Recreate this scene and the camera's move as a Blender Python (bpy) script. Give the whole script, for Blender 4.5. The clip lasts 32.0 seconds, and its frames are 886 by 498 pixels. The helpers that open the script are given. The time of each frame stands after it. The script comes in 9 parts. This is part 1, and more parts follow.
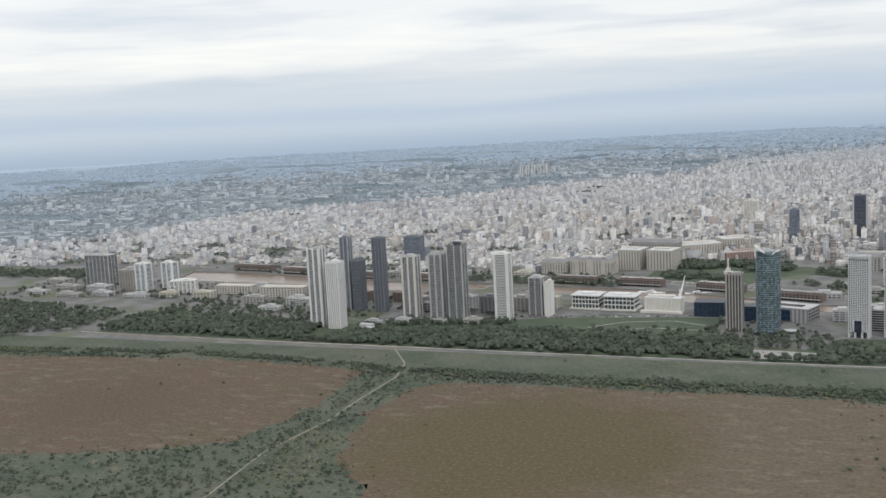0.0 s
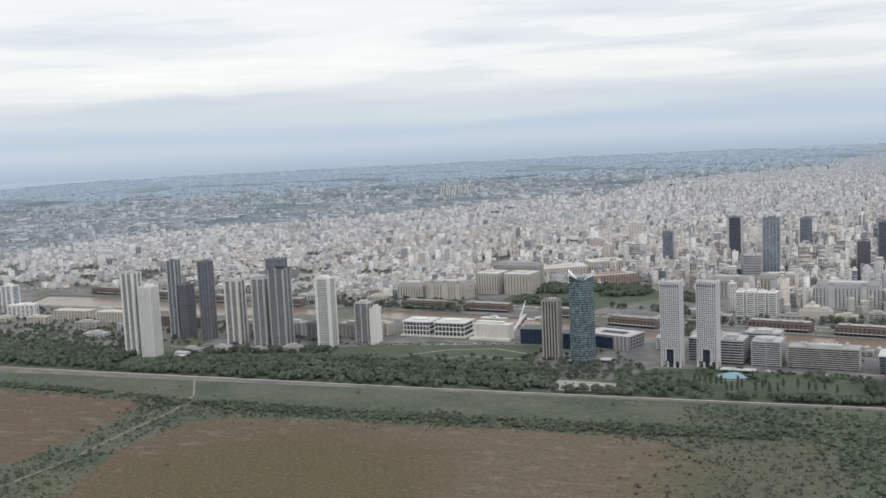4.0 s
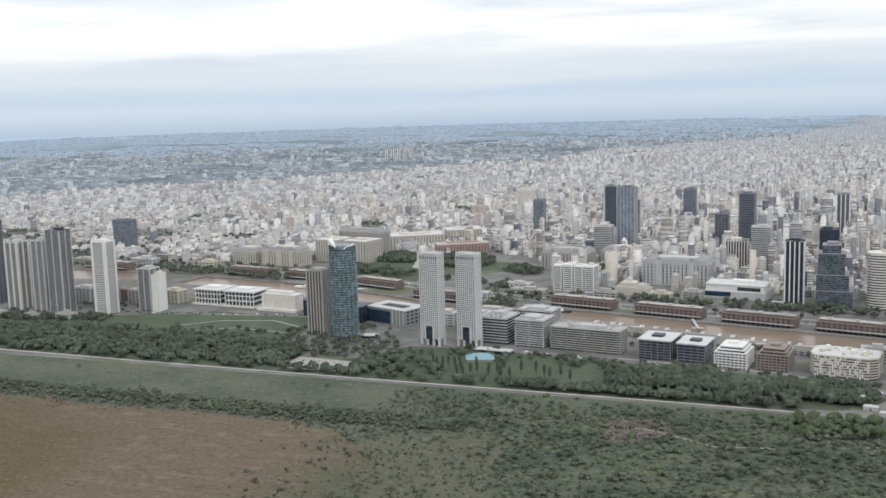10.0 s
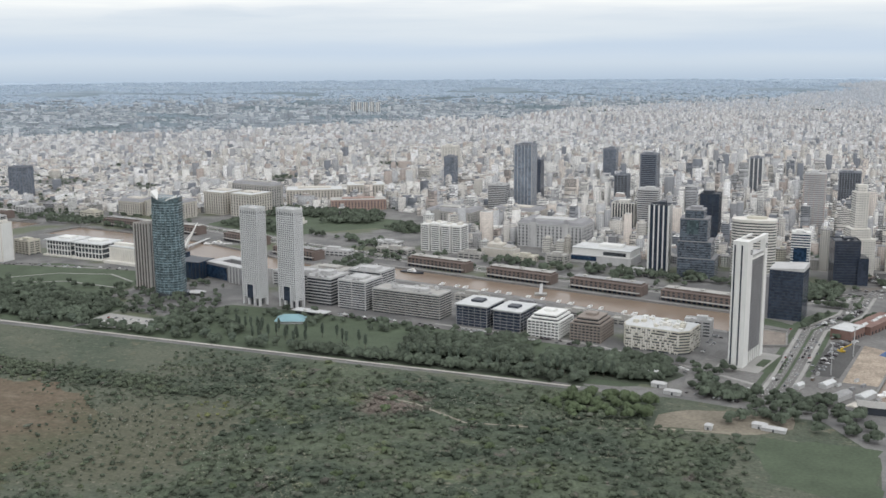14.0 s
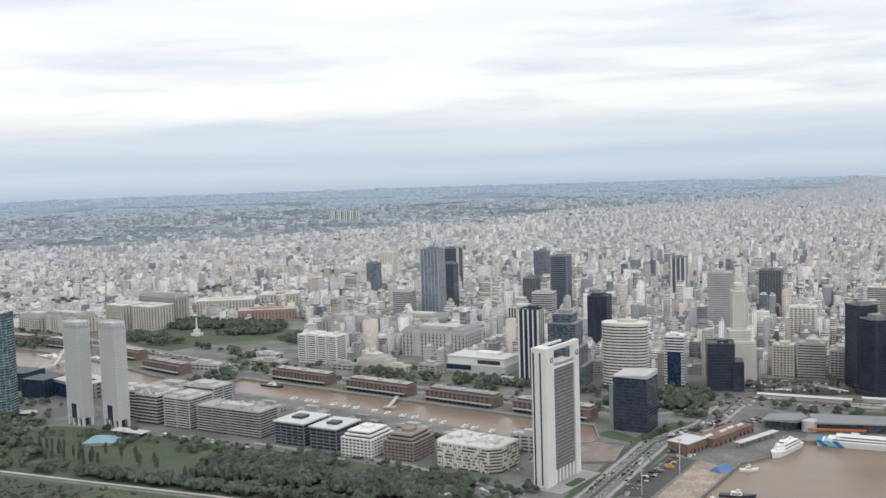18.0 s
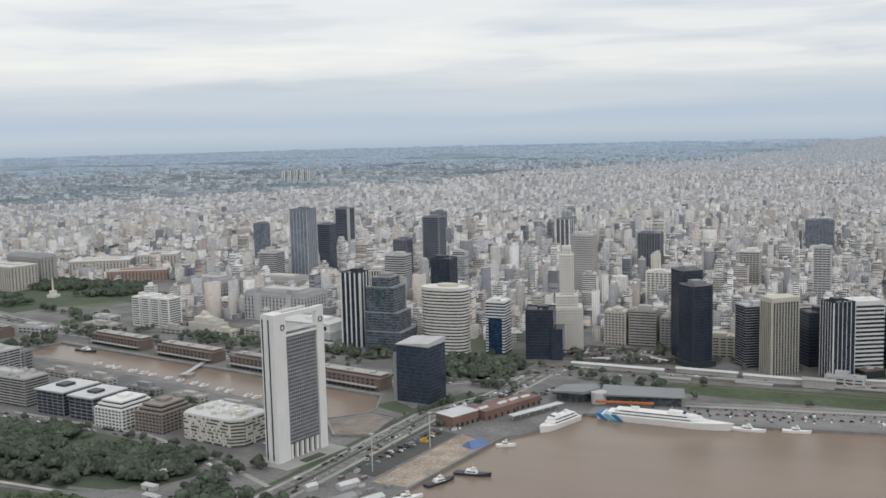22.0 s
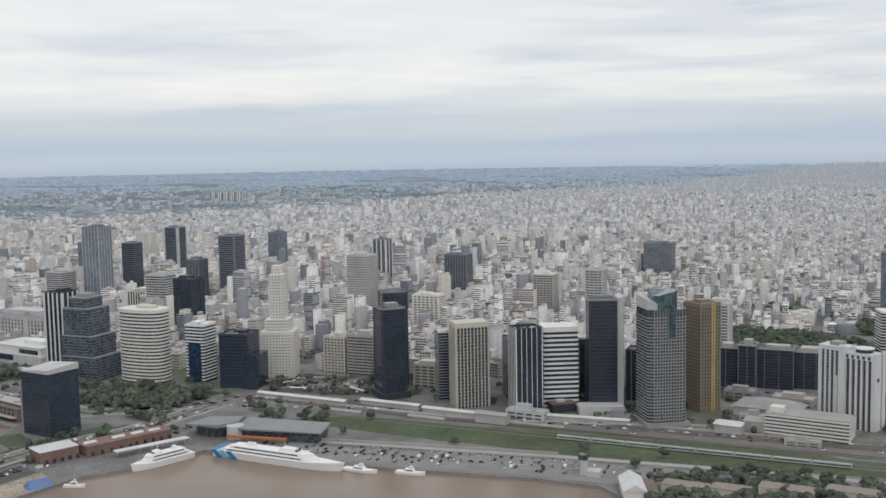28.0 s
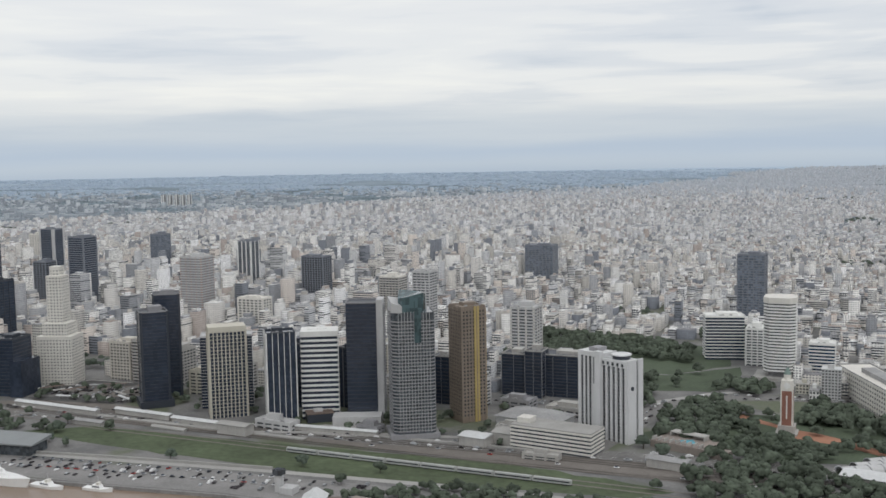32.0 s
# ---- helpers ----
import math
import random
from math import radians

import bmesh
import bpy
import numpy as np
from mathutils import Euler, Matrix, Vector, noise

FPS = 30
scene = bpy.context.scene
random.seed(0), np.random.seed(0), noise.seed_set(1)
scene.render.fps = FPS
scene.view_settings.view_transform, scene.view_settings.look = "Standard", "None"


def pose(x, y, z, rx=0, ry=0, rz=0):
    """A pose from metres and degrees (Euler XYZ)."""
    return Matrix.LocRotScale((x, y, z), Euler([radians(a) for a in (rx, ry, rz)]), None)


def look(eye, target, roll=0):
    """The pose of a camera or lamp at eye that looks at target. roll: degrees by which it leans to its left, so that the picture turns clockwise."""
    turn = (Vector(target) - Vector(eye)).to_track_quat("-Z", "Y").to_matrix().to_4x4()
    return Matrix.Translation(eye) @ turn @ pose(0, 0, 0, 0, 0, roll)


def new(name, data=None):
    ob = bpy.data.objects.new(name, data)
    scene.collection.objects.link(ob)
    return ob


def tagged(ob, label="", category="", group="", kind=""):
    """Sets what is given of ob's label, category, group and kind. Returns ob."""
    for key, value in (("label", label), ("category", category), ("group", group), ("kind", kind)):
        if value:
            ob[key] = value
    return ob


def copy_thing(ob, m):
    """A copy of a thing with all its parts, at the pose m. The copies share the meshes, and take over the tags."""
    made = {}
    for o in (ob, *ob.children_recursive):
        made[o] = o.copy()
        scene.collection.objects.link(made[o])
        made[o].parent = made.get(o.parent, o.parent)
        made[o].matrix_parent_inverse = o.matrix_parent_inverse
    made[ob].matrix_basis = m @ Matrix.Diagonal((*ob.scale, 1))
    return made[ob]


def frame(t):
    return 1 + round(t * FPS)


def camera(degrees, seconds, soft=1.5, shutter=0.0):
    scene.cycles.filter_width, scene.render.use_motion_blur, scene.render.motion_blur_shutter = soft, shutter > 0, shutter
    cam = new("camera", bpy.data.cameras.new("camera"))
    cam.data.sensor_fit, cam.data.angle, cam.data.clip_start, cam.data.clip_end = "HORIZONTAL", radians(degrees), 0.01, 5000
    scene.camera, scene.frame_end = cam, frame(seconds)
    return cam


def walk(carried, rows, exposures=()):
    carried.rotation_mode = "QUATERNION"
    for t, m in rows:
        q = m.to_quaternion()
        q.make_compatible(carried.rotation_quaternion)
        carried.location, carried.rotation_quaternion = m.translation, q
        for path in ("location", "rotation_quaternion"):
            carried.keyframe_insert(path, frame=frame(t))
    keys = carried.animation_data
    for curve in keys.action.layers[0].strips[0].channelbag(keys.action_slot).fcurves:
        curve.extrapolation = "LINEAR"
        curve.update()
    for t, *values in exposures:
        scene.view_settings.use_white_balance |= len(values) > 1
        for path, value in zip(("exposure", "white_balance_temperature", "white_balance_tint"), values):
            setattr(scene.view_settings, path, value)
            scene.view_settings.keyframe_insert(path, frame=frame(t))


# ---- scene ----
cam = camera(46.0, 32.0, soft=1.6)
METRES, EYE, TILT, LEAN, TURN = 1180.0, 219.5, 0.0, 0.0, 22.1
ROWS = [
    (0.0, 0.0, 0.0, 0.0, -0.39, -7.46, 2.98),
    (0.5, 0.0157, 0.0043, -0.0007, -0.8, -6.51, 2.45),
    (1.0, 0.0313, 0.0085, -0.002, -1.08, -5.85, 2.11),
    (1.5, 0.0467, 0.0126, -0.003, -1.3, -5.29, 2.12),
    (2.0, 0.0622, 0.0166, -0.0045, -1.07, -5.0, 2.28),
    (2.5, 0.078, 0.0217, -0.005, -1.26, -5.83, 2.92),
    (4.5, 0.1411, 0.0396, -0.0097, -2.39, -6.83, 2.52),
    (5.0, 0.1564, 0.0437, -0.012, -2.55, -7.86, 2.37),
    (5.5, 0.1718, 0.0489, -0.0118, -2.66, -9.62, 1.94),
    (6.0, 0.1871, 0.0533, -0.0126, -2.5, -10.09, 1.71),
    (6.5, 0.2025, 0.0581, -0.0136, -2.48, -10.45, 1.77),
    (7.0, 0.218, 0.0621, -0.0143, -2.24, -9.88, 1.91),
    (7.5, 0.2332, 0.0662, -0.0149, -2.2, -9.4, 1.96),
    (8.0, 0.2483, 0.0707, -0.0164, -1.95, -9.5, 1.92),
    (8.5, 0.2636, 0.0749, -0.0172, -1.51, -9.28, 1.51),
    (9.0, 0.279, 0.0794, -0.018, -1.37, -8.89, 1.74),
    (9.5, 0.2941, 0.0838, -0.0193, -1.38, -8.47, 1.91),
    (10.0, 0.3092, 0.0882, -0.0203, -1.27, -8.33, 1.64),
    (10.5, 0.3244, 0.0925, -0.0215, -1.48, -8.52, 1.43),
    (11.0, 0.3394, 0.0967, -0.0225, -1.32, -9.03, 0.96),
    (11.5, 0.3546, 0.1015, -0.0235, -1.37, -9.52, 0.78),
    (12.0, 0.3696, 0.1057, -0.0243, -1.47, -9.77, 0.93),
    (12.5, 0.3845, 0.1105, -0.0247, -1.24, -9.69, 0.88),
    (13.0, 0.3997, 0.1146, -0.0259, -1.01, -9.46, 0.69),
    (13.5, 0.4144, 0.1187, -0.0269, -0.66, -9.89, 0.4),
    (14.0, 0.4296, 0.1234, -0.0279, -0.44, -10.68, 0.35),
    (14.5, 0.4442, 0.1282, -0.0286, -0.28, -11.22, 0.23),
    (16.5, 0.5035, 0.1465, -0.0322, 0.74, -9.0, 0.64),
    (17.0, 0.5187, 0.1513, -0.0324, 1.06, -7.67, 1.01),
    (17.5, 0.5333, 0.1558, -0.0332, 1.11, -6.41, 1.43),
    (18.0, 0.5482, 0.1602, -0.0344, 1.02, -4.82, 1.81),
    (18.5, 0.5626, 0.1647, -0.0356, 0.9, -3.98, 2.17),
    (19.0, 0.5773, 0.1689, -0.0368, 0.69, -4.24, 2.24),
    (19.5, 0.5918, 0.1736, -0.038, 0.3, -5.84, 2.03),
    (20.0, 0.6063, 0.1789, -0.0389, -0.01, -7.9, 1.65),
    (20.5, 0.6211, 0.1839, -0.0394, -0.33, -8.7, 1.44),
    (21.0, 0.635, 0.1883, -0.0401, -0.0, -8.8, 1.03),
    (21.5, 0.6501, 0.1931, -0.0405, 0.79, -8.38, 0.95),
    (22.0, 0.6648, 0.1969, -0.0417, 1.0, -6.93, 1.44),
    (22.5, 0.6794, 0.2013, -0.0427, 1.2, -6.47, 1.96),
    (23.0, 0.6939, 0.2055, -0.0434, 2.13, -5.1, 2.33),
    (23.5, 0.709, 0.21, -0.0444, 2.28, -4.43, 1.99),
    (24.0, 0.7237, 0.2149, -0.045, 2.49, -3.77, 2.31),
    (24.5, 0.7389, 0.2188, -0.0465, 2.56, -2.33, 2.03),
    (25.0, 0.7537, 0.2228, -0.0483, 1.94, -1.94, 1.96),
    (25.5, 0.7682, 0.2276, -0.0498, 1.53, -2.95, 1.72),
    (27.5, 0.8257, 0.2457, -0.0539, 1.23, -5.6, 1.3),
    (28.0, 0.8403, 0.2499, -0.0549, 1.29, -5.53, 1.06),
    (28.5, 0.8549, 0.2546, -0.0551, 1.46, -5.9, 0.77),
    (29.0, 0.8692, 0.259, -0.0568, 1.85, -6.08, 1.14),
    (29.5, 0.8836, 0.2634, -0.0576, 1.78, -5.52, 0.76),
    (30.0, 0.8984, 0.2677, -0.0588, 1.74, -4.74, 0.99),
    (30.5, 0.9128, 0.2718, -0.0599, 1.8, -4.13, 0.91),
    (31.0, 0.9273, 0.2758, -0.061, 1.78, -3.78, 0.8),
    (31.5, 0.9416, 0.2801, -0.0625, 1.64, -4.17, 0.66),
    (32.0, 0.956, 0.2847, -0.0631, 1.31, -5.23, 1.03),
]
walk(cam, [(t, pose(0, 0, EYE, TILT, LEAN, TURN) @ pose(METRES * x, METRES * y, METRES * z, 90 + pitch, roll, yaw)) for t, x, y, z, yaw, pitch, roll in ROWS],
     exposures=[(0.0, 0.15), (2.5, 0.15), (6.0, 0.2), (8.0, 0.3), (11.0, 0.33), (14.5, 0.28), (18.0, 0.26), (20.0, 0.04), (23.0, 0.02), (28.0, 0.02), (32.0, -0.02)])

# ---- world and sun: a bright overcast sky over a hazy plain ----
world = bpy.data.worlds.new("overcast_sky")
scene.world = world
world.use_nodes = True
wn, wl = world.node_tree.nodes, world.node_tree.links
wn.clear()


def wnode(kind, **values):
    n = wn.new(kind)
    for k, v in values.items():
        n.inputs[k].default_value = v
    return n


def wmath(op, a, b=None, c=None):
    n = wn.new("ShaderNodeMath")
    n.operation = op
    for i, s in enumerate((a, b, c)):
        if s is None:
            continue
        if isinstance(s, (int, float)):
            n.inputs[i].default_value = s
        else:
            wl.new(s, n.inputs[i])
    return n.outputs[0]


def wramp(fac, stops, smooth=True):
    n = wn.new("ShaderNodeValToRGB")
    n.color_ramp.interpolation = "EASE" if smooth else "LINEAR"
    el = n.color_ramp.elements
    while len(el) < len(stops):
        el.new(0.5)
    for e, (p, c) in zip(el, stops):
        e.position, e.color = p, (*c, 1)
    wl.new(fac, n.inputs[0])
    return n.outputs[0]


def wmix(fac, a, b):
    n = wn.new("ShaderNodeMix")
    n.data_type = "RGBA"
    for i, s in ((0, fac), (6, a), (7, b)):
        if isinstance(s, (int, float)):
            n.inputs[i].default_value = s
        elif isinstance(s, tuple):
            n.inputs[i].default_value = (*s, 1)
        else:
            wl.new(s, n.inputs[i])
    return n.outputs[2]


SUN_AZ, SUN_EL = 138.0, 52.0
sky = wn.new("ShaderNodeTexSky")
sky.sky_type, sky.sun_disc = "NISHITA", False
sky.sun_elevation, sky.sun_rotation = radians(SUN_EL), radians(SUN_AZ)
sky_dim = wn.new("ShaderNodeVectorMath")
sky_dim.operation = "SCALE"
sky_dim.inputs[3].default_value = 0.12
wl.new(sky.outputs[0], sky_dim.inputs[0])
coord = wn.new("ShaderNodeTexCoord")
sep = wn.new("ShaderNodeSeparateXYZ")
wl.new(coord.outputs["Generated"], sep.inputs[0])
up = sep.outputs[2]
flat = wmath("MAXIMUM", wmath("ADD", up, 0.045), 0.02)
cv = wn.new("ShaderNodeCombineXYZ")
wl.new(wmath("DIVIDE", sep.outputs[0], flat), cv.inputs[0])
wl.new(wmath("MULTIPLY", wmath("DIVIDE", sep.outputs[1], flat), 1.0), cv.inputs[1])
deck = wn.new("ShaderNodeTexNoise")
deck.inputs["Scale"].default_value, deck.inputs["Detail"].default_value = 0.55, 7.0
deck.inputs["Roughness"].default_value, deck.inputs["Distortion"].default_value = 0.52, 0.35
wl.new(cv.outputs[0], deck.inputs["Vector"])
streak_map = wn.new("ShaderNodeMapping")
streak_map.inputs["Scale"].default_value = (1.6, 1.6, 22.0)
streak_map.inputs["Rotation"].default_value = (radians(1.2), radians(1.5), 0)
wl.new(coord.outputs["Generated"], streak_map.inputs[0])
streak = wn.new("ShaderNodeTexNoise")
streak.inputs["Scale"].default_value, streak.inputs["Detail"].default_value = 1.6, 6.0
streak.inputs["Roughness"].default_value = 0.5
wl.new(streak_map.outputs[0], streak.inputs["Vector"])
cover = wmath("ADD", wmath("MULTIPLY", deck.outputs[0], 0.5), wmath("MULTIPLY", streak.outputs[0], 0.5))
shade = wramp(cover, [(0.34, (0.62, 0.67, 0.745)), (0.43, (0.765, 0.79, 0.83)), (0.50, (0.875, 0.88, 0.885)), (0.60, (0.95, 0.945, 0.92))])
# overcast: the zenith is brighter than the horizon
lift = wmath("ADD", 0.96, wmath("MULTIPLY", wmath("MAXIMUM", wmath("SUBTRACT", up, 0.17), 0.0), 0.25))
bright = wn.new("ShaderNodeVectorMath")
bright.operation = "SCALE"
wl.new(shade, bright.inputs[0])
wl.new(lift, bright.inputs[3])
clouds = wmix(0.88, sky_dim.outputs[0], bright.outputs[0])
# the blue-grey veil of distance close over the horizon
HAZE = (0.54, 0.61, 0.68)
rise = wmath("ADD", up, wmath("MULTIPLY", wmath("SUBTRACT", streak.outputs[0], 0.5), 0.03))
veil = wramp(wmath("DIVIDE", rise, 0.062), [(0.0, (1, 1, 1)), (0.35, (0.85, 0.85, 0.85)), (1.0, (0, 0, 0))])
sky_all = wmix(veil, clouds, HAZE)
band = wramp(wmath("DIVIDE", wmath("ABSOLUTE", wmath("SUBTRACT", rise, 0.004)), 0.016), [(0.0, (1, 1, 1)), (1.0, (0, 0, 0))])
sky_all = wmix(wmath("MULTIPLY", band, 0.5), sky_all, (0.42, 0.52, 0.655))
below = wramp(wmath("MULTIPLY", wmath("ADD", up, wmath("MULTIPLY", wmath("SUBTRACT", streak.outputs[0], 0.5), 0.008)), -25.0), [(0.0, (0, 0, 0)), (0.9, (1, 1, 1))])
sky_all = wmix(below, sky_all, (0.35, 0.44, 0.555))
bg = wnode("ShaderNodeBackground", Strength=1.0)
wl.new(sky_all, bg.inputs[0])
wout = wn.new("ShaderNodeOutputWorld")
wl.new(bg.outputs[0], wout.inputs[0])

sun_data = bpy.data.lights.new("sun", "SUN")
sun_data.energy, sun_data.angle, sun_data.color = 0.55, radians(16), (1.0, 0.98, 0.95)
sun = new("sun", sun_data)
az = radians(SUN_AZ)
sun.matrix_world = look((700, 600, 3000), (700 - 2000 * math.sin(az), 600 - 2000 * math.cos(az), 3000 - 2000 * math.tan(radians(SUN_EL))))


# ---- materials ----
SCALE = 0.59  # the plan is drawn in larger units and brought to the scale of the walk at the end


def nodes_of(name):
    m = bpy.data.materials.new(name)
    m.use_nodes = True
    nt = m.node_tree
    return m, nt, nt.nodes["Principled BSDF"]


def tint(nt, value, amount, socket_or_colour, low=0.0, high=2.0):
    """Multiply a colour by 1 +- amount, after a value around 0.5."""
    mr = nt.nodes.new("ShaderNodeMapRange")
    mr.inputs[1].default_value, mr.inputs[2].default_value = 0.25, 0.75
    mr.inputs[3].default_value, mr.inputs[4].default_value = 1 - amount, 1 + amount
    nt.links.new(value, mr.inputs[0])
    sc = nt.nodes.new("ShaderNodeVectorMath")
    sc.operation = "SCALE"
    if isinstance(socket_or_colour, tuple):
        sc.inputs[0].default_value = socket_or_colour[:3]
    else:
        nt.links.new(socket_or_colour, sc.inputs[0])
    nt.links.new(mr.outputs[0], sc.inputs[3])
    return sc.outputs[0]


def noise_of(nt, scale, detail=3.0, rough=0.55, stretch=None):
    geo = nt.nodes.new("ShaderNodeNewGeometry")
    src = geo.outputs["Position"]
    if stretch:
        mp = nt.nodes.new("ShaderNodeMapping")
        mp.inputs["Scale"].default_value = stretch
        nt.links.new(src, mp.inputs[0])
        src = mp.outputs[0]
    n = nt.nodes.new("ShaderNodeTexNoise")
    n.inputs["Scale"].default_value, n.inputs["Detail"].default_value, n.inputs["Roughness"].default_value = scale / SCALE, detail, rough
    nt.links.new(src, n.inputs["Vector"])
    return n.outputs[0]


def mix_of(nt, fac, a, b):
    n = nt.nodes.new("ShaderNodeMix")
    n.data_type = "RGBA"
    for i, s in ((0, fac), (6, a), (7, b)):
        if isinstance(s, (int, float)):
            n.inputs[i].default_value = s
        elif isinstance(s, tuple):
            n.inputs[i].default_value = (*s[:3], 1)
        else:
            nt.links.new(s, n.inputs[i])
    return n.outputs[2]


def step_of(nt, value, lo, hi):
    mr = nt.nodes.new("ShaderNodeMapRange")
    mr.interpolation_type = "SMOOTHSTEP"
    mr.inputs[1].default_value, mr.inputs[2].default_value = lo, hi
    nt.links.new(value, mr.inputs[0])
    return mr.outputs[0]


def mat(name, colour, rough=0.75, metal=0.0, var=0.10, scale=0.06, fine=1.2, streaks=0.0, bump=0.0, spec=0.4, by_object=0.0, by_island=0.0):
    m, nt, bs = nodes_of(name)
    c = tint(nt, noise_of(nt, scale, 4), var, tuple(colour))
    c = tint(nt, noise_of(nt, fine, 2), var * 0.8, c)
    if streaks:
        c = tint(nt, noise_of(nt, 0.7, 3, 0.6, (1, 1, 0.08)), streaks, c)
    if by_object:
        oi = nt.nodes.new("ShaderNodeObjectInfo")
        c = tint(nt, oi.outputs["Random"], by_object, c)
    if by_island:
        gi = nt.nodes.new("ShaderNodeNewGeometry")
        c = tint(nt, gi.outputs["Random Per Island"], by_island, c)
    nt.links.new(c, bs.inputs["Base Color"])
    bs.inputs["Roughness"].default_value, bs.inputs["Metallic"].default_value = rough, metal
    bs.inputs["Specular IOR Level"].default_value = spec
    if bump:
        bp = nt.nodes.new("ShaderNodeBump")
        bp.inputs["Strength"].default_value, bp.inputs["Distance"].default_value = bump, 0.6
        nt.links.new(noise_of(nt, fine, 4), bp.inputs["Height"])
        nt.links.new(bp.outputs[0], bs.inputs["Normal"])
    return m


def glass(name, colour, rough=0.12, metal=0.0, var=0.3, pane=3.0):
    """Window glass of a facade: panes that differ a little, dark rooms behind."""
    m, nt, bs = nodes_of(name)
    geo = nt.nodes.new("ShaderNodeNewGeometry")
    snap = nt.nodes.new("ShaderNodeVectorMath")
    snap.operation = "SNAP"
    nt.links.new(geo.outputs["Position"], snap.inputs[0])
    snap.inputs[1].default_value = (pane * SCALE, pane * SCALE, pane * SCALE)
    wh = nt.nodes.new("ShaderNodeTexWhiteNoise")
    nt.links.new(snap.outputs[0], wh.inputs["Vector"])
    c = tint(nt, wh.outputs["Value"], var, tuple(colour))
    c = tint(nt, noise_of(nt, 0.05, 2), 0.2, c)
    nt.links.new(c, bs.inputs["Base Color"])
    bs.inputs["Roughness"].default_value, bs.inputs["Metallic"].default_value = rough, metal
    bs.inputs["Specular IOR Level"].default_value = 0.42
    return m


WHITE = mat("white_render", (0.72, 0.72, 0.70), var=0.05, streaks=0.06)
WARM_WHITE = mat("warm_white_render", (0.66, 0.64, 0.595), var=0.07, streaks=0.08)
CREAM = mat("cream_stucco", (0.54, 0.51, 0.46), var=0.1, streaks=0.1)
STONE = mat("grey_stone", (0.40, 0.39, 0.37), var=0.12, streaks=0.12)
LIGHT_GREY = mat("light_grey_concrete", (0.48, 0.48, 0.48), var=0.1, streaks=0.1)
MID_GREY = mat("grey_concrete", (0.27, 0.27, 0.28), var=0.12, streaks=0.1)
DARK_GREY = mat("dark_grey_cladding", (0.040, 0.047, 0.061), rough=0.45, var=0.12)
ROOF_GREY = mat("roof_membrane_grey", (0.30, 0.30, 0.30), var=0.2, fine=0.6)
ROOF_PALE = mat("pale_roof", (0.56, 0.57, 0.57), var=0.1, fine=0.4)
PINK = mat("pink_stucco", (0.36, 0.26, 0.225), var=0.12, streaks=0.1)
BRICK = mat("red_brick", (0.172, 0.136, 0.122), var=0.18, fine=0.8)
PORT_BRICK = mat("port_shed_brick", (0.205, 0.128, 0.108), var=0.18, fine=0.6)
CLOCK_BRICK = mat("clock_tower_brick", (0.26, 0.12, 0.09), var=0.15)
TAUPE = mat("taupe_stone", (0.26, 0.225, 0.20), var=0.12, streaks=0.1)
BROWN = mat("brown_cladding", (0.16, 0.125, 0.105), var=0.12)
TAN_BROWN = mat("bronze_brown_cladding", (0.225, 0.185, 0.150), var=0.12, rough=0.5)
GOLD = mat("ochre_gold_panels", (0.42, 0.325, 0.135), var=0.1, rough=0.45)
BEIGE = mat("beige_concrete", (0.53, 0.505, 0.435), var=0.07, streaks=0.06)
G_DARK = glass("dark_glass", (0.056, 0.062, 0.070))
G_BLACK = glass("black_glass", (0.036, 0.046, 0.068), var=0.14)
G_BLUE = glass("blue_glass", (0.022, 0.045, 0.085))
G_TEAL = glass("blue_green_glass", (0.085, 0.118, 0.130), rough=0.16)
G_GREY = glass("grey_glass", (0.07, 0.08, 0.09))
G_PALE = glass("pale_blue_glass", (0.15, 0.20, 0.24))
G_SLATE = glass("slate_blue_glass", (0.042, 0.055, 0.080), var=0.2)
TWIN_WHITE = mat("twin_tower_white", (0.62, 0.625, 0.63), var=0.05, streaks=0.06)
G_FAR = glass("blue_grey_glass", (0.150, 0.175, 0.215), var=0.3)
SLATE = mat("slate_grey_cladding", (0.185, 0.20, 0.23), rough=0.5, var=0.12)
G_FRAME = glass("silver_grey_glass", (0.125, 0.140, 0.165), var=0.35)
FIN_GREY = mat("silver_grey_fins", (0.34, 0.345, 0.35), var=0.08)
G_SKY = glass("sky_blue_glass", (0.22, 0.265, 0.33), var=0.25)
G_STEP = glass("smoky_blue_glass", (0.085, 0.105, 0.13), var=0.35)
G_GREEN = glass("green_glass_crown", (0.055, 0.090, 0.098), rough=0.2)
ASPHALT = mat("asphalt", (0.175, 0.171, 0.166), rough=0.9, var=0.28, scale=0.03, fine=0.25)
PAVING = mat("pale_paving", (0.33, 0.325, 0.31), rough=0.9, var=0.15, scale=0.05)
QUAY = mat("quay_concrete", (0.225, 0.22, 0.215), rough=0.9, var=0.2, scale=0.05, fine=0.5)
PAINT = mat("road_paint", (0.7, 0.7, 0.68), rough=0.8)
LAWN = mat("lawn", (0.074, 0.097, 0.062), rough=0.95, var=0.22, scale=0.03, fine=0.35)
RAIL_GREEN = mat("rough_green_field", (0.078, 0.100, 0.056), rough=0.95, var=0.3, scale=0.02, fine=0.15)
# low growth and the trees' shade together, put into one dark colour
UNDERGROWTH_SHADE = mat("undergrowth", (0.064, 0.078, 0.056), rough=0.95, var=0.3, scale=0.05, fine=0.4)
BALLAST = mat("rail_ballast", (0.17, 0.155, 0.14), rough=0.95, var=0.2, scale=0.05, fine=0.5)
SOIL = mat("bare_soil", (0.20, 0.178, 0.14), rough=0.95, var=0.3, scale=0.03, fine=0.3)
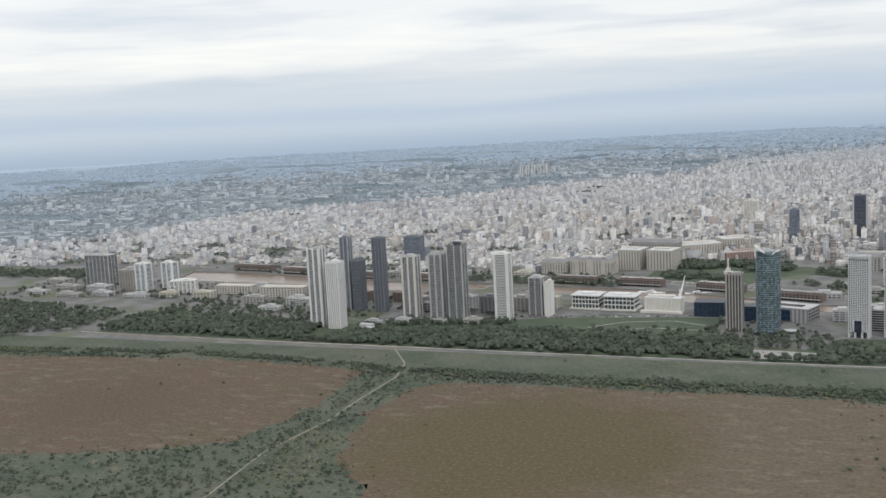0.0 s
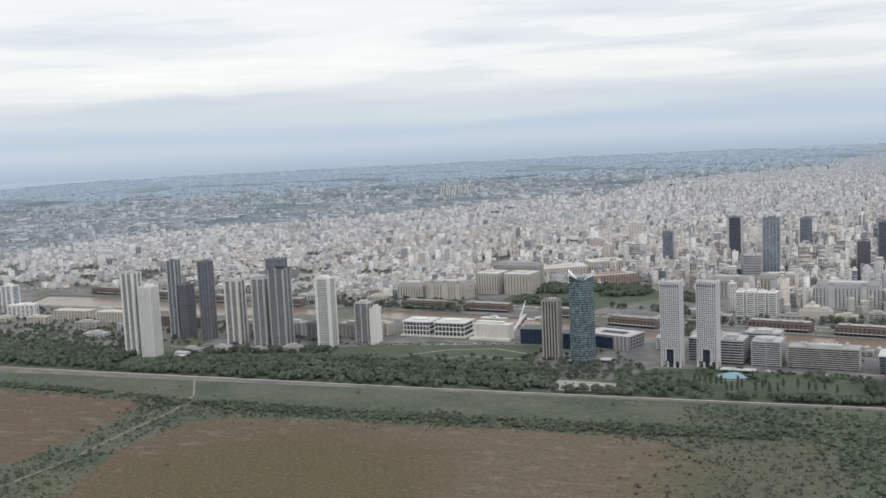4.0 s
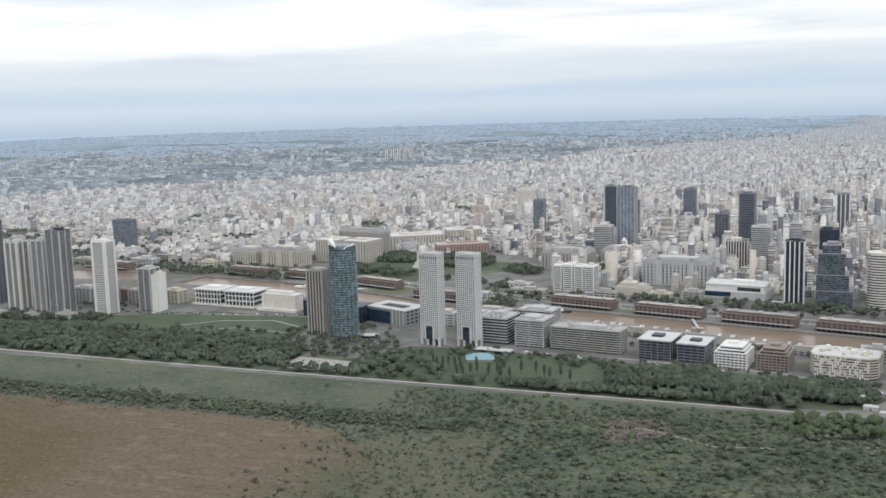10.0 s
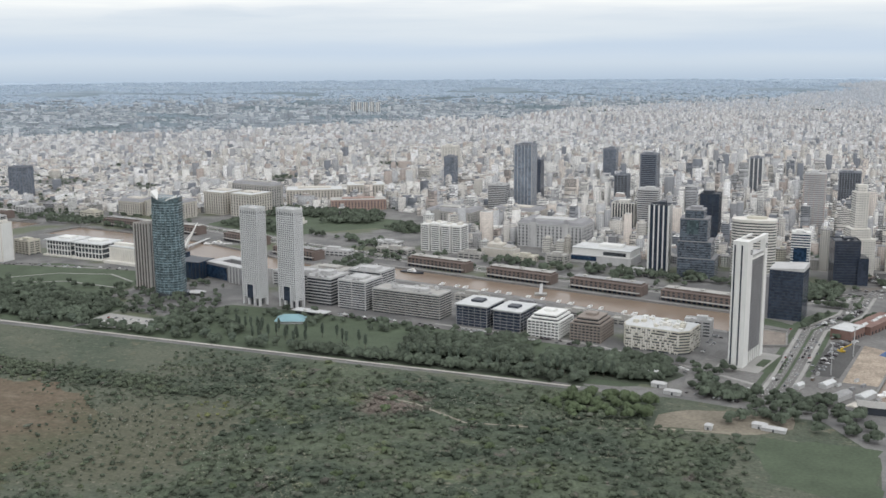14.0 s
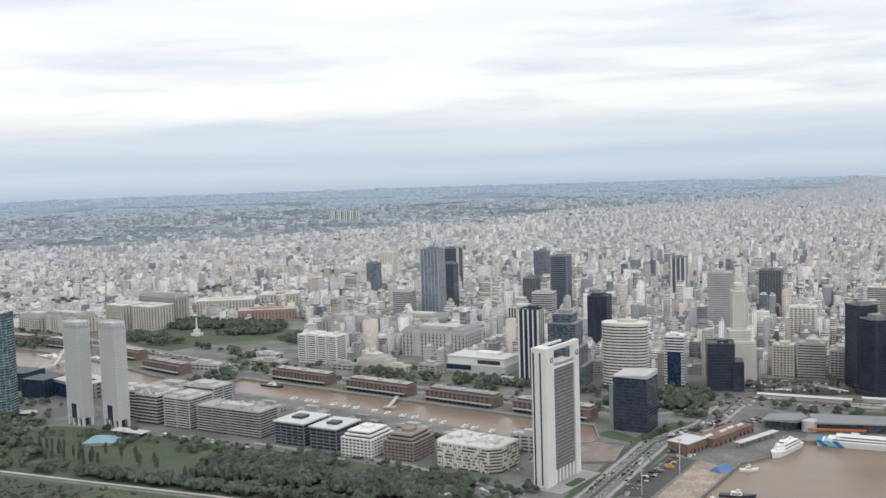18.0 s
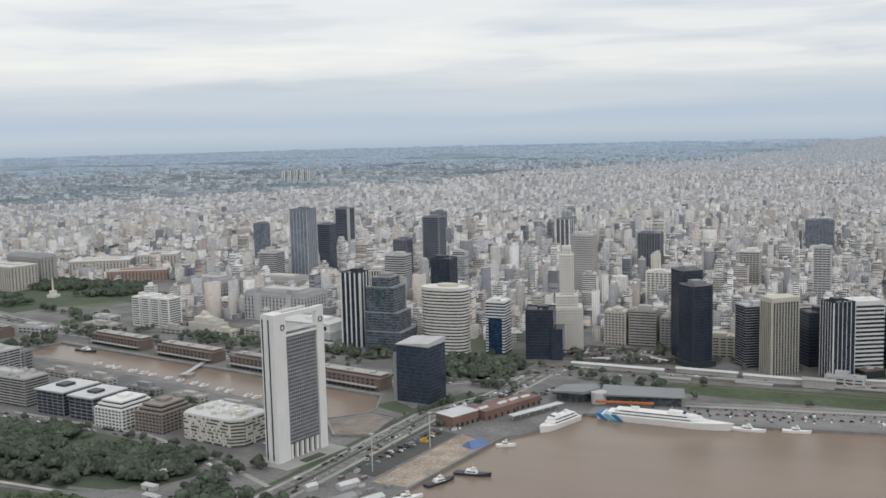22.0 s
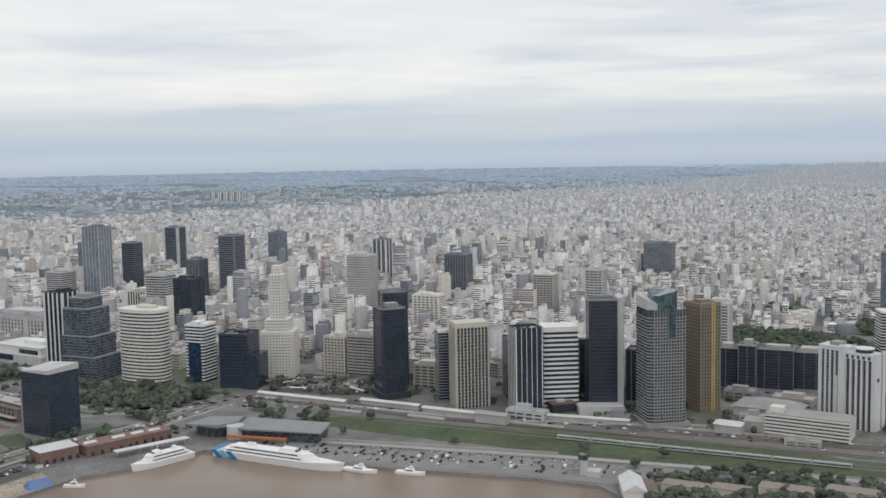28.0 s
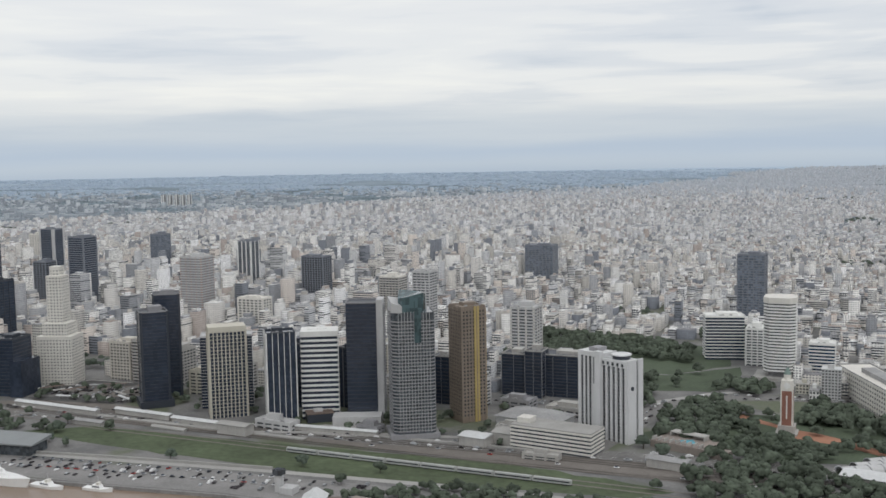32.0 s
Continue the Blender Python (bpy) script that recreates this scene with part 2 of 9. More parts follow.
TRAIL = mat("cream_trail_gravel", (0.255, 0.235, 0.19), rough=0.95, var=0.2, scale=0.05, fine=0.4)
PROMENADE = mat("cream_promenade_paving", (0.47, 0.45, 0.41), rough=0.9, var=0.15, scale=0.05)
PETALS = mat("white_blossom", (0.36, 0.36, 0.31), rough=0.8, var=0.1)
PIER = mat("earthen_pier", (0.34, 0.285, 0.23), rough=0.95, var=0.4, scale=0.05, fine=0.4)
LOT = mat("dark_worn_asphalt", (0.085, 0.084, 0.083), rough=0.9, var=0.25, scale=0.04, fine=0.4)
BED = mat("dark_track_bed", (0.105, 0.095, 0.085), rough=0.95, var=0.25, scale=0.1, fine=0.6)
CAR_WHITE = mat("white_car_paint", (0.68, 0.68, 0.68), rough=0.3, var=0.03)
CAR_GREY = mat("grey_car_paint", (0.25, 0.26, 0.27), rough=0.3, var=0.03, by_island=0.5)
CAR_DARK = mat("dark_car_paint", (0.04, 0.035, 0.04), rough=0.3, var=0.03, by_island=0.6)
RED_SOIL = mat("red_gravel", (0.34, 0.17, 0.11), rough=0.95, var=0.15)
BARK = mat("bark", (0.09, 0.075, 0.06), rough=0.9)
LEAF = mat("foliage", (0.084, 0.106, 0.082), rough=0.8, var=0.25, scale=0.03, fine=0.25, by_island=0.10, spec=0.2)
# distance haze put into the leaf colour: paler and bluer
HAZY_LEAF = mat("blue_green_foliage", (0.120, 0.165, 0.185), rough=0.9, var=0.2, scale=0.004, fine=0.05, by_island=0.25, spec=0.2)
LEAF_FRESH = mat("fresh_green_foliage", (0.086, 0.112, 0.062), rough=0.8, var=0.25, scale=0.05, fine=0.3, by_island=0.12, spec=0.2)
FLOWERING = mat("yellow_flowering_herbs", (0.22, 0.215, 0.105), rough=0.9, var=0.35, scale=0.04, fine=0.3, by_island=0.2, spec=0.2)
LEAF_DARK = mat("dark_foliage", (0.082, 0.101, 0.075), rough=0.85, var=0.40, scale=0.03, fine=0.12, by_island=0.14, spec=0.2)
SCRUB_PALE = mat("pale_willow_scrub", (0.125, 0.136, 0.108), rough=0.85, var=0.3, scale=0.02, fine=0.4, by_island=0.15, spec=0.2)
BLUE_PAINT = mat("blue_paint", (0.03, 0.17, 0.36), rough=0.4)
POOL = mat("pool_water_blue", (0.16, 0.42, 0.52), rough=0.1)
HULL = mat("white_ship_paint", (0.78, 0.78, 0.77), rough=0.35, var=0.04, streaks=0.05)
RED_PAINT = mat("orange_red_paint", (0.45, 0.15, 0.06), rough=0.5)
YELLOW = mat("yellow_crane_paint", (0.55, 0.38, 0.05), rough=0.5)
TRAIN_GREY = mat("train_panels", (0.40, 0.41, 0.40), rough=0.5)


def water_material():
    m, nt, bs = nodes_of("muddy_river_water")
    c = tint(nt, noise_of(nt, 0.006, 4, 0.5, (1, 2.5, 1)), 0.10, (0.225, 0.172, 0.132))
    nt.links.new(c, bs.inputs["Base Color"])
    bs.inputs["Roughness"].default_value, bs.inputs["IOR"].default_value = 0.22, 1.33
    bp = nt.nodes.new("ShaderNodeBump")
    bp.inputs["Strength"].default_value, bp.inputs["Distance"].default_value = 0.25, 0.3
    nt.links.new(noise_of(nt, 0.25, 4), bp.inputs["Height"])
    nt.links.new(bp.outputs[0], bs.inputs["Normal"])
    return m


WATER = water_material()


def spot_of(nt, x, y, inner, outer, ragged):
    """1 inside a ragged round patch of the plan, 0 outside."""
    geo = nt.nodes.new("ShaderNodeNewGeometry")
    away = nt.nodes.new("ShaderNodeVectorMath")
    away.operation = "DISTANCE"
    nt.links.new(geo.outputs["Position"], away.inputs[0])
    away.inputs[1].default_value = (x * SCALE, y * SCALE, 0)
    rough = nt.nodes.new("ShaderNodeMath")
    rough.operation = "MULTIPLY_ADD"
    nt.links.new(noise_of(nt, 0.05, 5, 0.7), rough.inputs[0])
    rough.inputs[1].default_value = ragged * 2 * SCALE
    nt.links.new(away.outputs["Value"], rough.inputs[2])
    flip = nt.nodes.new("ShaderNodeMath")
    flip.operation = "SUBTRACT"
    flip.inputs[0].default_value = 1.0
    nt.links.new(step_of(nt, rough.outputs[0], (inner + ragged) * SCALE, (outer + ragged) * SCALE), flip.inputs[1])
    return flip.outputs[0]


def reserve_material():
    """Marsh ground: olive grass, bare patches, darker wet hollows."""
    m, nt, bs = nodes_of("marsh_grass")
    c = mix_of(nt, step_of(nt, noise_of(nt, 0.012, 5, 0.6), 0.35, 0.65), (0.076, 0.094, 0.070), (0.114, 0.123, 0.094))
    c = mix_of(nt, step_of(nt, noise_of(nt, 0.05, 5, 0.65), 0.56, 0.72), c, (0.150, 0.140, 0.100))
    c = mix_of(nt, spot_of(nt, 150, 1225, 60, 130, 70), c, (0.105, 0.107, 0.077))
    c = mix_of(nt, step_of(nt, noise_of(nt, 0.16, 6, 0.75, (0.6, 1.0, 1.0)), 0.55, 0.66), c, (0.185, 0.178, 0.140))
    c = mix_of(nt, step_of(nt, noise_of(nt, 0.11, 6, 0.75), 0.56, 0.66), c, (0.050, 0.066, 0.040))
    c = tint(nt, noise_of(nt, 0.3, 4, 0.7), 0.35, c)
    nt.links.new(c, bs.inputs["Base Color"])
    bs.inputs["Roughness"].default_value, bs.inputs["Specular IOR Level"].default_value = 0.95, 0.2
    return m


def scrub_material():
    """Scrub canopy: dark green with yellow-green and brownish drifts and flecks of pale flowers."""
    m, nt, bs = nodes_of("scrub_foliage")
    c = mix_of(nt, step_of(nt, noise_of(nt, 0.010, 5, 0.6), 0.40, 0.60), (0.062, 0.079, 0.058), (0.092, 0.111, 0.077))
    c = mix_of(nt, step_of(nt, noise_of(nt, 0.017, 5, 0.6), 0.57, 0.68), c, (0.116, 0.136, 0.078))
    c = mix_of(nt, step_of(nt, noise_of(nt, 0.028, 5, 0.65), 0.60, 0.70), c, (0.136, 0.122, 0.110))
    c = mix_of(nt, spot_of(nt, 176, 1304, 10, 34, 30), c, (0.150, 0.160, 0.070))
    c = mix_of(nt, spot_of(nt, 322, 1382, 16, 44, 40), c, (0.150, 0.128, 0.112))
    c = tint(nt, noise_of(nt, 0.10, 5, 0.7), 0.42, c)
    c = tint(nt, noise_of(nt, 0.5, 3, 0.7), 0.30, c)
    drift = nt.nodes.new("ShaderNodeMath")
    drift.operation = "MULTIPLY"
    nt.links.new(step_of(nt, noise_of(nt, 0.014, 4, 0.6, (1.0, 1.6, 1.0)), 0.53, 0.64), drift.inputs[0])
    nt.links.new(step_of(nt, noise_of(nt, 0.33, 4, 0.75), 0.53, 0.62), drift.inputs[1])
    c = mix_of(nt, drift.outputs[0], c, (0.19, 0.19, 0.145))
    gi = nt.nodes.new("ShaderNodeNewGeometry")
    c = tint(nt, gi.outputs["Random Per Island"], 0.22, c)
    nt.links.new(c, bs.inputs["Base Color"])
    bs.inputs["Roughness"].default_value, bs.inputs["Specular IOR Level"].default_value = 0.9, 0.2
    return m


SCRUB = scrub_material()


def reed_material():
    """Dry reed bed: brown, with an olive heart, pinkish straw towards one end, stippled."""
    m, nt, bs = nodes_of("dry_reed_bed")
    geo = nt.nodes.new("ShaderNodeNewGeometry")
    sp = nt.nodes.new("ShaderNodeSeparateXYZ")
    nt.links.new(geo.outputs["Position"], sp.inputs[0])
    wob = nt.nodes.new("ShaderNodeMath")
    wob.operation = "MULTIPLY_ADD"
    nt.links.new(noise_of(nt, 0.006, 4, 0.6), wob.inputs[0])
    wob.inputs[1].default_value = 420.0 * SCALE
    nt.links.new(sp.outputs[0], wob.inputs[2])
    c = mix_of(nt, step_of(nt, noise_of(nt, 0.010, 4, 0.55), 0.38, 0.62), (0.130, 0.094, 0.070), (0.120, 0.095, 0.066))
    c = mix_of(nt, step_of(nt, wob.outputs[0], -150.0 * SCALE, 90.0 * SCALE), c, (0.138, 0.110, 0.081))
    c = mix_of(nt, step_of(nt, noise_of(nt, 0.025, 6, 0.75, (1.0, 2.2, 1.0)), 0.50, 0.66), c, (0.180, 0.150, 0.114))
    c = mix_of(nt, step_of(nt, noise_of(nt, 0.035, 6, 0.78, (1.0, 2.0, 1.0)), 0.53, 0.66), c, (0.090, 0.086, 0.058))
    far = nt.nodes.new("ShaderNodeVectorMath")
    far.operation = "DISTANCE"
    nt.links.new(geo.outputs["Position"], far.inputs[0])
    far.inputs[1].default_value = (-350 * SCALE, 1070 * SCALE, 0)
    away = nt.nodes.new("ShaderNodeMath")
    away.operation = "MULTIPLY_ADD"
    nt.links.new(noise_of(nt, 0.012, 4, 0.6), away.inputs[0])
    away.inputs[1].default_value = 240.0 * SCALE
    nt.links.new(far.outputs["Value"], away.inputs[2])
    c = mix_of(nt, step_of(nt, away.outputs[0], 250.0 * SCALE, 370.0 * SCALE), (0.110, 0.089, 0.052), c)
    west = nt.nodes.new("ShaderNodeVectorMath")
    west.operation = "DISTANCE"
    nt.links.new(geo.outputs["Position"], west.inputs[0])
    west.inputs[1].default_value = (-960 * SCALE, 1120 * SCALE, 0)
    west_away = nt.nodes.new("ShaderNodeMath")
    west_away.operation = "MULTIPLY_ADD"
    nt.links.new(noise_of(nt, 0.014, 4, 0.6), west_away.inputs[0])
    west_away.inputs[1].default_value = 200.0 * SCALE
    nt.links.new(west.outputs["Value"], west_away.inputs[2])
    c = mix_of(nt, step_of(nt, west_away.outputs[0], 140.0 * SCALE, 330.0 * SCALE), (0.116, 0.085, 0.063), c)
    fringe = nt.nodes.new("ShaderNodeMath")
    fringe.operation = "MULTIPLY_ADD"
    nt.links.new(noise_of(nt, 0.02, 6, 0.75), fringe.inputs[0])
    fringe.inputs[1].default_value = 260.0 * SCALE
    nt.links.new(sp.outputs[0], fringe.inputs[2])
    c = mix_of(nt, step_of(nt, fringe.outputs[0], 130.0 * SCALE, 270.0 * SCALE), c, (0.085, 0.095, 0.062))
    c = mix_of(nt, step_of(nt, noise_of(nt, 0.22, 6, 0.8), 0.52, 0.68), c, (0.190, 0.158, 0.120))
    c = mix_of(nt, step_of(nt, noise_of(nt, 0.20, 6, 0.8, (1.0, 0.6, 1.0)), 0.56, 0.68), c, (0.104, 0.095, 0.068))
    c = tint(nt, noise_of(nt, 0.18, 6, 0.8), 0.40, c)
    nt.links.new(c, bs.inputs["Base Color"])
    bs.inputs["Roughness"].default_value, bs.inputs["Specular IOR Level"].default_value = 0.95, 0.15
    return m


def ground_material():
    """The plain: paved city ground near, suburb streets and yards far, with haze in their colour."""
    m, nt, bs = nodes_of("city_ground")
    c = mix_of(nt, step_of(nt, noise_of(nt, 0.02, 5, 0.6), 0.4, 0.6), (0.128, 0.128, 0.127), (0.195, 0.192, 0.187))
    c = mix_of(nt, step_of(nt, noise_of(nt, 0.006, 4, 0.6), 0.52, 0.62), c, (0.11, 0.125, 0.08))
    c = tint(nt, noise_of(nt, 0.4, 3, 0.7), 0.2, c)
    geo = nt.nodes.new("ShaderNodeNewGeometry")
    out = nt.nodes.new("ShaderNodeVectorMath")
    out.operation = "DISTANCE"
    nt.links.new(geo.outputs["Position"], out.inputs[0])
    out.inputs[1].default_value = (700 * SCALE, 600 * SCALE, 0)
    # distance haze painted into the ground colour, up to the horizon tone
    hazed_country = mix_of(nt, step_of(nt, noise_of(nt, 0.004, 5, 0.6), 0.4, 0.6), (0.120, 0.165, 0.190), (0.200, 0.255, 0.300))
    c = mix_of(nt, step_of(nt, out.outputs["Value"], 3000 * SCALE, 5200 * SCALE), c, hazed_country)
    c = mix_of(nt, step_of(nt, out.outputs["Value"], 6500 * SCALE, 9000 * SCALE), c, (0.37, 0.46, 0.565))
    nt.links.new(c, bs.inputs["Base Color"])
    bs.inputs["Roughness"].default_value = 0.9
    return m


def city_material(name, colours, roofs, windows=0.5, window_colour=(0.10, 0.11, 0.13)):
    """Crowded city fabric: walls and roofs differ from block to block; rows of windows on the walls."""
    m, nt, bs = nodes_of(name)
    geo = nt.nodes.new("ShaderNodeNewGeometry")

    def pick(stops, value):
        r = nt.nodes.new("ShaderNodeValToRGB")
        r.color_ramp.interpolation = "CONSTANT"
        el = r.color_ramp.elements
        while len(el) < len(stops):
            el.new(0.5)
        for i, (e, c) in enumerate(zip(el, stops)):
            e.position, e.color = i / len(stops), (*c, 1)
        nt.links.new(value, r.inputs[0])
        return r.outputs[0]

    wall = pick(colours, geo.outputs["Random Per Island"])
    sh = nt.nodes.new("ShaderNodeMath")
    sh.operation = "FRACT"
    mu = nt.nodes.new("ShaderNodeMath")
    mu.operation = "MULTIPLY"
    mu.inputs[1].default_value = 17.3
    nt.links.new(geo.outputs["Random Per Island"], mu.inputs[0])
    nt.links.new(mu.outputs[0], sh.inputs[0])
    roof = pick(roofs, sh.outputs[0])
    wall = tint(nt, noise_of(nt, 0.25, 3, 0.6), 0.2, wall)
    roof = tint(nt, noise_of(nt, 0.35, 4, 0.7), 0.42, roof)
    sp = nt.nodes.new("ShaderNodeSeparateXYZ")
    nt.links.new(geo.outputs["Position"], sp.inputs[0])

    def cell(value, size, lo):
        d = nt.nodes.new("ShaderNodeMath")
        d.operation = "DIVIDE"
        nt.links.new(value, d.inputs[0])
        d.inputs[1].default_value = size
        f = nt.nodes.new("ShaderNodeMath")
        f.operation = "FRACT"
        nt.links.new(d.outputs[0], f.inputs[0])
        g = nt.nodes.new("ShaderNodeMath")
        g.operation = "GREATER_THAN"
        nt.links.new(f.outputs[0], g.inputs[0])
        g.inputs[1].default_value = lo
        return g.outputs[0]

    ad = nt.nodes.new("ShaderNodeMath")
    nt.links.new(sp.outputs[0], ad.inputs[0])
    nt.links.new(sp.outputs[1], ad.inputs[1])
    both = nt.nodes.new("ShaderNodeMath")
    both.operation = "MULTIPLY"
    nt.links.new(cell(sp.outputs[2], 2.8 * SCALE, 0.5), both.inputs[0])
    nt.links.new(cell(ad.outputs[0], 3.1 * SCALE, 0.42), both.inputs[1])
    ws = nt.nodes.new("ShaderNodeMath")
    ws.operation = "MULTIPLY"
    nt.links.new(both.outputs[0], ws.inputs[0])
    ws.inputs[1].default_value = windows
    nz = nt.nodes.new("ShaderNodeSeparateXYZ")
    nt.links.new(geo.outputs["True Normal"], nz.inputs[0])
    many = nt.nodes.new("ShaderNodeMath")
    many.operation = "MULTIPLY"
    many.inputs[1].default_value = 7.7
    nt.links.new(geo.outputs["Random Per Island"], many.inputs[0])
    blank = nt.nodes.new("ShaderNodeMath")
    blank.operation = "FRACT"
    nt.links.new(many.outputs[0], blank.inputs[0])
    glazed = nt.nodes.new("ShaderNodeMath")
    glazed.operation = "MULTIPLY_ADD"
    glazed.inputs[1].default_value, glazed.inputs[2].default_value = 0.8, 0.35
    glazed.use_clamp = True
    nt.links.new(blank.outputs[0], glazed.inputs[0])
    nt.links.new(glazed.outputs[0], ws.inputs[1])
    strong = nt.nodes.new("ShaderNodeMath")
    strong.operation = "MULTIPLY"
    strong.inputs[1].default_value = windows
    nt.links.new(ws.outputs[0], strong.inputs[0])
    wall = mix_of(nt, strong.outputs[0], wall, window_colour)
    gt = nt.nodes.new("ShaderNodeMath")
    gt.operation = "GREATER_THAN"
    nt.links.new(nz.outputs[2], gt.inputs[0])
    gt.inputs[1].default_value = 0.4
    c = mix_of(nt, gt.outputs[0], wall, roof)
    nt.links.new(c, bs.inputs["Base Color"])
    bs.inputs["Roughness"].default_value = 0.8
    return m


RESERVE, REEDS, GROUND = reserve_material(), reed_material(), ground_material()
CITY = city_material("city_walls",
    [(0.791, 0.78, 0.751), (0.633, 0.605, 0.559), (0.531, 0.537, 0.537), (0.701, 0.684, 0.65), (0.452, 0.435, 0.401), (0.84, 0.84, 0.84), (0.588, 0.565, 0.525), (0.266, 0.277, 0.294), (0.734, 0.729, 0.706), (0.43, 0.375, 0.34), (0.825, 0.814, 0.78), (0.373, 0.379, 0.39), (0.661, 0.638, 0.605), (0.186, 0.203, 0.232), (0.565, 0.571, 0.582), (0.66, 0.60, 0.545), (0.497, 0.508, 0.52)],
    [(0.407, 0.407, 0.401), (0.565, 0.559, 0.548), (0.36, 0.295, 0.258), (0.486, 0.48, 0.469), (0.746, 0.746, 0.729), (0.226, 0.226, 0.237), (0.441, 0.424, 0.395), (0.305, 0.305, 0.311)], windows=0.95, window_colour=(0.125, 0.13, 0.145))
# far city: cooler, paler walls and windows carry painted distance haze
HAZY_CITY = city_material("far_city_walls",
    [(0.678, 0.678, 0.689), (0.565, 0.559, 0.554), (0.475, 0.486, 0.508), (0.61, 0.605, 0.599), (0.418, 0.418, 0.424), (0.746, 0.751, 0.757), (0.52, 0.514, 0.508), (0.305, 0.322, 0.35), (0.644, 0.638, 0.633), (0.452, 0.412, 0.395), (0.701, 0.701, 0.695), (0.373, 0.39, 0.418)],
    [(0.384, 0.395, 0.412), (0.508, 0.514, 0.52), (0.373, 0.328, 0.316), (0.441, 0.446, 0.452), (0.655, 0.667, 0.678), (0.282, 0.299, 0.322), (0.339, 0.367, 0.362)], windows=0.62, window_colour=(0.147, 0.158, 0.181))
# suburb palette shifted to blue-grey, so the haze is in the paint
HAZY_SUBURB = city_material("suburb_walls",
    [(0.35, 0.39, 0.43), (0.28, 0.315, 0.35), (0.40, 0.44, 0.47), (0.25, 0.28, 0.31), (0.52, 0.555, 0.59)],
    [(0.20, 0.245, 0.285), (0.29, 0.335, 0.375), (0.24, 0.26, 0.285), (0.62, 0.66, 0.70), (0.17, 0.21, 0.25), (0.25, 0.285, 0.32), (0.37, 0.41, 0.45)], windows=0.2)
# walls and roofs painted near the horizon's haze tone, with little contrast
HAZY_PLAIN = city_material("distant_plain_roofs",
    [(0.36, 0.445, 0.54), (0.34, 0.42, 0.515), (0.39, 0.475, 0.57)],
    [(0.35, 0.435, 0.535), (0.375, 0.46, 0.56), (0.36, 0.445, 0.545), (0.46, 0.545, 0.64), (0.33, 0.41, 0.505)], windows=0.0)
# outermost blocks fade by colour: haze mixed into walls, roofs and windows
HAZY_RIM = city_material("outer_city_walls",
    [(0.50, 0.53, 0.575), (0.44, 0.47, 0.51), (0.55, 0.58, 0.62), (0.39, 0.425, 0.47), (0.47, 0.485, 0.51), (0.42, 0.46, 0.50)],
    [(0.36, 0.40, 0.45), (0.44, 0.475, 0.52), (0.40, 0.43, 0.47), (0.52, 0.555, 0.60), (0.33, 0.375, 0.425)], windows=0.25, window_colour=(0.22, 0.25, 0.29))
WALLS = [WHITE, WARM_WHITE, CREAM, STONE, LIGHT_GREY, MID_GREY, BEIGE]


# ---- building blocks ----
class Geo:
    """Collects vertices and faces of one part."""

    def __init__(self):
        self.v, self.f = [], []

    def box(self, x0, y0, z0, x1, y1, z1):
        n = len(self.v)
        self.v += [(x0, y0, z0), (x1, y0, z0), (x1, y1, z0), (x0, y1, z0), (x0, y0, z1), (x1, y0, z1), (x1, y1, z1), (x0, y1, z1)]
        self.f += [tuple(n + i for i in q) for q in ((0, 3, 2, 1), (4, 5, 6, 7), (0, 1, 5, 4), (1, 2, 6, 5), (2, 3, 7, 6), (3, 0, 4, 7))]
        return self

    def prism(self, low, z0, z1, high=None):
        """A prism on a polygon (anticlockwise); high: its upper polygon; z1 may be a list."""
        n, k = len(self.v), len(low)
        high = high or low
        zs = z1 if isinstance(z1, (list, tuple)) else [z1] * k
        self.v += [(p[0], p[1], z0) for p in low] + [(p[0], p[1], z) for p, z in zip(high, zs)]
        self.f += [tuple(n + i for i in reversed(range(k))), tuple(n + k + i for i in range(k))]
        self.f += [(n + i, n + (i + 1) % k, n + k + (i + 1) % k, n + k + i) for i in range(k)]
        return self

    def beam(self, a, b, r):
        """A square bar from a to b."""
        a, b = Vector(a), Vector(b)
        d = (b - a).normalized()
        s = d.cross(Vector((0, 0, 1)) if abs(d.z) < 0.9 else Vector((1, 0, 0))).normalized() * r
        t = d.cross(s).normalized() * r
        n = len(self.v)
        self.v += [tuple(p + q) for p in (a, b) for q in (s + t, t - s, -s - t, s - t)]
        self.f += [tuple(n + i for i in q) for q in ((3, 2, 1, 0), (4, 5, 6, 7), (0, 1, 5, 4), (1, 2, 6, 5), (2, 3, 7, 6), (3, 0, 4, 7))]
        return self

    def mesh(self, name):
        me = bpy.data.meshes.new(name)
        me.from_pydata(self.v, [], self.f)
        return me


def circle(rx, ry=None, n=24, cx=0.0, cy=0.0, a0=0.0, a1=360.0):
    ry = ry or rx
    full = abs(a1 - a0) > 359
    k = n if full else n + 1
    return [(cx + rx * math.cos(radians(a0 + (a1 - a0) * i / n)), cy + ry * math.sin(radians(a0 + (a1 - a0) * i / n))) for i in range(k)]


def part(name, geo, material, parent, label="", at=(0, 0, 0)):
    """One mesh object under a thing or a part; geo: a Geo, or a mesh to share."""
    me = geo.mesh(name) if isinstance(geo, Geo) else geo
    if not me.materials:
        me.materials.append(material)
    ob = new(name, me)
    ob.parent = parent
    ob.location = at
    if label:
        ob["label"] = label
    return ob


def thing(name, label, category, x, y, z=0.0, rot=0.0, group="", kind=""):
    ob = new(name)
    ob.matrix_basis = pose(x, y, z, 0, 0, rot)
    return tagged(ob, label, category, group, kind)


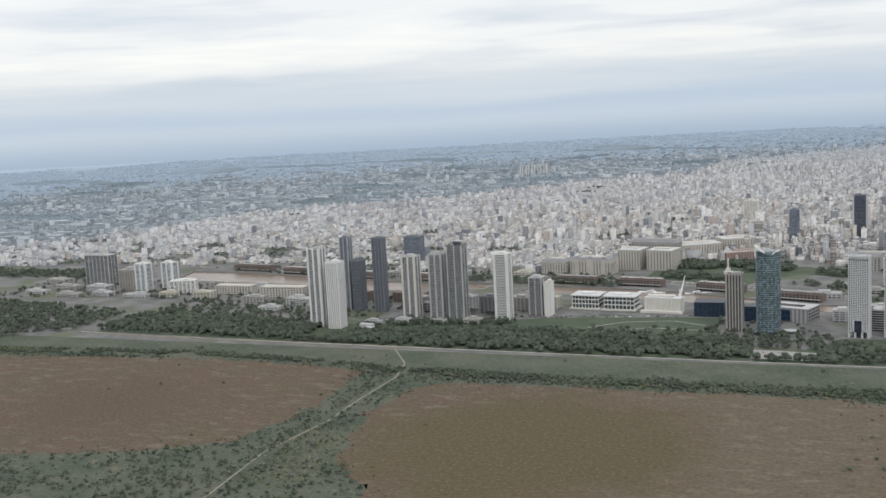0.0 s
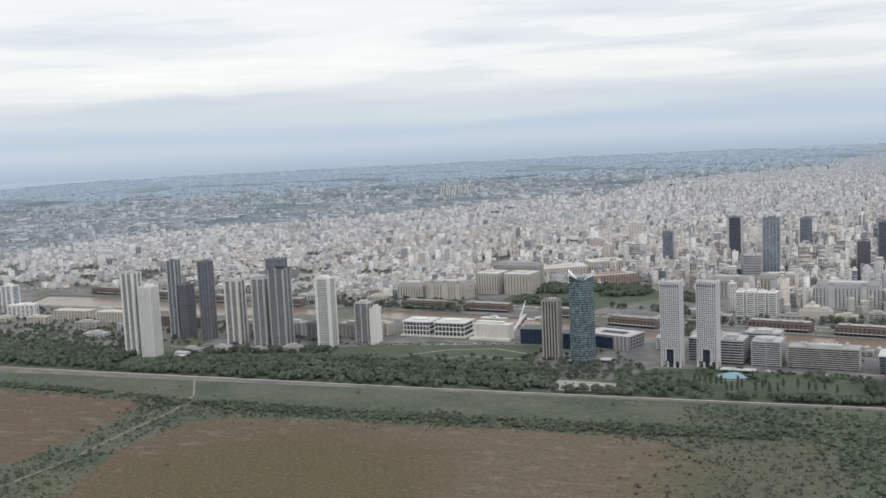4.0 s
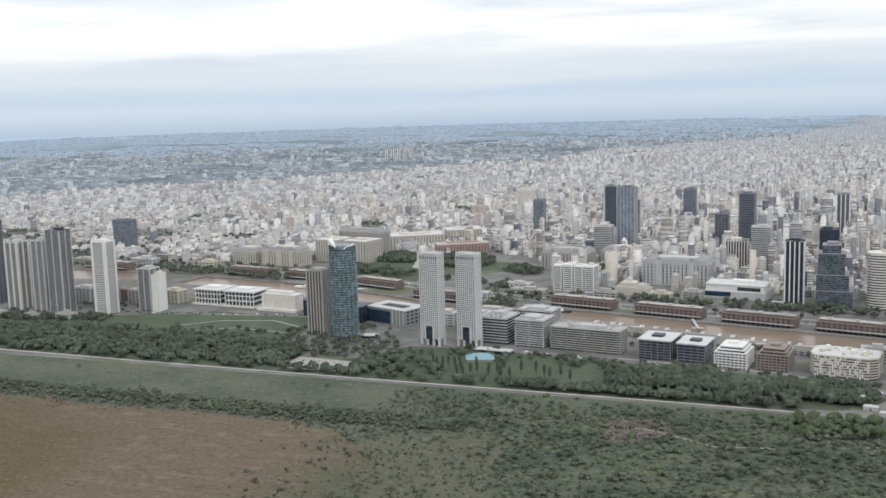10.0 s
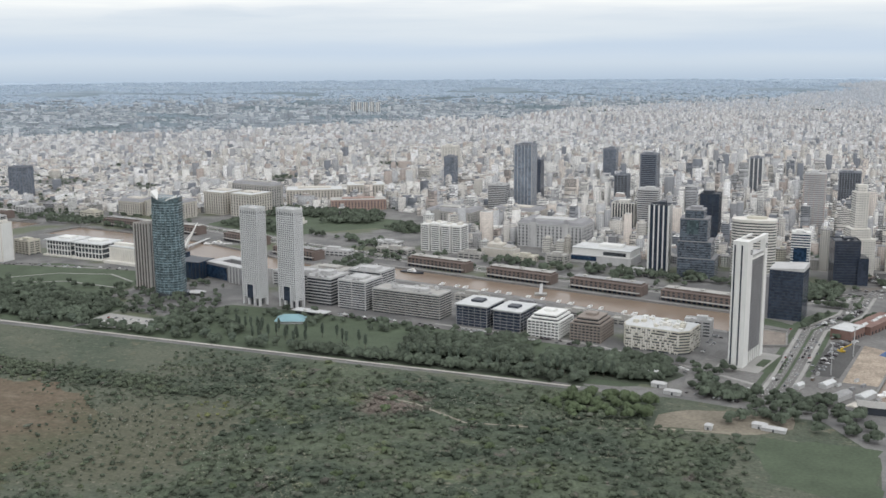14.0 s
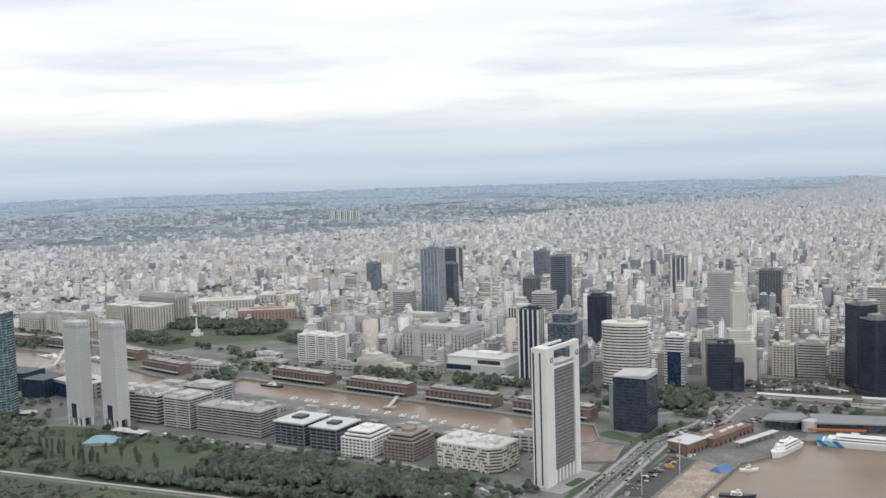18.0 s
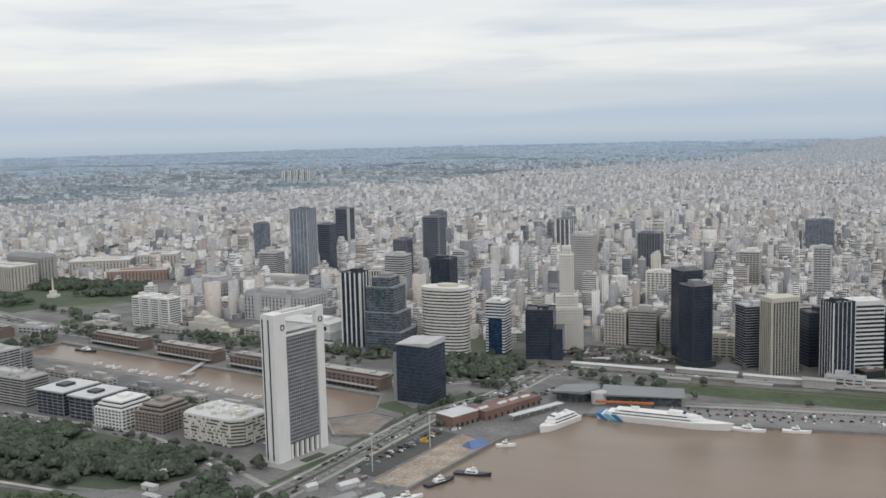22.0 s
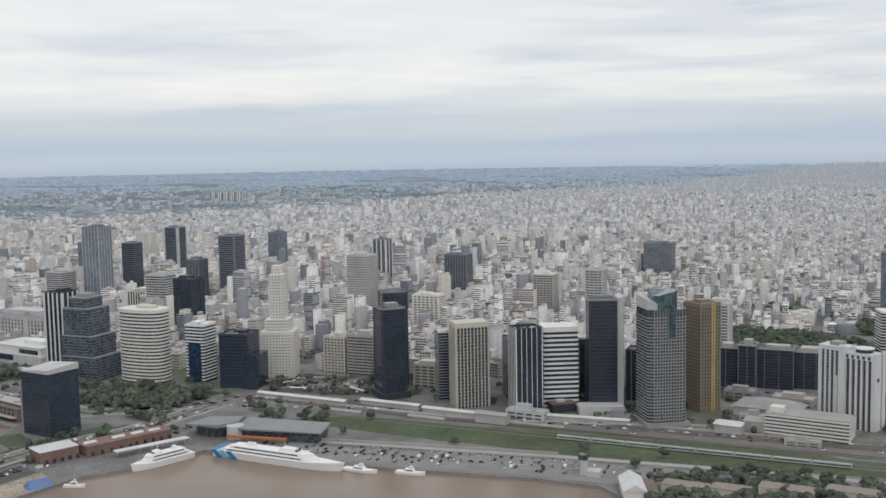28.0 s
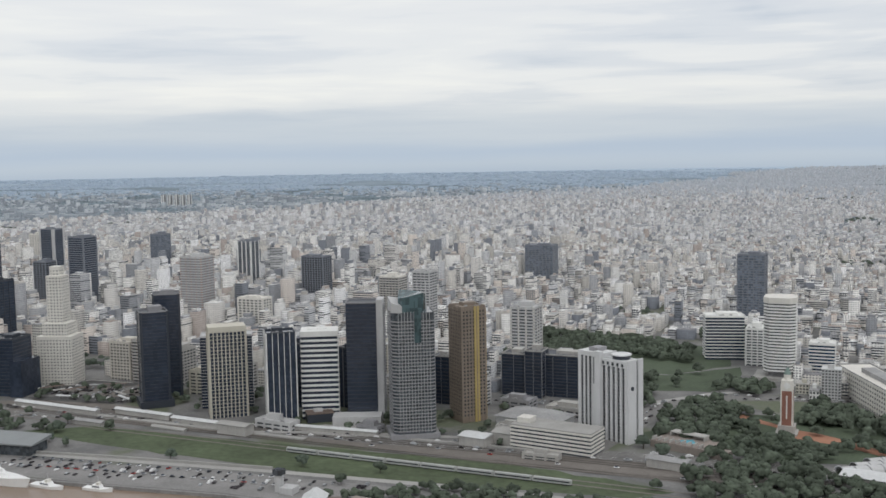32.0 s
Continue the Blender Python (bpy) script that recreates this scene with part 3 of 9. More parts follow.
def solid(name, geo, material, label, category, kind="", group="", x=0, y=0, z=0, rot=0):
    me = geo.mesh(name)
    me.materials.append(material)
    ob = new(name, me)
    ob.matrix_basis = pose(x, y, z, 0, 0, rot)
    return tagged(ob, label, category, group, kind)


def np_mesh(name, verts, quads, mats, smooth=False):
    me = bpy.data.meshes.new(name)
    me.vertices.add(len(verts))
    me.vertices.foreach_set("co", np.ascontiguousarray(verts, dtype=np.float32).ravel())
    me.loops.add(quads.size)
    me.loops.foreach_set("vertex_index", np.ascontiguousarray(quads, dtype=np.int32).ravel())
    me.polygons.add(len(quads))
    me.polygons.foreach_set("loop_start", np.arange(0, quads.size, quads.shape[1], dtype=np.int32))
    for m in mats:
        me.materials.append(m)
    if smooth:
        me.polygons.foreach_set("use_smooth", np.ones(len(quads), dtype=bool))
    me.update(calc_edges=True)
    return me


def view_rise(x, y):
    """Lifts the plain far inland to fit the horizon in the camera's view."""
    r = math.hypot(x - 700, y - 600)
    u = min(1.0, max(0.0, (r - 3000) / 5200))
    side = (y - 600) / max(r, 1)
    k = min(1.0, max(0.0, (side + 0.1) / 0.45))
    return 92 * u * u * k * k * (3 - 2 * k)


# ---- ground, docks and water ----
from mathutils.geometry import delaunay_2d_cdt, tessellate_polygon

DOCKS = [
    [(30, 1890), (300, 1832), (596, 1742), (606, 1790), (588, 1838), (300, 1900), (36, 1958)],
    [(-655, 2010), (-592, 2000), (-284, 1925), (-95, 1872), (-35, 1862), (-30, 1925), (-104, 1938), (-202, 1983), (-337, 2036), (-450, 2063), (-640, 2090)],
    [(-1560, 2088), (-1208, 2060), (-1000, 1995), (-740, 2030), (-735, 2100), (-1000, 2118), (-1440, 2215), (-1600, 2225)],
    [(738, 1592), (733, 1560), (738, 1530), (800, 1528), (806, 1506), (866, 1510), (870, 1538), (915, 1545), (925, 1420), (745, 1270), (745, -1400), (2600, -1400), (2700, 1650), (1340, 1700), (1240, 1790), (1185, 1845), (1164, 1862), (1110, 1863), (960, 1843), (812, 1838), (795, 1782), (762, 1738), (758, 1716)],
]
SEGS = 160
R0 = 2900.0


def in_ring(poly, x, y):
    c = False
    for (ax, ay), (bx, by) in zip(poly, poly[1:] + poly[:1]):
        if (ay > y) != (by > y) and x < (bx - ax) * (y - ay) / (by - ay) + ax:
            c = not c
    return c


disc = [(700 + R0 * math.cos(2 * math.pi * i / SEGS), 600 + R0 * math.sin(2 * math.pi * i / SEGS)) for i in range(SEGS)]
pts, edges = [], []
for ring in [disc] + DOCKS:
    n0 = len(pts)
    pts += [Vector(p) for p in ring]
    edges += [(n0 + i, n0 + (i + 1) % len(ring)) for i in range(len(ring))]
cdt = delaunay_2d_cdt(pts, edges, [], 0, 1e-4)
gv = [(p.x, p.y, 0.0) for p in cdt[0]]
gf = [tuple(f) for f in cdt[2] if not any(in_ring(d, sum(cdt[0][i].x for i in f) / 3, sum(cdt[0][i].y for i in f) / 3) for d in DOCKS)]
prev = list(range(SEGS))
for k in range(1, 41):
    r = R0 + k * 160.0
    cur = []
    for i in range(SEGS):
        a = 2 * math.pi * i / SEGS
        x, y = 700 + r * math.cos(a), 600 + r * math.sin(a)
        cur.append(len(gv))
        gv.append((x, y, view_rise(x, y)))
    gf += [(prev[i], cur[i], cur[(i + 1) % SEGS], prev[(i + 1) % SEGS]) for i in range(SEGS)]
    prev = cur
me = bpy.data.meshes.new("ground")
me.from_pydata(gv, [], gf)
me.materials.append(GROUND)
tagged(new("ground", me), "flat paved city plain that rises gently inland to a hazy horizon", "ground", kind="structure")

water = Geo()
water.v = [(-2400, -1500, -2.2), (2800, -1500, -2.2), (2800, 2400, -2.2), (-2400, 2400, -2.2)]
water.f = [(0, 1, 2, 3)]
solid("water", water, WATER, "muddy brown river water in docks and basin", "water", "structure")
for k, ring in enumerate(DOCKS):
    g = Geo()
    n = len(ring)
    area = sum(ring[i][0] * ring[(i + 1) % n][1] - ring[(i + 1) % n][0] * ring[i][1] for i in range(n))
    ring = ring if area > 0 else ring[::-1]
    for i in range(n):
        (ax, ay), (bx, by) = ring[i], ring[(i + 1) % n]
        dx, dy = bx - ax, by - ay
        L = math.hypot(dx, dy)
        ox, oy = dy / L * 2.2, -dx / L * 2.2
        g.prism([(ax, ay), (ax + ox, ay + oy), (bx + ox, by + oy), (bx, by)], -3.0, 0.35)
    solid("quay_wall", g, QUAY, "grey concrete quay wall with a coping round the dock", "quay", "structure")


def sheet(name, points, material, label, category, z=0.06, wobble=0.0, step=25.0, seed=0, ragged=0.0):
    """A flat patch of ground; its outline wanders by wobble metres, and more slowly by ragged metres."""
    rnd = random.Random(seed + len(points))
    pts = []
    for (ax, ay), (bx, by) in zip(points, points[1:] + points[:1]):
        k = max(1, int(math.hypot(bx - ax, by - ay) / step)) if wobble else 1
        for i in range(k):
            f = i / k
            pts.append((ax + (bx - ax) * f + rnd.uniform(-wobble, wobble), ay + (by - ay) * f + rnd.uniform(-wobble, wobble)))
    if ragged:
        pts = [(x + ragged * noise.noise(Vector((x * 0.022, y * 0.022, seed))) + 0.45 * ragged * noise.noise(Vector((x * 0.09, y * 0.09, seed + 5))), y + ragged * noise.noise(Vector((x * 0.022, y * 0.022, seed + 9))) + 0.45 * ragged * noise.noise(Vector((x * 0.09, y * 0.09, seed + 14)))) for x, y in pts]
    g = Geo()
    g.v = [(x, y, z) for x, y in pts]
    tr = tessellate_polygon([[Vector((x, y, 0)) for x, y in pts]])
    g.f = [t if (Vector(g.v[t[1]]) - Vector(g.v[t[0]])).cross(Vector(g.v[t[2]]) - Vector(g.v[t[0]])).z > 0 else (t[0], t[2], t[1]) for t in tr]
    return solid(name, g, material, label, category, "structure")


def ribbon(name, line, width, material, label, category="road", z=0.12, thick=0.0):
    """A road or path along a line."""
    g = Geo()
    n = len(line)
    left, right = [], []
    for i, (x, y) in enumerate(line):
        ax, ay = line[max(0, i - 1)]
        bx, by = line[min(n - 1, i + 1)]
        L = math.hypot(bx - ax, by - ay)
        nx, ny = -(by - ay) / L * width / 2, (bx - ax) / L * width / 2
        left.append((x + nx, y + ny, z))
        right.append((x - nx, y - ny, z))
    g.v = left + right
    g.f = [(n + i, n + i + 1, i + 1, i) for i in range(n - 1)]
    if thick:
        g.v += [(x, y, z - thick) for x, y, z in left + right]
        g.f += [(2 * n + i, i, i + 1, 2 * n + i + 1) for i in range(n - 1)] + [(3 * n + i + 1, n + i + 1, n + i, 3 * n + i) for i in range(n - 1)]
    return solid(name, g, material, label, category, "structure")


sheet("marsh", [(-1890, 700), (-1890, 1480), (470, 1482), (560, 1490), (690, 1470), (735, 1400), (735, -1400), (-1200, -1400), (-1890, -300)], RESERVE, "green and olive marsh grass of the riverside reserve", "marsh", 0.05)
REED_A = [(-1560, 1325), (-1243, 1345), (-971, 1376), (-800, 1368), (-685, 1345), (-655, 1160), (-695, 1005), (-809, 940), (-960, 900), (-1300, 960), (-1560, 1120)]
REED_B = [(-560, 1290), (-472, 1312), (-286, 1316), (-75, 1324), (40, 1298), (105, 1230), (120, 1150), (130, 1043), (70, 960), (-98, 880), (-300, 850), (-450, 880), (-555, 1010), (-590, 1150)]
sheet("reed_bed", REED_A, REEDS, "brown dry reed bed of a drained lagoon", "reed bed", 0.12, 2.5, 6, 1, 16)
sheet("reed_bed", REED_B, REEDS, "wide brown reed bed fading to pinkish straw", "reed bed", 0.12, 3.5, 6, 2, 22)
ribbon("promenade", [(-1360, 1526), (-1200, 1516), (-915, 1507), (-600, 1501), (-330, 1495), (0, 1492), (346, 1492), (470, 1490)], 4.6, PROMENADE, "pale paved riverside promenade beside the marsh")
ribbon("verge", [(-1340, 1521), (-1200, 1512), (-1000, 1507), (-820, 1504), (-640, 1500)], 15, SOIL, "pale sandy verge beside the promenade", "verge", 0.085)
ribbon("kerb", [(-1360, 1522), (-915, 1503), (-330, 1491), (0, 1488), (346, 1488), (470, 1486)], 0.7, QUAY, "low pale parapet along the promenade", "kerb", 0.9, 0.9)
ribbon("avenue", [(440, 1497), (520, 1503), (600, 1530)], 6, ASPHALT, "dark asphalt avenue behind the promenade trees")
ribbon("footpath", [(-612, 700), (-616, 850), (-632, 984), (-616, 1108), (-621, 1211), (-620, 1321), (-640, 1400), (-700, 1494)], 2.6, TRAIL, "pale earth trail through the marsh", "path", 0.16)
ribbon("footpath", [(300, 1398), (340, 1391), (400, 1360), (470, 1372), (560, 1404), (640, 1420)], 2.6, TRAIL, "pale trail through the scrub", "path", 0.16)
sheet("bare_field", [(556, 1406), (560, 1455), (610, 1470), (665, 1472), (668, 1440), (640, 1418)], SOIL, "dry straw-coloured open field", "field", 0.14, 5, 15, 3)
sheet("lawn", [(640, 1380), (650, 1415), (735, 1420), (735, 1300), (660, 1320)], LAWN, "green lawn beside the field", "lawn", 0.13, 5, 15, 4)

# the strip between promenade and docks
sheet("lawn", [(-1330, 1531), (-900, 1512), (-330, 1499), (-150, 1497), (-150, 1600), (-215, 1640), (-225, 1790), (-430, 1800), (-560, 1740), (-840, 1660), (-1330, 1700)], LAWN, "green park lawn under the trees", "lawn", 0.07)
sheet("lawn", [(-150, 1496), (480, 1494), (520, 1512), (530, 1590), (430, 1625), (120, 1660), (-30, 1660), (-60, 1600)], LAWN, "green park lawn with scattered trees", "lawn", 0.07)
ribbon("footpath", [(-430, 1690), (-380, 1740), (-300, 1760), (-240, 1730)], 3.5, PAVING, "pale curving park path", "path")
ribbon("footpath", [(-420, 1650), (-330, 1700), (-230, 1690)], 3.0, PAVING, "pale curving park path", "path")
sheet("car_park", [(-150, 1514), (-45, 1512), (-40, 1560), (-150, 1570)], PAVING, "pale open car park among the trees", "car park", 0.13)
ribbon("street", [(-1300, 1850), (-840, 1690), (-560, 1760), (-230, 1805), (-60, 1760), (60, 1665), (440, 1632), (590, 1560)], 10, ASPHALT, "asphalt street between towers", "street", 0.14)
ribbon("street", [(-215, 1515), (-205, 1650), (-215, 1900)], 9, ASPHALT, "asphalt side street", "street", 0.15)
ribbon("street", [(-330, 1870), (-1000, 1960), (-1560, 2050)], 12, ASPHALT, "asphalt street along the docks", "street", 0.14)
sheet("plaza", [(560, 1500), (640, 1490), (734, 1530), (730, 1560), (735, 1595), (755, 1716), (758, 1740), (790, 1784), (806, 1838), (760, 1850), (640, 1850), (610, 1790), (598, 1738), (560, 1600)], ASPHALT, "worn dark asphalt round the port road", "paving", 0.10)
ribbon("port_road", [(640, 1500), (652, 1600), (668, 1786), (708, 1875), (722, 1980), (760, 2045)], 22, ASPHALT, "wide asphalt port road", "road", 0.16)
sheet("pier_deck", [(703, 1593), (735, 1590), (756, 1716), (723, 1737)], PIER, "tan earth-topped pier deck", "pier", 0.2)
ribbon("pavement", [(628, 1500), (640, 1600), (655, 1786), (694, 1875), (708, 1980)], 4, PAVING, "pale pavement beside the port road", "pavement", 0.22)
ribbon("pavement", [(653, 1500), (665, 1600), (682, 1786), (722, 1875), (736, 1980)], 4, PAVING, "pale pavement beside the port road", "pavement", 0.22)
sheet("lot", [(560, 1510), (632, 1500), (636, 1560), (575, 1580)], ASPHALT, "dark asphalt lot", "car park", 0.18)
# inland avenue and its verges
ribbon("avenue", [(-1900, 2330), (-1000, 2225), (-450, 2170), (-200, 2080), (0, 2020), (300, 1960), (620, 1905), (720, 1985), (900, 2030), (1150, 2035), (1400, 2062), (1600, 2075), (1900, 2090)], 26, ASPHALT, "broad dark avenue behind the warehouses", "road", 0.10)
sheet("lawn", [(-430, 2190), (-260, 2130), (-215, 2116), (-190, 2180), (-110, 2262), (-30, 2225), (-10, 2260), (-110, 2360), (-300, 2385), (-425, 2330)], LAWN, "park lawn round a white monument", "lawn", 0.08)
sheet("lawn", [(560, 1935), (690, 1935), (700, 2030), (590, 2035)], LAWN, "green verge under trees", "lawn", 0.08)
sheet("rail_field", [(830, 1950), (1000, 1935), (1160, 1930), (1390, 1960), (1420, 1985), (1300, 2005), (1080, 1995), (880, 1985)], RAIL_GREEN, "overgrown green rail yard", "field", 0.09, 3, 20, 5)
sheet("rail_yard", [(700, 2025), (760, 2060), (870, 2062), (930, 2040), (1100, 2035), (1100, 2012), (860, 2000), (750, 1995)], BALLAST, "grey-brown rail yard ballast", "rail yard", 0.08)
for k, yy in enumerate((1980, 1990, 2014, 2020)):
    ribbon("rail_track", [(760, yy + 12), (900, yy), (1150, yy - 2), (1500, yy - 8)], 2.4, BALLAST, "single rail track on ballast", "rail track", 0.17)
ribbon("access_road", [(810, 1885), (960, 1905), (1110, 1925), (1250, 1938), (1420, 1945), (1600, 1960)], 8, PAVING, "pale access road along the rail yard", "road", 0.15)
sheet("car_park", [(815, 1843), (960, 1848), (1110, 1868), (1166, 1868), (1240, 1895), (1240, 1925), (1110, 1915), (960, 1893), (815, 1872)], QUAY, "worn grey quayside car park", "car park", 0.12)
sheet("park_ground", [(1120, 2400), (1240, 2380), (1330, 2375), (1390, 2440), (1380, 2520), (1330, 2560), (1130, 2570)], LAWN, "sloping green park lawn", "lawn", 0.09, 4, 20, 6)
sheet("park_ground", [(1350, 2120), (1420, 2225), (1500, 2240), (1580, 2230), (1600, 2110), (1480, 2085)], LAWN, "green park round the clock tower", "lawn", 0.09, 3, 20, 7)
sheet("park_ground", [(1300, 2290), (1390, 2310), (1412, 2345), (1400, 2440), (1330, 2375), (1290, 2380)], LAWN, "green lawn below the park woods", "lawn", 0.10, 3, 14, 17)
sheet("red_path", [(1462, 2160), (1520, 2148), (1560, 2120), (1568, 2128), (1525, 2165), (1500, 2180), (1470, 2190)], RED_SOIL, "red gravel square at the clock tower", "path", 0.15)
sheet("red_path", [(1425, 2215), (1470, 2185), (1474, 2192), (1432, 2224)], RED_SOIL, "red gravel park path", "path", 0.15)
ribbon("avenue", [(1330, 2060), (1345, 2150), (1355, 2240), (1400, 2290), (1600, 2330)], 22, ASPHALT, "broad avenue round the park", "road", 0.13)
ribbon("pavement", [(1340, 2240), (1390, 2300), (1440, 2330), (1425, 2400)], 8, PAVING, "pale pavement at the park", "pavement", 0.17)


# ---- trees and scrub ----
def crown_data(seed, leaves, lumps, radius, height, leaf, bands=2, segs=6, lump=(0.42, 0.60)):
    """A crown: a heap of uneven leafy domes with loose sprays standing out of them."""
    rnd = np.random.default_rng(seed)
    base = rnd.uniform(-1, 1, size=(lumps, 3)) * np.array([0.55, 0.55, 0.42])
    base[0] = (0, 0, 0.35)
    size = rnd.uniform(lump[0], lump[1], lumps)
    scale, lift = np.array([radius, radius, height / 2]), np.array([0, 0, height / 2])
    vs, qs, off = [], [], 0
    for c, r in zip(base, size):
        ring = []
        for k in range(bands + 1):
            el = radians(-25 + 100 * k / bands)
            for i in range(segs):
                a = 2 * math.pi * (i + 0.5 * (k % 2)) / segs + c[0] * 5
                rr = r * rnd.uniform(0.78, 1.18)
                ring.append((c[0] + rr * math.cos(el) * math.cos(a), c[1] + rr * math.cos(el) * math.sin(a), c[2] + rr * math.sin(el) * 1.1))
        vs.append(np.array(ring) * scale + lift)
        for k in range(bands):
            for i in range(segs):
                j = (i + 1) % segs
                qs.append((off + k * segs + i, off + k * segs + j, off + (k + 1) * segs + j, off + (k + 1) * segs + i))
        off += len(ring)
    pick = np.concatenate([np.arange(lumps), rnd.integers(0, lumps, max(0, leaves - lumps))])[:max(leaves, lumps)]
    n_l = len(pick)
    d = rnd.normal(size=(n_l, 3))
    d /= np.linalg.norm(d, axis=1)[:, None]
    d[:, 2] = np.abs(d[:, 2]) + 0.1
    d[:lumps] = (0, 0, 1)
    c = (base[pick] + d * size[pick][:, None] * rnd.uniform(0.9, 1.12, (n_l, 1))) * scale + lift
    n = d * 0.6 + np.array([0, 0, 0.6]) + rnd.normal(size=(n_l, 3)) * 0.3
    n /= np.linalg.norm(n, axis=1)[:, None]
    a = np.cross(n, rnd.normal(size=(n_l, 3)))
    a /= np.linalg.norm(a, axis=1)[:, None]
    b = np.cross(n, a)
    s = leaf * rnd.uniform(0.6, 1.3, (n_l, 1))
    lv = np.stack([c - a * s - b * s * 0.7, c + a * s - b * s * 0.4, c + a * s * 0.8 + b * s, c - a * s * 0.6 + b * s * 0.8], 1).reshape(-1, 3)
    v = np.concatenate(vs + [lv])
    q = np.concatenate([np.array(qs), np.arange(n_l * 4).reshape(-1, 4) + off])
    return v, q


def scatter(name, places, crowns, material, label, category):
    """Many crowns as one uncountable mass; places: x, y, z, size."""
    rnd = np.random.default_rng(len(places))
    vs, qs, off = [], [], 0
    for x, y, z, s in places:
        v, q = crowns[rnd.integers(len(crowns))]
        a = rnd.uniform(0, 6.283)
        ca, sa = math.cos(a), math.sin(a)
        w = np.empty_like(v)
        w[:, 0], w[:, 1], w[:, 2] = (v[:, 0] * ca - v[:, 1] * sa) * s + x, (v[:, 0] * sa + v[:, 1] * ca) * s + y, v[:, 2] * s * rnd.uniform(0.85, 1.2) + z
        vs.append(w)
        qs.append(q + off)
        off += len(v)
    if vs:
        tagged(new(name, np_mesh(name, np.concatenate(vs), np.concatenate(qs), [material], smooth=True)), label, category, kind="stuff")


TREE_CROWNS = [crown_data(s, 30, 8, 5.9, 8.2, 0.65, 2, 6, (0.38, 0.56)) for s in range(5)]
SHRUBS = [crown_data(20 + s, 7, 2, 4.2, 3.4, 0.65, 2, 4) for s in range(5)]


def inside(poly, x, y):
    c = False
    j = len(poly) - 1
    for i in range(len(poly)):
        (ax, ay), (bx, by) = poly[i], poly[j]
        if (ay > y) != (by > y) and x < (bx - ax) * (y - ay) / (by - ay) + ax:
            c = not c
        j = i
    return c


def fill(poly, spacing, rnd, jitter=0.5, keep=1.0):
    xs, ys = [p[0] for p in poly], [p[1] for p in poly]
    out = []
    x = min(xs)
    while x < max(xs):
        y = min(ys)
        while y < max(ys):
            px, py = x + rnd.uniform(-jitter, jitter) * spacing, y + rnd.uniform(-jitter, jitter) * spacing
            if rnd.random() < keep and inside(poly, px, py):
                out.append((px, py))
            y += spacing
        x += spacing
    return out


rnd = random.Random(5)
green, pale = [], []
TRAIL_LINE = [(300, 1398), (340, 1391), (400, 1360), (450, 1368)]


def off_trail(x, y, d):
    """Whether a spot keeps clear of the trail through the scrub."""
    for (ax, ay), (bx, by) in zip(TRAIL_LINE, TRAIL_LINE[1:]):
        L2 = (bx - ax) ** 2 + (by - ay) ** 2
        u = min(1.0, max(0.0, ((x - ax) * (bx - ax) + (y - ay) * (by - ay)) / L2))
        if math.hypot(x - ax - u * (bx - ax), y - ay - u * (by - ay)) < d:
            return False
    return True


def clearing(x, y):
    """True in the tan, thinly grown ground between the reed bed and the thicket."""
    q = ((x - 155) / 80) ** 2 + ((y - 1225) / 125) ** 2
    return q + 1.1 * noise.noise(Vector((x * 0.02, y * 0.02, 21))) + 0.7 * noise.noise(Vector((x * 0.07, y * 0.07, 22))) < 0.95


for x, y in fill([(-1700, 840), (-1700, 1475), (540, 1475), (735, 1400), (735, 1000), (560, 800), (-700, 780)], 6.5, rnd):
    n1 = noise.noise(Vector((x * 0.012, y * 0.012, 0)))
    n2 = noise.noise(Vector((x * 0.05, y * 0.05, 3)))
    if inside(REED_A, x, y) or inside(REED_B, x, y):
        edge = 0.003 + (0.015 + 0.14 * max(0, n2) if x > -60 else 0.0) + (0.5 * max(0.0, (x + 60) / 150) ** 2 if x > -60 else 0.0)
        if rnd.random() > edge:
            continue
    if abs(x + 622) < 5 or (x > 140 and y > 1310 and not off_trail(x, y, 3.6)):
        continue
    if 545 < x < 672 and 1402 < y < 1475 or (x > 640 and 1290 < y < 1420):
        continue
    if x > 40:
        p = 0.92 + 0.5 * n1 + 0.35 * n2
        if y > 1440:
            p *= 0.45
        elif clearing(x, y):
            p *= 0.62
    elif y > 1375:
        p = 0.2 * max(0, n1 - 0.1)
    elif y > 1318:
        p = 0.95 + 0.3 * n1
    elif abs(x + 622) < 75:
        p = 0.45 + 0.6 * n1 + (0.3 if abs(abs(x + 622) - 14) < 9 else 0)
    else:
        p = 0.45 + 0.5 * n1
    if rnd.random() < p:
        s = rnd.choice((0.45, 0.6, 0.8, 1.0, 1.35)) * rnd.uniform(0.85, 1.15) * (1.1 if x > 150 else 0.9) * (0.72 if x > 40 and clearing(x, y) else 1.0)
        (pale if (n2 > 0.42 and rnd.random() < 0.5) or rnd.random() < 0.015 else green).append((x, y, -0.4, s))
for x, y in fill([(-1560, 1345), (-971, 1392), (-700, 1372), (-640, 1342), (-300, 1334), (40, 1330), (160, 1335), (160, 1366), (40, 1370), (-300, 1362), (-640, 1378), (-971, 1424), (-1560, 1378)], 5.0, rnd, 0.5, 0.95):
    if abs(x + 622) > 6 and noise.noise(Vector((x * 0.014, y * 0.03, 7))) > -0.28:
        green.append((x, y, -0.3, rnd.uniform(0.8, 1.4)))
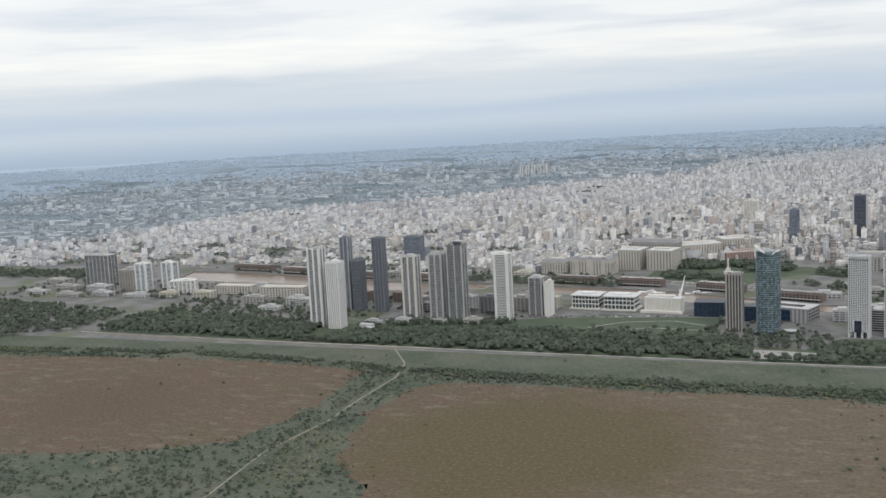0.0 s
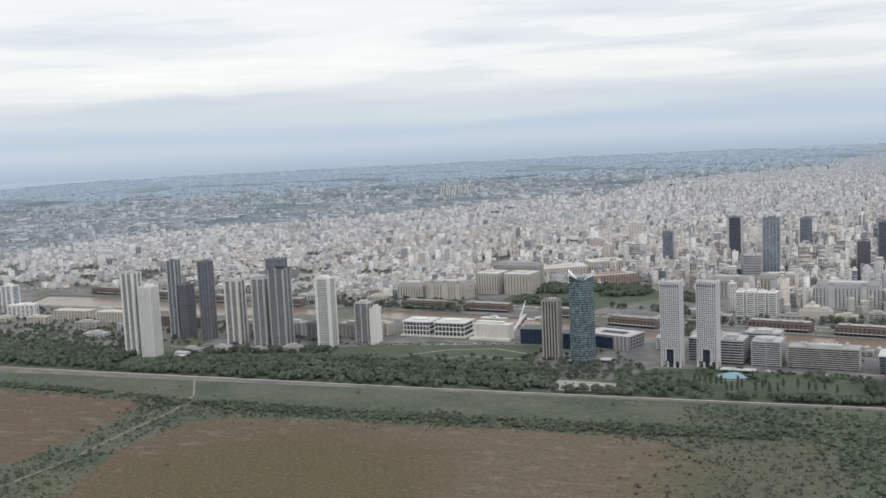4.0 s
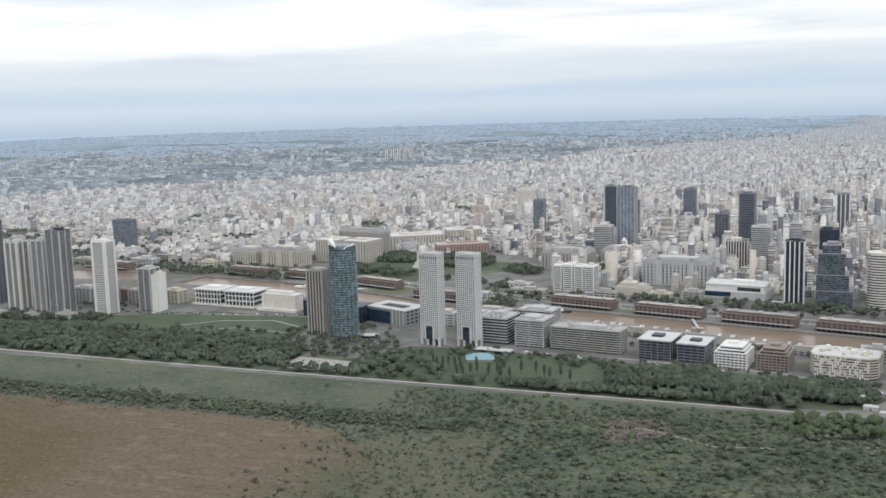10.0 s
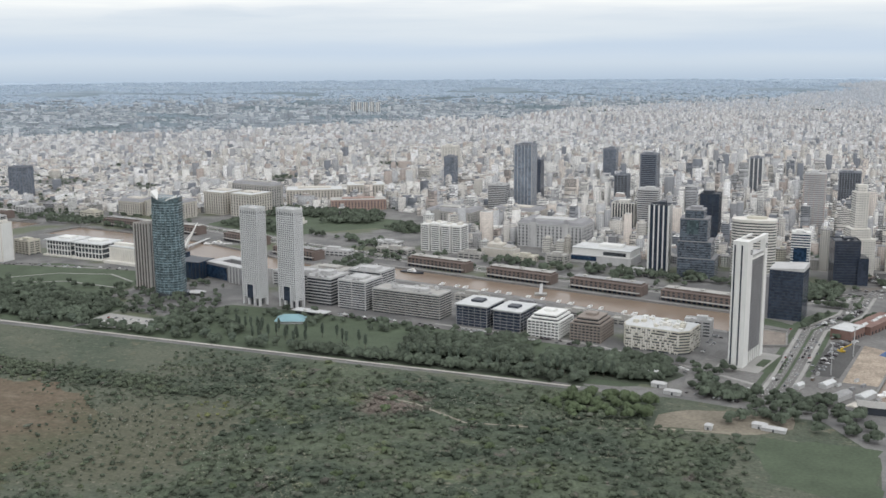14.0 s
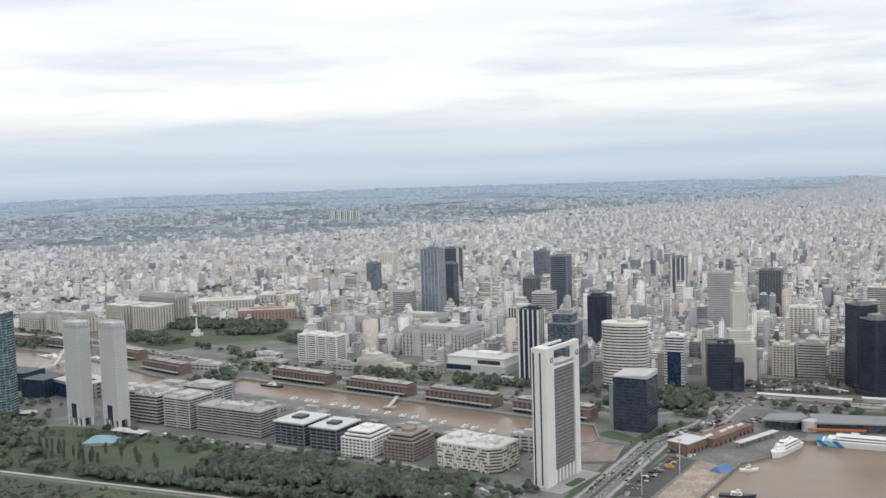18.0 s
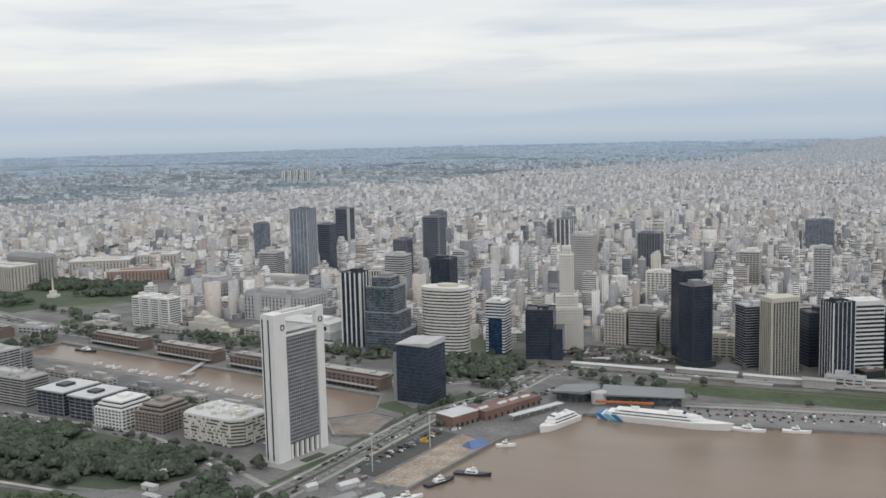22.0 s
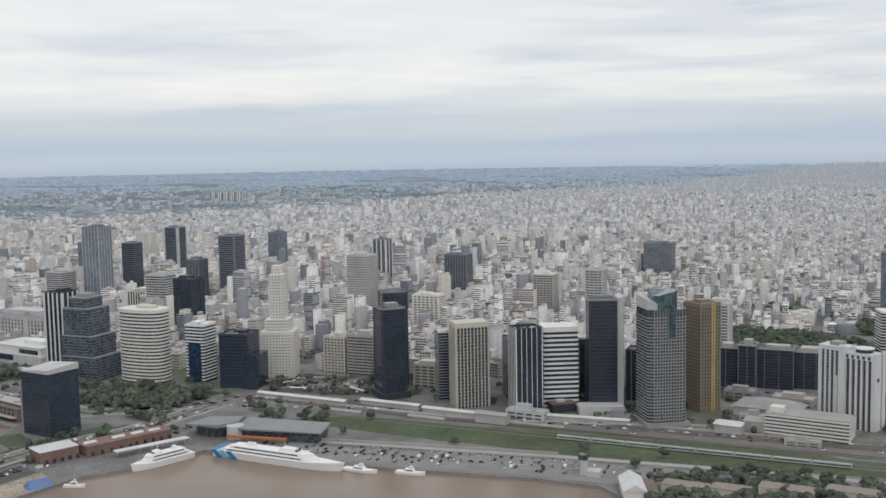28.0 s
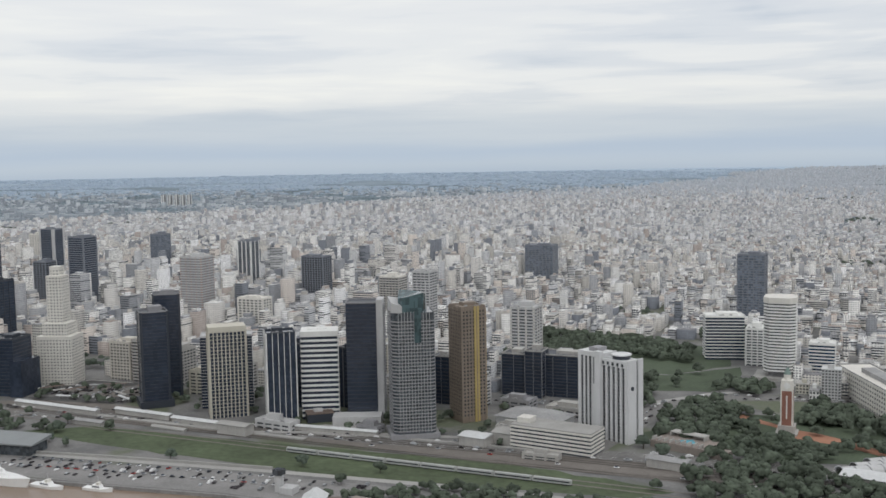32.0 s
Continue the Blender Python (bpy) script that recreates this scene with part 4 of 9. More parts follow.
for ring in (REED_A, REED_B):
    for (ax, ay), (bx, by) in zip(ring, ring[1:] + ring[:1]):
        for k in range(int(math.hypot(bx - ax, by - ay) / 1.3)):
            f = rnd.random()
            x, y = ax + (bx - ax) * f + rnd.gauss(0, 13), ay + (by - ay) * f + rnd.gauss(0, 11)
            if noise.noise(Vector((x * 0.03, y * 0.03, 12))) > rnd.uniform(-0.25, 0.45) and abs(x + 622) > 5:
                green.append((x, y, -0.3, rnd.uniform(0.2, 0.6)))
scatter("scrub", green, SHRUBS, SCRUB, "dense green scrub and low trees of the reserve", "scrub")
# drifts of white blossom on the thickets
bl = Geo()
for cx, cy, sx, sy, n in ((352, 1405, 34, 14, 420), (330, 1374, 26, 9, 260), (113, 1272, 34, 13, 330), (203, 1213, 40, 18, 420), (480, 1330, 40, 20, 200), (250, 1290, 40, 22, 160)):
    for k in range(int(n * 0.6)):
        x, y, r = cx + rnd.gauss(0, 1) * sx, cy + rnd.gauss(0, 1) * sy, rnd.uniform(0.2, 0.55)
        z, a = 2.4 + rnd.uniform(-0.6, 1.6), rnd.uniform(0, 6.28)
        i = len(bl.v)
        bl.v += [(x + r * math.cos(a + q), y + r * math.sin(a + q), z + rnd.uniform(-0.3, 0.3)) for q in (0, 1.6, 3.1, 4.7)]
        bl.f.append((i, i + 1, i + 2, i + 3))
solid("blossom", bl, PETALS, "drifts of small white blossoms on the scrub", "blossom", "stuff")
# the closed canopy of the thickets
cg = Geo()
nx, ny = 172, 160
for j in range(ny):
    for i in range(nx):
        x, y = 48 + i * 4.0, 836 + j * 4.0
        x, y = x + rnd.uniform(-1.3, 1.3), y + rnd.uniform(-1.3, 1.3)
        far_reed = max(0.0, min(1.0, (x - 50 - 60 * noise.noise(Vector((y * 0.02, x * 0.02, 2)))) / 140.0))
        zz = -1.2 + far_reed * (1.9 + 1.6 * noise.noise(Vector((x * 0.02, y * 0.02, 1))) + 1.8 * noise.noise(Vector((x * 0.1, y * 0.1, 4))) + rnd.uniform(-0.8, 0.9))
        if x > 535 and y > 1385 or x > 625 and y > 1280 or (x > 140 and y > 1310 and not off_trail(x, y, 4.2)):
            zz = -1.2
        if clearing(x, y):
            zz = -1.2
        cg.v.append((x, y, zz))
cg.f = [(j * nx + i, j * nx + i + 1, j * nx + i + 1 + nx, j * nx + i + nx) for j in range(ny - 1) for i in range(nx - 1)]
solid("thicket", cg, SCRUB, "low closed canopy of green thicket with pale flowers", "scrub", "stuff")
bright = [(x, y, 0.5, rnd.uniform(0.9, 1.5)) for x, y in fill([(455, 1400), (470, 1472), (545, 1475), (552, 1415)], 11, rnd, 0.5, 0.75)] + [(x, y, -1.0, rnd.uniform(0.6, 1.0)) for x, y in fill([(200, 1250), (200, 1440), (450, 1440), (600, 1250), (600, 1000), (350, 950)], 34, rnd, 0.5, 0.5)]
scatter("willows", bright, TREE_CROWNS, LEAF_FRESH, "fresh green rounded trees in the thicket", "trees")
scatter("flowering_herbs", [(x, y, -0.3, rnd.uniform(0.25, 0.5)) for x, y in fill([(-612, 890), (-626, 1095), (-560, 1060), (-535, 948), (-545, 880)], 4.6, rnd, 0.5, 0.55)], SHRUBS, FLOWERING, "yellow-green flowering herbs beside the trail", "herbs")
scatter("willow_scrub", pale, SHRUBS, SCRUB_PALE, "pale grey-green flowering scrub", "scrub")

woods = []
for poly, sp, keep in (
    ([(-1340, 1552), (-900, 1532), (-905, 1625), (-1100, 1690), (-1340, 1690)], 9.5, 0.85),
    ([(-860, 1530), (-330, 1520), (-150, 1518), (-155, 1580), (-210, 1625), (-500, 1655), (-830, 1600)], 9.0, 0.85),
    ([(-50, 1516), (60, 1515), (60, 1545), (-20, 1600), (-70, 1620), (-80, 1575)], 10, 0.55),
    ([(110, 1560), (235, 1575), (240, 1625), (120, 1640)], 19, 0.35),
    ([(150, 1500), (470, 1498), (470, 1512), (150, 1514)], 7.5, 0.85),
    ([(-900, 1516), (-330, 1502), (150, 1500), (150, 1508), (-330, 1511), (-900, 1526)], 8.5, 0.7),
    ([(262, 1535), (255, 1590), (370, 1628), (402, 1552), (392, 1533)], 6.8, 0.97),
    ([(415, 1526), (410, 1588), (530, 1606), (550, 1560), (538, 1526)], 7.2, 0.95),
    ([(330, 1512), (420, 1512), (420, 1530), (330, 1530)], 11, 0.4),
    ([(578, 1488), (640, 1500), (640, 1530), (580, 1532)], 9.5, 0.8),
    ([(640, 1500), (700, 1496), (700, 1524), (645, 1530)], 9.0, 0.9),
    ([(550, 1503), (635, 1498), (632, 1530), (565, 1550)], 11, 0.5),
    ([(600, 1430), (735, 1430), (730, 1500), (640, 1495)], 12, 0.5),
    ([(-1900, 1560), (-1380, 1540), (-1380, 1700), (-1900, 1800)], 13, 0.7),
    ([(-1880, 1300), (-1420, 1500), (-1380, 1540), (-1880, 1560)], 12, 0.5),
    ([(-425, 2325), (-330, 2310), (-250, 2340), (-140, 2360), (-175, 2425), (-300, 2400), (-410, 2425)], 10, 0.85),
    ([(-235, 2270), (-140, 2300), (-130, 2350), (-230, 2330)], 10, 0.85),
    ([(-400, 2190), (-270, 2150), (-240, 2190), (-300, 2230), (-400, 2260)], 11, 0.7),
    ([(-190, 2150), (-75, 2110), (-70, 2125), (-185, 2165)], 10, 0.6),
    ([(-100, 2250), (-20, 2215), (-10, 2260), (-90, 2330)], 12, 0.6),
    ([(-40, 2320), (110, 2265), (120, 2300), (-30, 2350)], 10, 0.85),
    ([(-60, 2085), (-30, 2080), (-20, 2135), (-50, 2145)], 10, 0.8),
    ([(565, 1935), (690, 1935), (695, 2020), (590, 2020)], 9, 0.85),
    ([(1135, 2400), (1240, 2395), (1250, 2560), (1200, 2585), (1130, 2575)], 9.5, 0.9),
    ([(1240, 2470), (1345, 2440), (1335, 2520), (1290, 2560), (1240, 2575)], 9.5, 0.85),
    ([(1322, 2600), (1372, 2590), (1385, 2680), (1330, 2690)], 9.5, 0.85),
    ([(1440, 2128), (1515, 2112), (1520, 2040), (1610, 2030), (1610, 1985), (1430, 1965), (1418, 2060)], 10.5, 0.5),
    ([(1482, 2200), (1545, 2210), (1535, 2250), (1492, 2285)], 8.5, 0.85),
    ([(1296, 2245), (1336, 2250), (1345, 2290), (1300, 2300)], 9.5, 0.7),
    ([(1392, 2318), (1438, 2300), (1450, 2345), (1405, 2360)], 9.0, 0.85),
    ([(1300, 2300), (1395, 2330), (1390, 2420), (1330, 2370)], 12, 0.22),
    ([(1362, 2150), (1420, 2130), (1440, 2230), (1400, 2255), (1365, 2225)], 9.5, 0.7),
    ([(1352, 2125), (1420, 2225), (1500, 2240), (1590, 2230), (1600, 2110), (1480, 2085)], 11, 0.42),
    ([(1370, 1955), (1650, 1965), (1650, 2080), (1440, 2050)], 13, 0.4),
    ([(-800, 2110), (-640, 2100), (-450, 2075), (-450, 2140), (-800, 2180)], 12, 0.5),
    ([(-30, 1900), (30, 1890), (36, 1960), (-20, 1990)], 11, 0.6),
    ([(180, 2010), (420, 1970), (430, 2020), (190, 2060)], 12, 0.4),
    ([(-2400, 2100), (-1700, 2090), (-1700, 2180), (-2400, 2220)], 13, 0.7),
    ([(330, 2015), (460, 1990), (540, 1980), (545, 2010), (420, 2040)], 11, 0.6),
    ([(1205, 1836), (1260, 1842), (1400, 1868), (1400, 1886), (1250, 1862), (1205, 1846)], 8.5, 0.8),
    ([(740, 1985), (800, 1965), (800, 2000), (760, 2010)], 12, 0.6)):
    for x, y in fill(poly, sp, rnd, 0.5, keep):
        if abs(x - 1475) < 22 and abs(y - 2165) < 26:
            continue
        woods.append((x, y, view_rise(x, y) + rnd.uniform(0.3, 1.5), rnd.uniform(0.85, 1.4)))
HEAP_CROWNS = [crown_data(80 + s, 16, 5, 6.6, 8.4, 0.9, 2, 6) for s in range(4)]
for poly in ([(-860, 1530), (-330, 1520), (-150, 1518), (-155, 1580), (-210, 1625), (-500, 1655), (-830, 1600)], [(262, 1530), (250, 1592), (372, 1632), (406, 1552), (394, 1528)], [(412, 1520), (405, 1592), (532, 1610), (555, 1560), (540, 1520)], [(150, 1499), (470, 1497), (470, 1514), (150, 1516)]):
    sheet("woodland_floor", poly, UNDERGROWTH_SHADE, "dark shaded undergrowth below park trees", "undergrowth", 0.16, 3, 14, 11)
near_woods = [w for w in woods if w[0] > -900 and w[1] < 1750]
scatter("woods", [w for w in woods if w[0] > -900 and w[1] >= 1750], HEAP_CROWNS, LEAF_DARK, "dark green trees of the city parks", "trees")
scatter("woods", near_woods, TREE_CROWNS, LEAF_DARK, "dense dark green park trees", "trees")
scatter("woods", [w for w in woods if w[0] <= -900], HEAP_CROWNS, LEAF_DARK, "dark green belt of trees by the promenade", "trees")


def tree(seed, tall=1.0, slim=1.0):
    r = random.Random(seed)
    t = thing("tree", "leafy green street tree with a ragged crown", "tree", 0, 0, group="street trees")
    g = Geo()
    H = 3.2 * tall
    g.prism(circle(0.32, n=7), 0, H, circle(0.2, n=7))
    for k in range(5):
        a = r.uniform(0, 6.28)
        g.beam((0, 0, H * r.uniform(0.7, 1.0)), (math.cos(a) * 1.8 * slim, math.sin(a) * 1.8 * slim, H + r.uniform(1, 2.2)), 0.1)
    part("trunk", g, BARK, t)
    v, q = crown_data(40 + seed, 90, 9, 5.8 * slim, 8.6 * tall, 0.7, 3, 8)
    v[:, 2] += H * 0.55
    me = np_mesh("crown", v, q, [LEAF if seed % 2 else LEAF_DARK], smooth=True)
    part("crown", me, LEAF, t)
    return t


tree_kinds = [tree(s) for s in range(4)]
poplar = tree(9, 1.7, 0.35)
tagged(poplar, "slender dark poplar in the park", "tree", "park poplars")
spots = []
for x in range(-1320, 470, 19):
    spots.append((x + rnd.uniform(-3, 3), 1514 + (1525 - 1510) * max(0, -x / 1300) * 1.2 + rnd.uniform(-2, 2)))
for x, y in ((880, 1930), (905, 1925), (862, 1958), (1180, 1915), (1128, 1945), (1195, 1950), (838, 1912), (700, 1900), (706, 1830), (1290, 1935), (1015, 1925), (905, 1980), (850, 1985), (600, 1590), (590, 1545), (615, 1520), (1390, 2065), (1410, 2040), (1370, 2085)):
    spots.append((x, y))
for i, (x, y) in enumerate(spots):
    src = tree_kinds[i % 4]
    s = rnd.uniform(0.75, 1.15)
    m = pose(x, y, 0, 0, 0, rnd.uniform(0, 360)) @ Matrix.Scale(s, 4)
    if i < 4:
        src.matrix_basis = m
    else:
        c = copy_thing(src, m)
        c.scale = (s, s, s)
pop = [(x, y) for x, y in fill([(60, 1522), (240, 1518), (240, 1575), (80, 1562)], 15, rnd, 0.5, 0.65)] + [(268 + i * 11, 1519 + rnd.uniform(-5, 5)) for i in range(13)] + [(40 + i * 7, 1560 + rnd.uniform(-4, 4)) for i in range(6)] + [(420 + i * 8, 1528 + rnd.uniform(-4, 4)) for i in range(10)]
for i, (x, y) in enumerate(pop):
    m = pose(x, y, 0, 0, 0, rnd.uniform(0, 360))
    if i == 0:
        poplar.matrix_basis = m
    else:
        copy_thing(poplar, m)


# ---- towers ----
TAKEN = []


def reserve_plot(x, y, w, d, margin=6):
    TAKEN.append((x - w / 2 - margin, x + w / 2 + margin, y - d / 2 - margin, y + d / 2 + margin))


def crown_of(t, w, d, h, wall, seed=1):
    """Parapet, plant room and small roof gear."""
    r = random.Random(seed)
    g = Geo()
    p = 0.5
    for x0, y0, x1, y1 in ((-w / 2, -d / 2, w / 2, -d / 2 + p), (-w / 2, d / 2 - p, w / 2, d / 2), (-w / 2, -d / 2 + p, -w / 2 + p, d / 2 - p), (w / 2 - p, -d / 2 + p, w / 2, d / 2 - p)):
        g.box(x0, y0, h, x1, y1, h + 1.3)
    part("parapet", g, wall, t)
    pw, pd = w * r.uniform(0.35, 0.55), d * r.uniform(0.35, 0.55)
    ox, oy = w * r.uniform(-0.12, 0.12), d * r.uniform(-0.1, 0.15)
    part("plant_room", Geo().box(ox - pw / 2, oy - pd / 2, h, ox + pw / 2, oy + pd / 2, h + r.uniform(3, 5.5)), wall, t)
    for k in range(3):
        x, y, s = r.uniform(-0.38, 0.38) * w, r.uniform(-0.4, -0.3) * d, r.uniform(0.8, 1.6)
        part("roof_unit", Geo().box(x - s, y - s * 0.7, h, x + s, y + s * 0.7, h + s * 1.3), ROOF_GREY, t)


def tower(name, label, x, y, w, d, h, core, band=None, fins=None, floors=0, rot=0.0, z=0.0, category="tower", top=True, base=None, solid_sides=None, crown=None, bands_from=0.0):
    """A block with a glass or masonry core; band: (material, height share, proud); fins: (material, count x, count y, width, proud)."""
    t = thing(name, label, category, x, y, z, rot)
    reserve_plot(x, y, w, d)
    part("body", Geo().box(-w / 2, -d / 2, -1.0, w / 2, d / 2, h), core, t)
    if band:
        m, share, proud = band
        n = floors or max(2, round(h / 2.9))
        step = h / n
        me = Geo().box(-w / 2 - proud, -d / 2 - proud, 0, w / 2 + proud, d / 2 + proud, step * share).mesh("spandrel")
        me.materials.append(m)
        far = Geo()
        for i in range(n):
            zz = step * (i + 1) - step * share + (0.02 if i == n - 1 else 0)
            if zz < bands_from * h:
                continue
            if y > 2190:
                far.box(-w / 2 - proud, -d / 2 - proud, zz, w / 2 + proud, d / 2 + proud, zz + step * share)
            else:
                part("spandrel", me, m, t, at=(0, 0, zz))
        if far.v:
            part("floor_band", far, m, t)["kind"] = "stuff"
    if fins:
        m, nx, ny, fw, proud = fins
        a = Geo().box(-fw / 2, -proud, 0.0, fw / 2, 0.05, h + 0.6).mesh("fin")
        b = Geo().box(-0.05, -fw / 2, 0.0, proud, fw / 2, h + 0.6).mesh("fin")
        a.materials.append(m), b.materials.append(m)
        for i in range(nx):
            fx = -w / 2 + fw / 2 + (w - fw) * (i / (nx - 1) if nx > 1 else 0.5)
            part("fin", a, m, t, at=(fx, -d / 2, 0))
        for i in range(ny):
            fy = -d / 2 + fw / 2 + (d - fw) * (i / (ny - 1) if ny > 1 else 0.5)
            part("fin", b, m, t, at=(w / 2, fy, 0))
            o = part("fin", b, m, t, at=(-w / 2, fy, 0))
            o.rotation_euler = (0, 0, math.pi)
    if base:
        m, bw, bd, bh = base
        part("podium", Geo().box(-w / 2 - bw, -d / 2 - bd, -0.5, w / 2 + bw, d / 2 + bd, bh), m, t)
    if top:
        crown_of(t, w, d, h, crown or (band[0] if band else fins[0] if fins else core), int(abs(x) + abs(y)))
    return t


TILT_E = -7.0
# residential towers of the old port's east side
tower("apartment_tower", "white ribbed apartment tower, taller half of a pair", -914, 1642, 25, 25, 141, G_GREY, (LIGHT_GREY, 0.42, 0.35), (WHITE, 3, 3, 3.4, 0.5))
tower("apartment_tower", "white ribbed apartment tower, shorter half of a pair", -872, 1630, 24, 25, 119, G_DARK, (WHITE, 0.5, 0.45), (WHITE, 7, 6, 1.7, 0.5))
tower("apartment_tower", "grey apartment tower with a slender tall core", -932, 1794, 18, 20, 141, G_FAR, (SLATE, 0.4, 0.3), (LIGHT_GREY, 3, 3, 1.6, 0.5))
tower("apartment_tower", "dark grey slab beside a slender tower", -905, 1790, 18, 26, 98, G_GREY, (SLATE, 0.5, 0.3))
tower("apartment_tower", "slim dark grey apartment tower with brown balconies", -856, 1783, 21, 20, 142, G_GREY, (SLATE, 0.5, 0.4), (SLATE, 4, 3, 1.8, 0.5), crown=SLATE)
tower("apartment_tower", "pale grey apartment tower with rounded stepped top", -777, 1750, 27, 27, 112, G_GREY, (LIGHT_GREY, 0.36, 0.5), (WARM_WHITE, 3, 3, 3.4, 0.55))
tower("apartment_tower", "light grey ribbed apartment tower joined to a taller one", -724, 1752, 26, 28, 116, G_GREY, (LIGHT_GREY, 0.34, 0.5), (LIGHT_GREY, 3, 3, 2.6, 0.55))
tower("apartment_tower", "tall grey glazed apartment tower with dark crown", -681, 1741, 29, 28, 134, G_GREY, (LIGHT_GREY, 0.25, 0.5), (LIGHT_GREY, 3, 3, 1.5, 0.6), crown=DARK_GREY)
tower("apartment_tower", "white apartment tower with dark corner balconies", -596, 1745, 26, 26, 118, G_DARK, (WHITE, 0.5, 0.6), (WHITE, 2, 2, 4.0, 0.65))
tower("apartment_tower", "grey apartment block with a white side wall", -548, 1793, 24, 27, 68, G_DARK, (LIGHT_GREY, 0.3, 0.5), (LIGHT_GREY, 3, 3, 1.6, 0.6))
tower("apartment_tower", "narrow white slab end of an apartment block", -524, 1786, 12, 24, 60, WHITE, None, (WARM_WHITE, 3, 2, 1.4, 0.4))
tower("office_slab", "dark blue-grey glass office slab by the southern dock", -1712, 2013, 70, 34, 74, G_GREY, (LIGHT_GREY, 0.25, 0.2), (LIGHT_GREY, 7, 4, 1.2, 0.5))
tower("apartment_tower", "white apartment block with turquoise glass", -1521, 1926, 30, 24, 67, G_PALE, (WHITE, 0.32, 0.4), (WHITE, 3, 2, 3.4, 0.8))
tower("apartment_tower", "white apartment block with turquoise glass", -1472, 1958, 30, 24, 65, G_PALE, (WHITE, 0.32, 0.4), (WHITE, 3, 2, 3.4, 0.8))
tower("apartment_block", "brown apartment block beside white towers", -1585, 1960, 40, 34, 48, BROWN, (STONE, 0.4, 0.3), (STONE, 6, 5, 1.4, 0.4))
tower("apartment_block", "low white stepped apartment block", -1420, 1935, 58, 24, 28, G_DARK, (WHITE, 0.5, 0.4), (WHITE, 7, 3, 2.2, 0.6), rot=20)
tower("office_tower", "brown-grey office tower with vertical ribs", -191, 1706, 25, 25, 91, G_DARK, (BROWN, 0.35, 0.2), (STONE, 6, 6, 2.0, 0.7), crown=STONE)
tower("office_block", "dark blue glass office block", -245, 1822, 50, 40, 25, G_BLUE, (DARK_GREY, 0.2, 0.2), (DARK_GREY, 8, 6, 0.8, 0.3), crown=ROOF_GREY, top=False)
tower("office_block", "dark blue glass office block behind towers", -175, 1790, 40, 36, 25, G_BLUE, (DARK_GREY, 0.2, 0.2), (DARK_GREY, 7, 6, 0.8, 0.3), top=False)
# offices along the dock
tower("office_block", "dark office block with pale horizontal bands", 78, 1722, 36, 44, 35, G_DARK, (LIGHT_GREY, 0.32, 0.5), None, 9, TILT_E, crown=LIGHT_GREY)
tower("office_block", "dark office block with pale bands behind white towers", 36, 1740, 40, 40, 33, G_DARK, (LIGHT_GREY, 0.32, 0.5), None, 9, TILT_E, crown=LIGHT_GREY)
tower("apartment_block", "pale grey balconied apartment block", 128, 1712, 40, 40, 36, G_GREY, (LIGHT_GREY, 0.38, 0.7), (LIGHT_GREY, 3, 3, 0.6, 0.4), 12, TILT_E)
tower("apartment_block", "pale grey apartment wing by the dock", 120, 1762, 50, 34, 38, G_GREY, (LIGHT_GREY, 0.38, 0.7), (LIGHT_GREY, 3, 3, 0.6, 0.4), 12, TILT_E)
tower("office_block", "long low office block with brown and pale bands", 204, 1700, 94, 30, 30, G_GREY, (STONE, 0.34, 0.9), (MID_GREY, 5, 3, 0.4, 0.3), 10, TILT_E, crown=LIGHT_GREY)
V1 = tower("office_block", "black glass office block with white roof slab", 297, 1690, 40, 46, 23.5, G_BLACK, (MID_GREY, 0.16, 0.25), (MID_GREY, 6, 6, 0.4, 0.3), 7, TILT_E, top=False)
part("roof_slab", Geo().box(-21.5, -24.5, 24.2, 21.5, 24.5, 25.6), ROOF_PALE, V1, "white projecting roof slab")
part("roof_unit", Geo().box(-8, -8, 25.6, 6, 6, 28.2), DARK_GREY, V1)
V2 = tower("office_block", "black glass office block with white roof and terrace", 342, 1684, 34, 44, 22, G_BLACK, (MID_GREY, 0.18, 0.25), (MID_GREY, 5, 6, 0.4, 0.3), 6, TILT_E, top=False)
part("roof_slab", Geo().box(-18.5, -23.5, 22.7, 18.5, 23.5, 24.1), ROOF_PALE, V2, "white projecting roof slab")
part("roof_unit", Geo().box(-5, -9, 24.1, 8, 3, 26.6), DARK_GREY, V2)


def ziggurat(x, y, w, d, floors, wall, label, rot):
    """An office block whose upper floors step back."""
    t = thing("office_block", label, "office block", x, y, 0, rot)
    reserve_plot(x, y, w, d)
    fh = 3.3
    for i in range(floors):
        s = 0.0 if i < floors - 2 else (i - floors + 3) * 2.6
        part("glazing", Geo().box(-w / 2 + s + 0.6, -d / 2 + s + 0.6, i * fh, w / 2 - s - 0.6, d / 2 - s - 0.6, i * fh + fh), G_DARK, t)
        part("spandrel", Geo().box(-w / 2 + s, -d / 2 + s, i * fh + 1.9, w / 2 - s, d / 2 - s, i * fh + 3.35), wall, t)
        for k in range(9):
            px = -w / 2 + s + (w - 2 * s) * k / 8
            if i < floors - 2:
                part("pier", Geo().box(px - 0.5, -d / 2 - 0.05, i * fh, px + 0.5, -d / 2 + 0.8, i * fh + 1.95), wall, t)
                py = -d / 2 + d * k / 8
                part("pier", Geo().box(w / 2 - 0.8, py - 0.5, i * fh, w / 2 + 0.05, py + 0.5, i * fh + 1.95), wall, t)
    part("plant_room", Geo().box(-6, -5, floors * fh, 6, 6, floors * fh + 3), wall, t)


